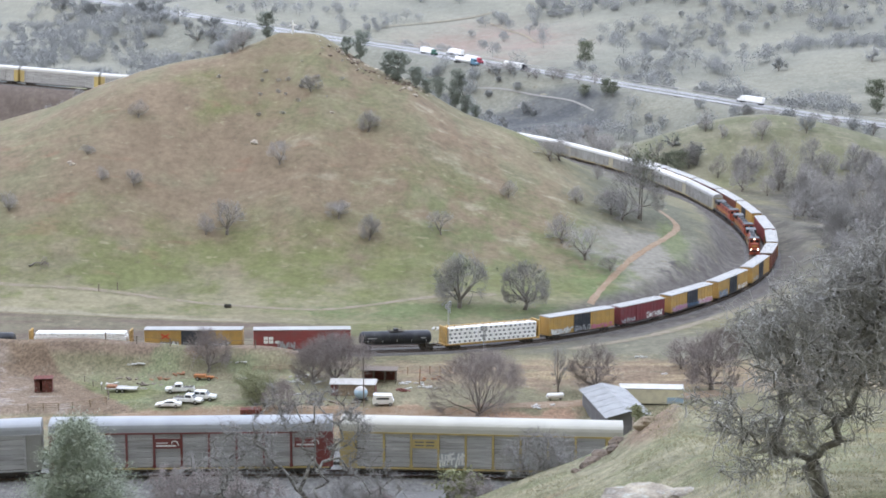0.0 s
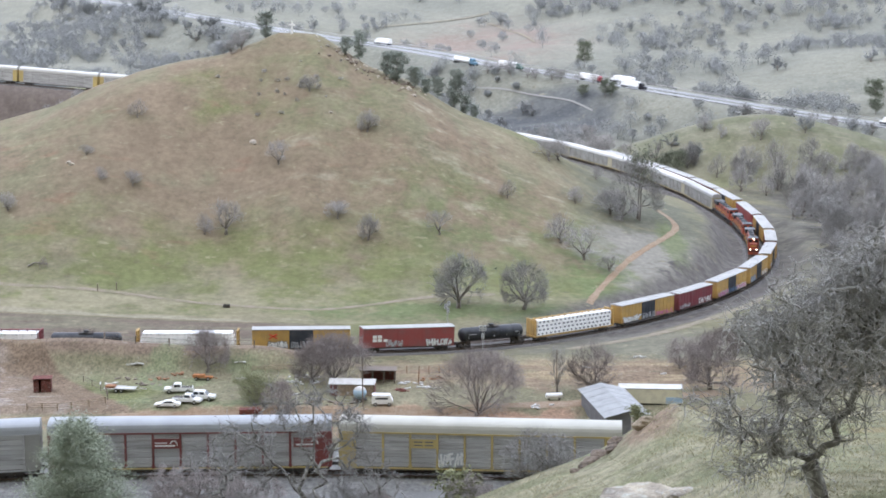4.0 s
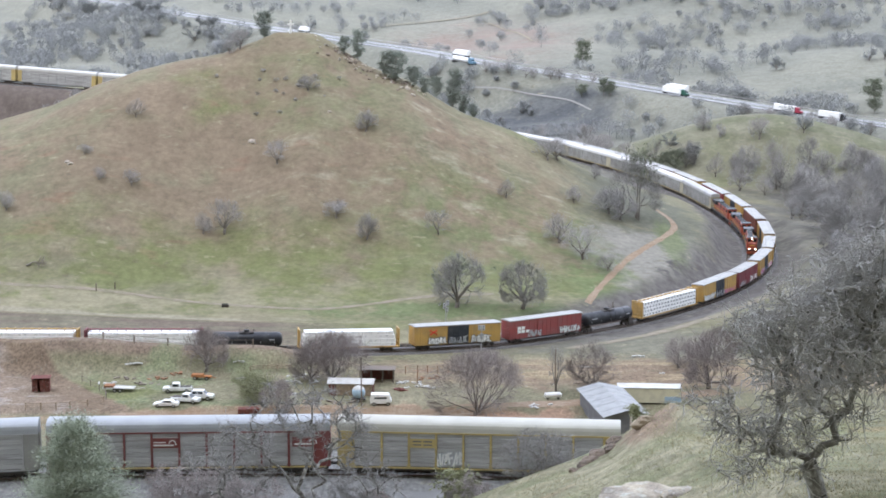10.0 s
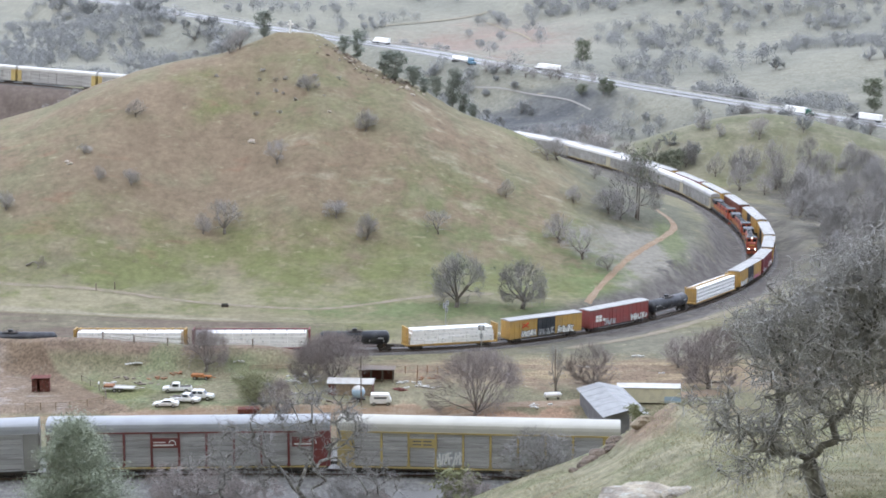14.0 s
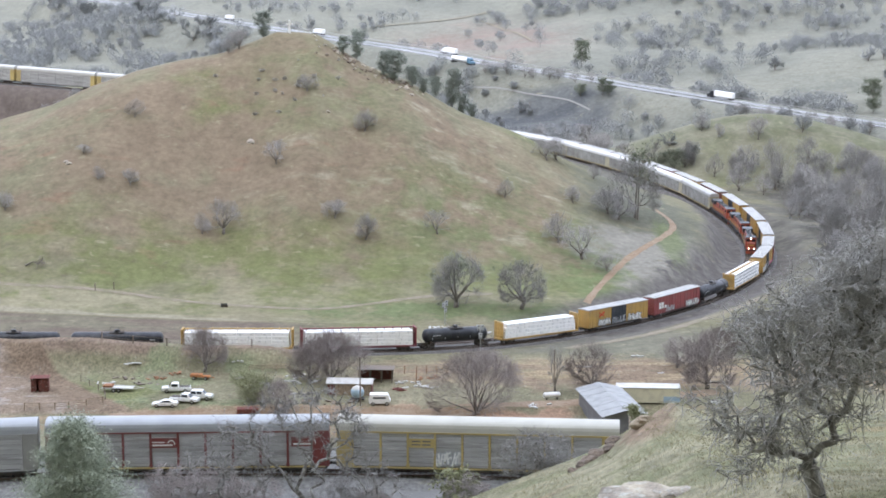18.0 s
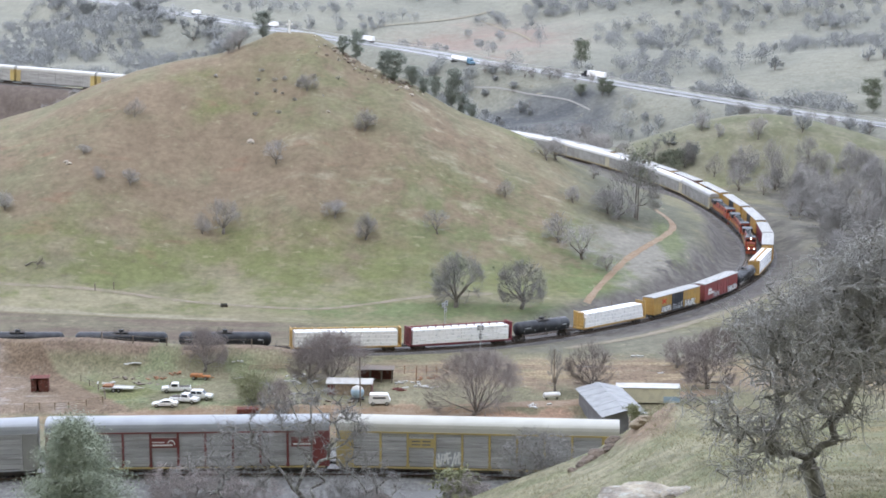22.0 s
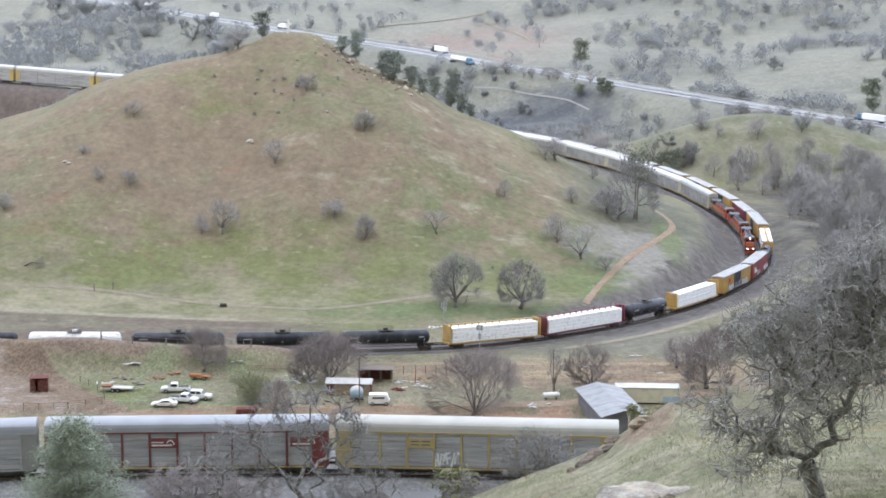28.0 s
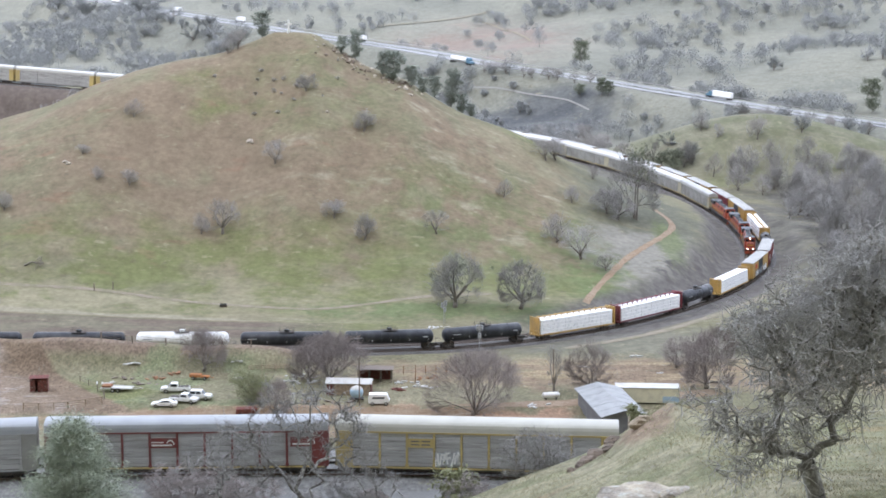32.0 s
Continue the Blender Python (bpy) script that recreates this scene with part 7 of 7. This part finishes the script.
def house():
    h = thing("farmhouse", "grey house with a large weathered tin gable roof", "house", pose(30.2, 293.2, ground_z(30.2, 293.2) - 0.1, 0, 0, -81.6))
    L, W, H, top = 19.4, 7.2, 3.85, 4.75
    for y in (-W / 2, W / 2):
        bm = B()
        box(bm, -L / 2, L / 2, y - 0.1, y + 0.1, 0, H)
        part("wall", bm, M["housewall"], h)
    for x in (-L / 2 + 0.1, L / 2 - 0.1):
        bm = B()
        vs = [bm.verts.new((x, y, z)) for y, z in ((-W / 2 + 0.1, 0), (W / 2 - 0.1, 0), (W / 2 - 0.1, H), (0, top - 0.12), (-W / 2 + 0.1, H))]
        bm.faces.new(vs)
        r = bmesh.ops.extrude_face_region(bm, geom=bm.faces[:])
        bmesh.ops.translate(bm, verts=[v for v in r["geom"] if isinstance(v, bmesh.types.BMVert)], vec=(0.15, 0, 0))
        bmesh.ops.recalc_face_normals(bm, faces=bm.faces)
        part("gable_wall", bm, M["housewall"], h)
    n = 12
    for s in (-1, 1):
        for i in range(n):
            x0, x1 = -L / 2 - 0.6 + i * (L + 1.2) / n, -L / 2 - 0.6 + (i + 1) * (L + 1.2) / n - 0.01
            bm = B()
            dz = 0.02 * (i % 2)
            e = W / 2 + 0.7
            zz = H - 0.7 * (top - H) / (W / 2)
            vs = [bm.verts.new(p) for p in ((x0, s * e, zz + dz), (x1, s * e, zz + dz), (x1, 0, top + dz), (x0, 0, top + dz))]
            bm.faces.new(vs)
            r = bmesh.ops.extrude_face_region(bm, geom=bm.faces[:])
            bmesh.ops.translate(bm, verts=[v for v in r["geom"] if isinstance(v, bmesh.types.BMVert)], vec=(0, 0, 0.07))
            bmesh.ops.recalc_face_normals(bm, faces=bm.faces)
            part("roof_sheet", bm, M["tin"], h)
    bm = B()
    box(bm, L / 2 - 0.02, L / 2 + 0.04, -0.6, 0.4, 0.05, 2.1)
    part("door", bm, M["plaster"], h)
    bm = B()
    box(bm, L / 2 - 0.02, L / 2 + 0.05, 1.4, 2.8, 1.0, 2.0)
    part("window", bm, M["glass"], h)


house()


def trailer_home():
    t = thing("trailer_home", "long cream trailer home with a pale flat roof", "mobile home", on_ground(38.0, 304.2, -4))
    L, W, H = 11.5, 3.4, 3.0
    for i in range(14):
        bm = B()
        x = -L / 2 + i * L / 14
        box(bm, x, x + L / 14 - 0.015, -W / 2, -W / 2 + 0.08, 0.35, H)
        part("siding_panel", bm, M["cream"], t)
    bm = B()
    box(bm, -L / 2, L / 2, -W / 2 + 0.09, W / 2, 0.3, H)
    part("shell", bm, M["cream"], t)
    bm = B()
    box(bm, -L / 2 - 0.12, L / 2 + 0.12, -W / 2 - 0.12, W / 2 + 0.12, H + 0.003, H + 0.18, 0.04)
    part("roof", bm, M["whitetin"], t)
    bm = B()
    box(bm, -L / 2 + 0.2, L / 2 - 0.2, -W / 2 + 0.2, W / 2 - 0.2, 0, 0.29)
    part("skirt", bm, M["under"], t)
    bm = B()
    box(bm, L / 2 - 3.0, L / 2 + 0.03, -W / 2 - 0.03, W / 2 + 0.03, 0.32, 1.55, 0.02)
    part("end_band", bm, M["bluebox"], t, "pale blue band round the end")


trailer_home()


def propane(x, y):
    t = thing("gas_tank", "white horizontal gas tank on short legs", "tank", on_ground(x, y, 10))
    bm = B()
    rod(bm, (-1.4, 0, 0.9), (1.4, 0, 0.9), 0.5, n=16)
    rod(bm, (1.4, 0, 0.9), (1.65, 0, 0.9), 0.5, 0.2, n=16)
    rod(bm, (-1.4, 0, 0.9), (-1.65, 0, 0.9), 0.5, 0.2, n=16)
    part("barrel", bm, M["carwhite"], t)
    for k in (-1, 1):
        bm = B()
        box(bm, k - 0.1, k + 0.1, -0.35, 0.35, 0, 0.5)
        part("leg", bm, M["under"], t)


propane(20.4, 306.4)


def stone_wall():
    t = thing("stained_wall", "stained white wall end beside the house", "wall", on_ground(33.2, 280.6, -20))
    bm = B()
    box(bm, -1.3, 1.3, -0.25, 0.25, -0.5, 4.6, 0.05)
    part("wall_block", bm, M["plaster"], t)
    bm = B()
    box(bm, -1.45, 1.45, -0.4, 0.4, 4.603, 4.75, 0.03)
    part("coping", bm, M["tin"], t)


stone_wall()


def implement():
    t = thing("farm_implement", "rusty orange farm implement under the bare tree", "machinery", on_ground(-46.9, 321.0, -8))
    bm = B()
    box(bm, -2.0, 0.3, -0.6, 0.6, 0.5, 1.1, 0.06)
    part("hopper", bm, M["rustorange"], t)
    bm = B()
    box(bm, 0.3, 1.9, -0.5, 0.5, 0.45, 0.8, 0.05)
    rod(bm, (1.9, 0, 0.6), (2.8, 0, 0.4), 0.06)
    part("frame", bm, M["rustorange"], t)
    for x in (-1.2, 1.1):
        for y in (-0.7, 0.7):
            wheel(t, x, y, 0.34, 0.18)


implement()
red = thing("red_wagon", "dark red farm wagon by the dirt lane", "wagon", on_ground(-35.2, 297.6, 5))
bm = B()
box(bm, -1.9, 1.9, -0.9, 0.9, 0.6, 1.5, 0.05)
part("bed", bm, M["barnred"], red)
for x in (-1.2, 1.2):
    for y in (-0.9, 0.9):
        wheel(red, x, y, 0.38, 0.18)


def debris(x, y, n, mat, seed, label, spread=1.6):
    r = random.Random(seed)
    t = thing("scrap_pile", label, "scrap", on_ground(x, y, 0))
    for i in range(n):
        bm = B()
        w, d, h = r.uniform(0.2, 0.8), r.uniform(0.08, 0.3), r.uniform(0.05, 0.3)
        box(bm, -w, w, -d, d, 0, h, 0.02)
        part("plank", bm, M[mat], t, at=pose(r.gauss(0, spread), r.gauss(0, spread * 0.5), 0.02, 0, r.uniform(-12, 12), r.uniform(0, 180)))


debris(-27.6, 323.5, 14, "whitetin", 1, "scattered white planks on the dirt")
debris(-27.0, 318.5, 9, "whitetin", 2, "scattered white planks on the dirt")
debris(-40.4, 328.0, 5, "whitetin", 3, "white scrap lying by the fence", 0.8)
debris(-62.5, 322.5, 7, "wood", 4, "dark scrap wood in the grass")
debris(-61.5, 327.5, 6, "whitetin", 5, "pale scrap metal in the grass", 0.9)
debris(-55.5, 321.5, 6, "rust", 6, "rusty scrap in the grass", 1.0)
debris(-6.2, 318.0, 10, "whitetin", 7, "white and dark scrap beside the pens", 1.4)
debris(-2.5, 321.5, 7, "rust", 8, "rusty scrap beside the pens", 1.4)
debris(-58.0, 318.0, 9, "wood", 21, "dark scrap wood in the rough grass", 1.8)
debris(-66.0, 318.5, 6, "whitetin", 22, "pale scrap tin lying in the grass", 1.2)
debris(-53.0, 324.5, 7, "rust", 23, "rusty scrap heap in the grass", 1.2)
debris(-40.0, 322.0, 5, "whitetin", 24, "white boards beside the bare tree", 0.9)
debris(-24.0, 303.5, 9, "tanwood", 25, "stacked tan boards beside the barn", 1.2)
debris(-19.5, 302.5, 8, "wood", 26, "grey timber lying beside the water tank", 1.2)
debris(-8.0, 312.5, 8, "barnred", 27, "dark red scrap beside the van", 1.0)
debris(-3.5, 314.5, 9, "whitetin", 28, "white boards stacked before the pens", 1.6)
debris(17.0, 301.0, 7, "whitetin", 29, "white scrap beside the pole", 1.4)
debris(-31.0, 309.0, 7, "whitetin", 30, "white planks lying along the dirt", 1.0)
debris(43.0, 326.0, 3, "whitetin", 9, "pale scrap on the bank", 0.6)
debris(28.0, 331.0, 4, "whitetin", 10, "pale scrap on the bank", 0.5)
debris(40.0, 340.0, 3, "whitetin", 11, "pale scrap on the bank", 0.6)
debris(-1.0, 366.5, 8, "whitetin", 12, "stacked pale timber beside the signal", 1.2)
debris(9.0, 364.5, 9, "whitetin", 13, "stacked pale timber beside the railway", 1.8)
debris(52.0, 303.0, 8, "whitetin", 14, "pale scrap beside the blue cabin", 1.5)


def fence(pts, step, label, rails=2, h=1.2, mat="wood", post=0.07):
    f = thing("fence", label, "fence")
    line = spline([(*p, 0.0) for p in pts], step)
    Q = [Vector((p[0], p[1], ground_z(p[0], p[1]))) for p in line]
    for q in Q:
        bm = B()
        box(bm, -post, post, -post, post, -0.3, h)
        part("post", bm, M[mat], f, at=Matrix.Translation(q))
    for a, b in zip(Q, Q[1:]):
        for k in range(rails):
            bm = B()
            z = h * (0.4 + 0.5 * k / max(1, rails - 1))
            rod(bm, a + Vector((0, 0, z)), b + Vector((0, 0, z)), 0.035 if mat == "wood" else 0.075 if mat == "tanwood" else 0.015, n=4)
            part("rail", bm, M[mat], f)
    return f


fence([(-76, 299.5), (-68, 300), (-62.5, 303.5)], 2.6, "grey wooden corral fence round bare earth", 3, 1.4, "tanwood", 0.08)
fence([(-62.5, 303.5), (-63.5, 310), (-70, 320)], 3.0, "grey wooden corral fence round bare earth", 2, 1.3)
fence([(-68, 331.5), (-55, 331), (-38, 331)], 4.5, "dark wooden posts along the railway bank", 2, 1.6, "wood", 0.12)
fence([(-38, 326), (-30, 326.5)], 2.5, "reddish plank fence by the bare tree", 3, 1.2, "tanwood")
fence([(-12, 324.5), (-5, 325), (3, 324.5)], 2.0, "rusty pipe pens beside the shed", 3, 1.7, "rust", 0.06)
fence([(-5, 325), (-5, 318)], 2.0, "rusty pipe pens beside the shed", 3, 1.7, "rust", 0.06)
for x, y in ((-81.1, 389.4), (-77.0, 390.9)):
    q = thing("fence_post", "old wooden fence post on the meadow", "post", on_ground(x, y), "posts on the meadow")
    bm = B()
    box(bm, -0.11, 0.11, -0.11, 0.11, -0.3, 1.7, 0.02)
    part("shaft", bm, M["wood"], q)
fence([(22, 372), (34, 381), (40, 392)], 6.0, "wire fence at the foot of the hill", 1, 1.4, "wood", 0.09)


def pole(x, y, h, label, arms=1, r=0.13, glow=False):
    p = thing("utility_pole", label, "pole", on_ground(x, y, 12))
    bm = B()
    rod(bm, (0, 0, -0.4), (0, 0, h), r, r * 0.7, 10)
    part("shaft", bm, M["wood"], p)
    for k in range(arms):
        bm = B()
        box(bm, -0.9, 0.9, -0.06, 0.06, h - 0.5 - 0.6 * k, h - 0.38 - 0.6 * k)
        part("crossarm", bm, M["wood"], p)
    for xx in (-0.7, 0.7) if arms else ():
        bm = B()
        rod(bm, (xx, 0, h - 0.38), (xx, 0, h - 0.2), 0.05, n=8)
        part("insulator", bm, M["grey"], p)
    return p


pole(-14.9, 300.2, 9.2, "tall thin grey wooden utility pole", 0, 0.14)
pole(21.0, 309.0, 9.0, "grey wooden pole beside the dirt lane", 0, 0.12)


def signal(x, y, h, label, heads):
    s = thing("rail_signal", label, "railway signal", on_ground(x, y, 0))
    bm = B()
    rod(bm, (0, 0, -0.3), (0, 0, h), 0.09, n=8)
    part("mast", bm, M["roof"], s)
    bm = B()
    for y0 in (-0.35, 0.35):
        rod(bm, (0.35, y0, 0), (0.35, y0, h * 0.8), 0.03, n=4)
    for k in range(7):
        rod(bm, (0.35, -0.35, 0.4 + k * h * 0.11), (0.35, 0.35, 0.4 + k * h * 0.11), 0.025, n=4)
    part("ladder", bm, M["roof"], s)
    for xx, z in heads:
        bm = B()
        box(bm, xx - 0.3, xx + 0.3, -0.12, 0.12, z - 0.55, z + 0.55, 0.05)
        hd = part("signal_head", bm, M["grey"], s)
        for dz in (-0.3, 0.3):
            bm = B()
            rod(bm, (xx, -0.14, z + dz), (xx, -0.121, z + dz), 0.13, n=10)
            part("lens", bm, M["under"], hd)


signal(0.6, 368.5, 5.4, "grey steel railway signal mast on the grass", ((-0.3, 4.4), (0.4, 5.0), (0.2, 3.5)))
signal(8.0, 347.2, 5.6, "grey steel railway signal mast before the train", ((-0.4, 5.0), (0.45, 5.0), (0.0, 3.2)))

# signal cabinet, trough and log on the meadow
t = thing("water_trough", "small black water trough on the meadow", "trough", on_ground(-50.0, 381.5, 4))
bm = B()
box(bm, -0.8, 0.8, -0.4, 0.4, 0.0, 0.75, 0.08)
part("basin", bm, M["under"], t)
bm = B()
box(bm, -0.66, 0.66, -0.3, 0.3, 0.752, 0.77)
part("water", bm, M["glass"], t)
LOG = tree_meshes(371, 5.0, M["twigred"], 3, 4, 0, trunk=0.05, spread=0.5, min_r=0.03)
make_tree(LOG, "fallen dead tree lying on the meadow", pose(-99.0, 398.5, ground_z(-99, 398.5) + 0.3, 0, 82, 12), "", "fallen_tree")

# the white cross on the hilltop
c = thing("hilltop_cross", "white wooden cross standing on the hilltop", "cross", pose(-44.3, 496.0, ground_z(-44.3, 496) - 0.1, 0, 0, 6))
bm = B()
box(bm, -0.27, 0.27, -0.2, 0.2, 0, 3.7, 0.02)
part("upright", bm, M["carwhite"], c)
bm = B()
box(bm, -0.95, 0.95, -0.21, 0.21, 2.35, 2.85, 0.02)
part("crossbar", bm, M["carwhite"], c)

# plates on the car-carriers: plain shapes only
bm = B()
box(bm, -6.85, -4.15, -1.585, -1.545, 3.05, 3.95)
pl = part("name_panel", bm, M["yellow2"], gt, "yellow panel with dark bars")
bm = B()
for x0 in (-6.45, -5.4):
    box(bm, x0, x0 + 0.85, -1.60, -1.587, 3.62, 3.74)
    box(bm, x0, x0 + 0.85, -1.60, -1.587, 3.28, 3.40)
part("dark_emblem", bm, M["mark"], pl)
scrawl(gt, random.Random(3), -4.0, -1.4, 1.2, 2.6, -1.6, [M["white"], M["grey"]], 7)
scrawl(gt, random.Random(4), 3.2, 4.4, 1.5, 2.6, -1.6, [M["grey"]], 4)
for x0, tag in ((-3.65, 0), (10.2, 1)):
    bm = B()
    box(bm, x0, x0 + 2.7, -1.585, -1.545, 3.0, 4.0)
    pl = part("name_panel", bm, M["rackred"], rr, "red panel with white bars")
    bm = B()
    box(bm, x0 + 0.2, x0 + 2.2, -1.60, -1.587, 3.2, 3.36)
    if not tag:
        box(bm, x0 + 0.2, x0 + 1.4, -1.60, -1.587, 3.52, 3.62)
    for k in range(7):
        a = math.pi * (0.1 + 0.8 * k / 6)
        b = math.pi * (0.1 + 0.8 * (k + 1) / 6)
        rod(bm, (x0 + 2.05 - 0.35 * math.cos(a), -1.593, 3.35 + 0.42 * math.sin(a)), (x0 + 2.05 - 0.35 * math.cos(b), -1.593, 3.35 + 0.42 * math.sin(b)), 0.06, n=4)
    part("white_emblem", bm, M["white"], pl)


# ---- highway traffic ----
road_len = [0.0]
for a, b in zip(ROAD, ROAD[1:]):
    road_len.append(road_len[-1] + math.hypot(b[0] - a[0], b[1] - a[1]))
RL = np.array(road_len)
RX, RY, RZ = (np.array([p[i] for p in ROAD]) for i in range(3))


def road_pose(u, lane, flip):
    """On the highway, u metres from its low end; lane: metres off the middle."""
    a = [float(np.interp(u - 5, RL, c)) for c in (RX, RY, RZ)]
    b = [float(np.interp(u + 5, RL, c)) for c in (RX, RY, RZ)]
    d = Vector((b[0] - a[0], b[1] - a[1], 0)).normalized()
    c = Vector([(a[i] + b[i]) / 2 for i in range(3)]) + Vector((-d[1], d[0], 0)) * lane
    pitch = math.degrees(math.atan2(b[2] - a[2], 10))
    return pose(c[0], c[1], c[2] + 0.14, 0, 0, math.degrees(math.atan2(d[1], d[0]))) @ pose(0, 0, 0, 0, -pitch, 0) @ pose(0, 0, 0, 0, 0, 180 if flip else 0)


def semi(label, cab, box_mat, tanker=False, k=0.82):
    t = thing("semi_truck", label, "truck", group="trucks on the highway")
    if tanker:
        bm = B()
        rod(bm, (-6.8, 0, 2.3), (4.6, 0, 2.3), 1.15, n=18)
        rod(bm, (4.6, 0, 2.3), (5.0, 0, 2.3), 1.15, 0.6, n=18)
        rod(bm, (-6.8, 0, 2.3), (-7.2, 0, 2.3), 1.15, 0.6, n=18)
        part("tank_trailer", bm, box_mat, t)
    else:
        bm = B()
        box(bm, -7.2, 5.2, -1.28, 1.28, 1.1, 4.05, 0.06)
        tr = part("trailer", bm, box_mat, t)
        bm = B()
        box(bm, -7.25, -7.205, -1.2, 1.2, 1.15, 4.0)
        part("rear_door", bm, box_mat, tr)
    bm = B()
    box(bm, -7.0, 8.2, -0.45, 0.45, 0.75, 1.08)
    part("chassis", bm, M["under"], t)
    profile_body("cab", [(5.6, 0.9), (9.6, 0.9), (9.65, 1.8), (8.2, 2.1), (7.8, 2.9), (7.3, 3.6), (5.7, 3.7)], 1.15, cab, t, 0.08)
    bm = B()
    box(bm, 7.8, 8.1, -1.0, 1.0, 2.2, 2.85)
    part("windscreen", bm, M["glass"], t)
    for x in (-6.4, -5.2, 5.9, 7.0, 9.0):
        for y in (-1.05, 1.05):
            bm = B()
            rod(bm, (x, y - 0.2, 0.5), (x, y + 0.2, 0.5), 0.5, n=12)
            part("wheel", bm, M["tyre"], t)
    for ch in t.children_recursive:
        ch.data.transform(Matrix.Scale(k, 4))
    return t


M["cabred"] = material("red_cab_paint", (0.30, 0.035, 0.06), 0.35)
M["cabgreen"] = material("dark_green_cab_paint", (0.03, 0.10, 0.07), 0.35)
M["cabblue"] = material("blue_cab_paint", (0.10, 0.19, 0.26), 0.35)
M["cabblack"] = material("black_cab_paint", (0.02, 0.02, 0.025), 0.35)
# (truck, place on the road at 0 s, pace along the road)
TRAFFIC = []
for lb, cb, u0, v in (("white-boxed truck with a black cab rolling downhill", "cabblack", 1204.0, -17.8), ("white-boxed truck with a dark red cab rolling downhill", "cabred", 1231.0, -18.3), ("white-boxed truck with a dark green cab rolling downhill", "cabgreen", 1272.0, -16.4)):
    TRAFFIC.append((semi(lb, M[cb], M["carwhite"]), u0, v))
for lb, cb, u0, v in (("white truck climbing the highway", "carwhite", 1074.0, 18.0), ("white truck with dark wheels climbing the highway", "carwhite", 926.0, 18.8), ("white-boxed truck with a black cab climbing the highway", "cabblack", 755.0, 18.5), ("white-boxed truck climbing the highway", "carwhite", 1262.0, 16.0), ("white truck with a blue cab climbing the highway", "cabblue", 474.0, 19.2)):
    TRAFFIC.append((semi(lb, M[cb], M["carwhite"]), u0, v))
parked = semi("white tanker truck with a blue cab stopped beside the highway", M["cabblue"], M["carwhite"], True, 1.0)
parked.matrix_basis = road_pose(1226.0, 15.0, True)


def motions():
    """The freight train rolls round the loop and the trucks along the highway, at an even pace."""
    for car, s0, half in MOVING:
        walk(car, [(t, on_track(loop_point, s0 + SPEED * t, half)) for t in [2.0 * k for k in range(17)]])
    for truck, u0, v in TRAFFIC:
        walk(truck, [(t, road_pose(u0 + v * t, 5.6 if v < 0 else -5.6, v < 0)) for t in [2.0 * k for k in range(17)]])


motions()
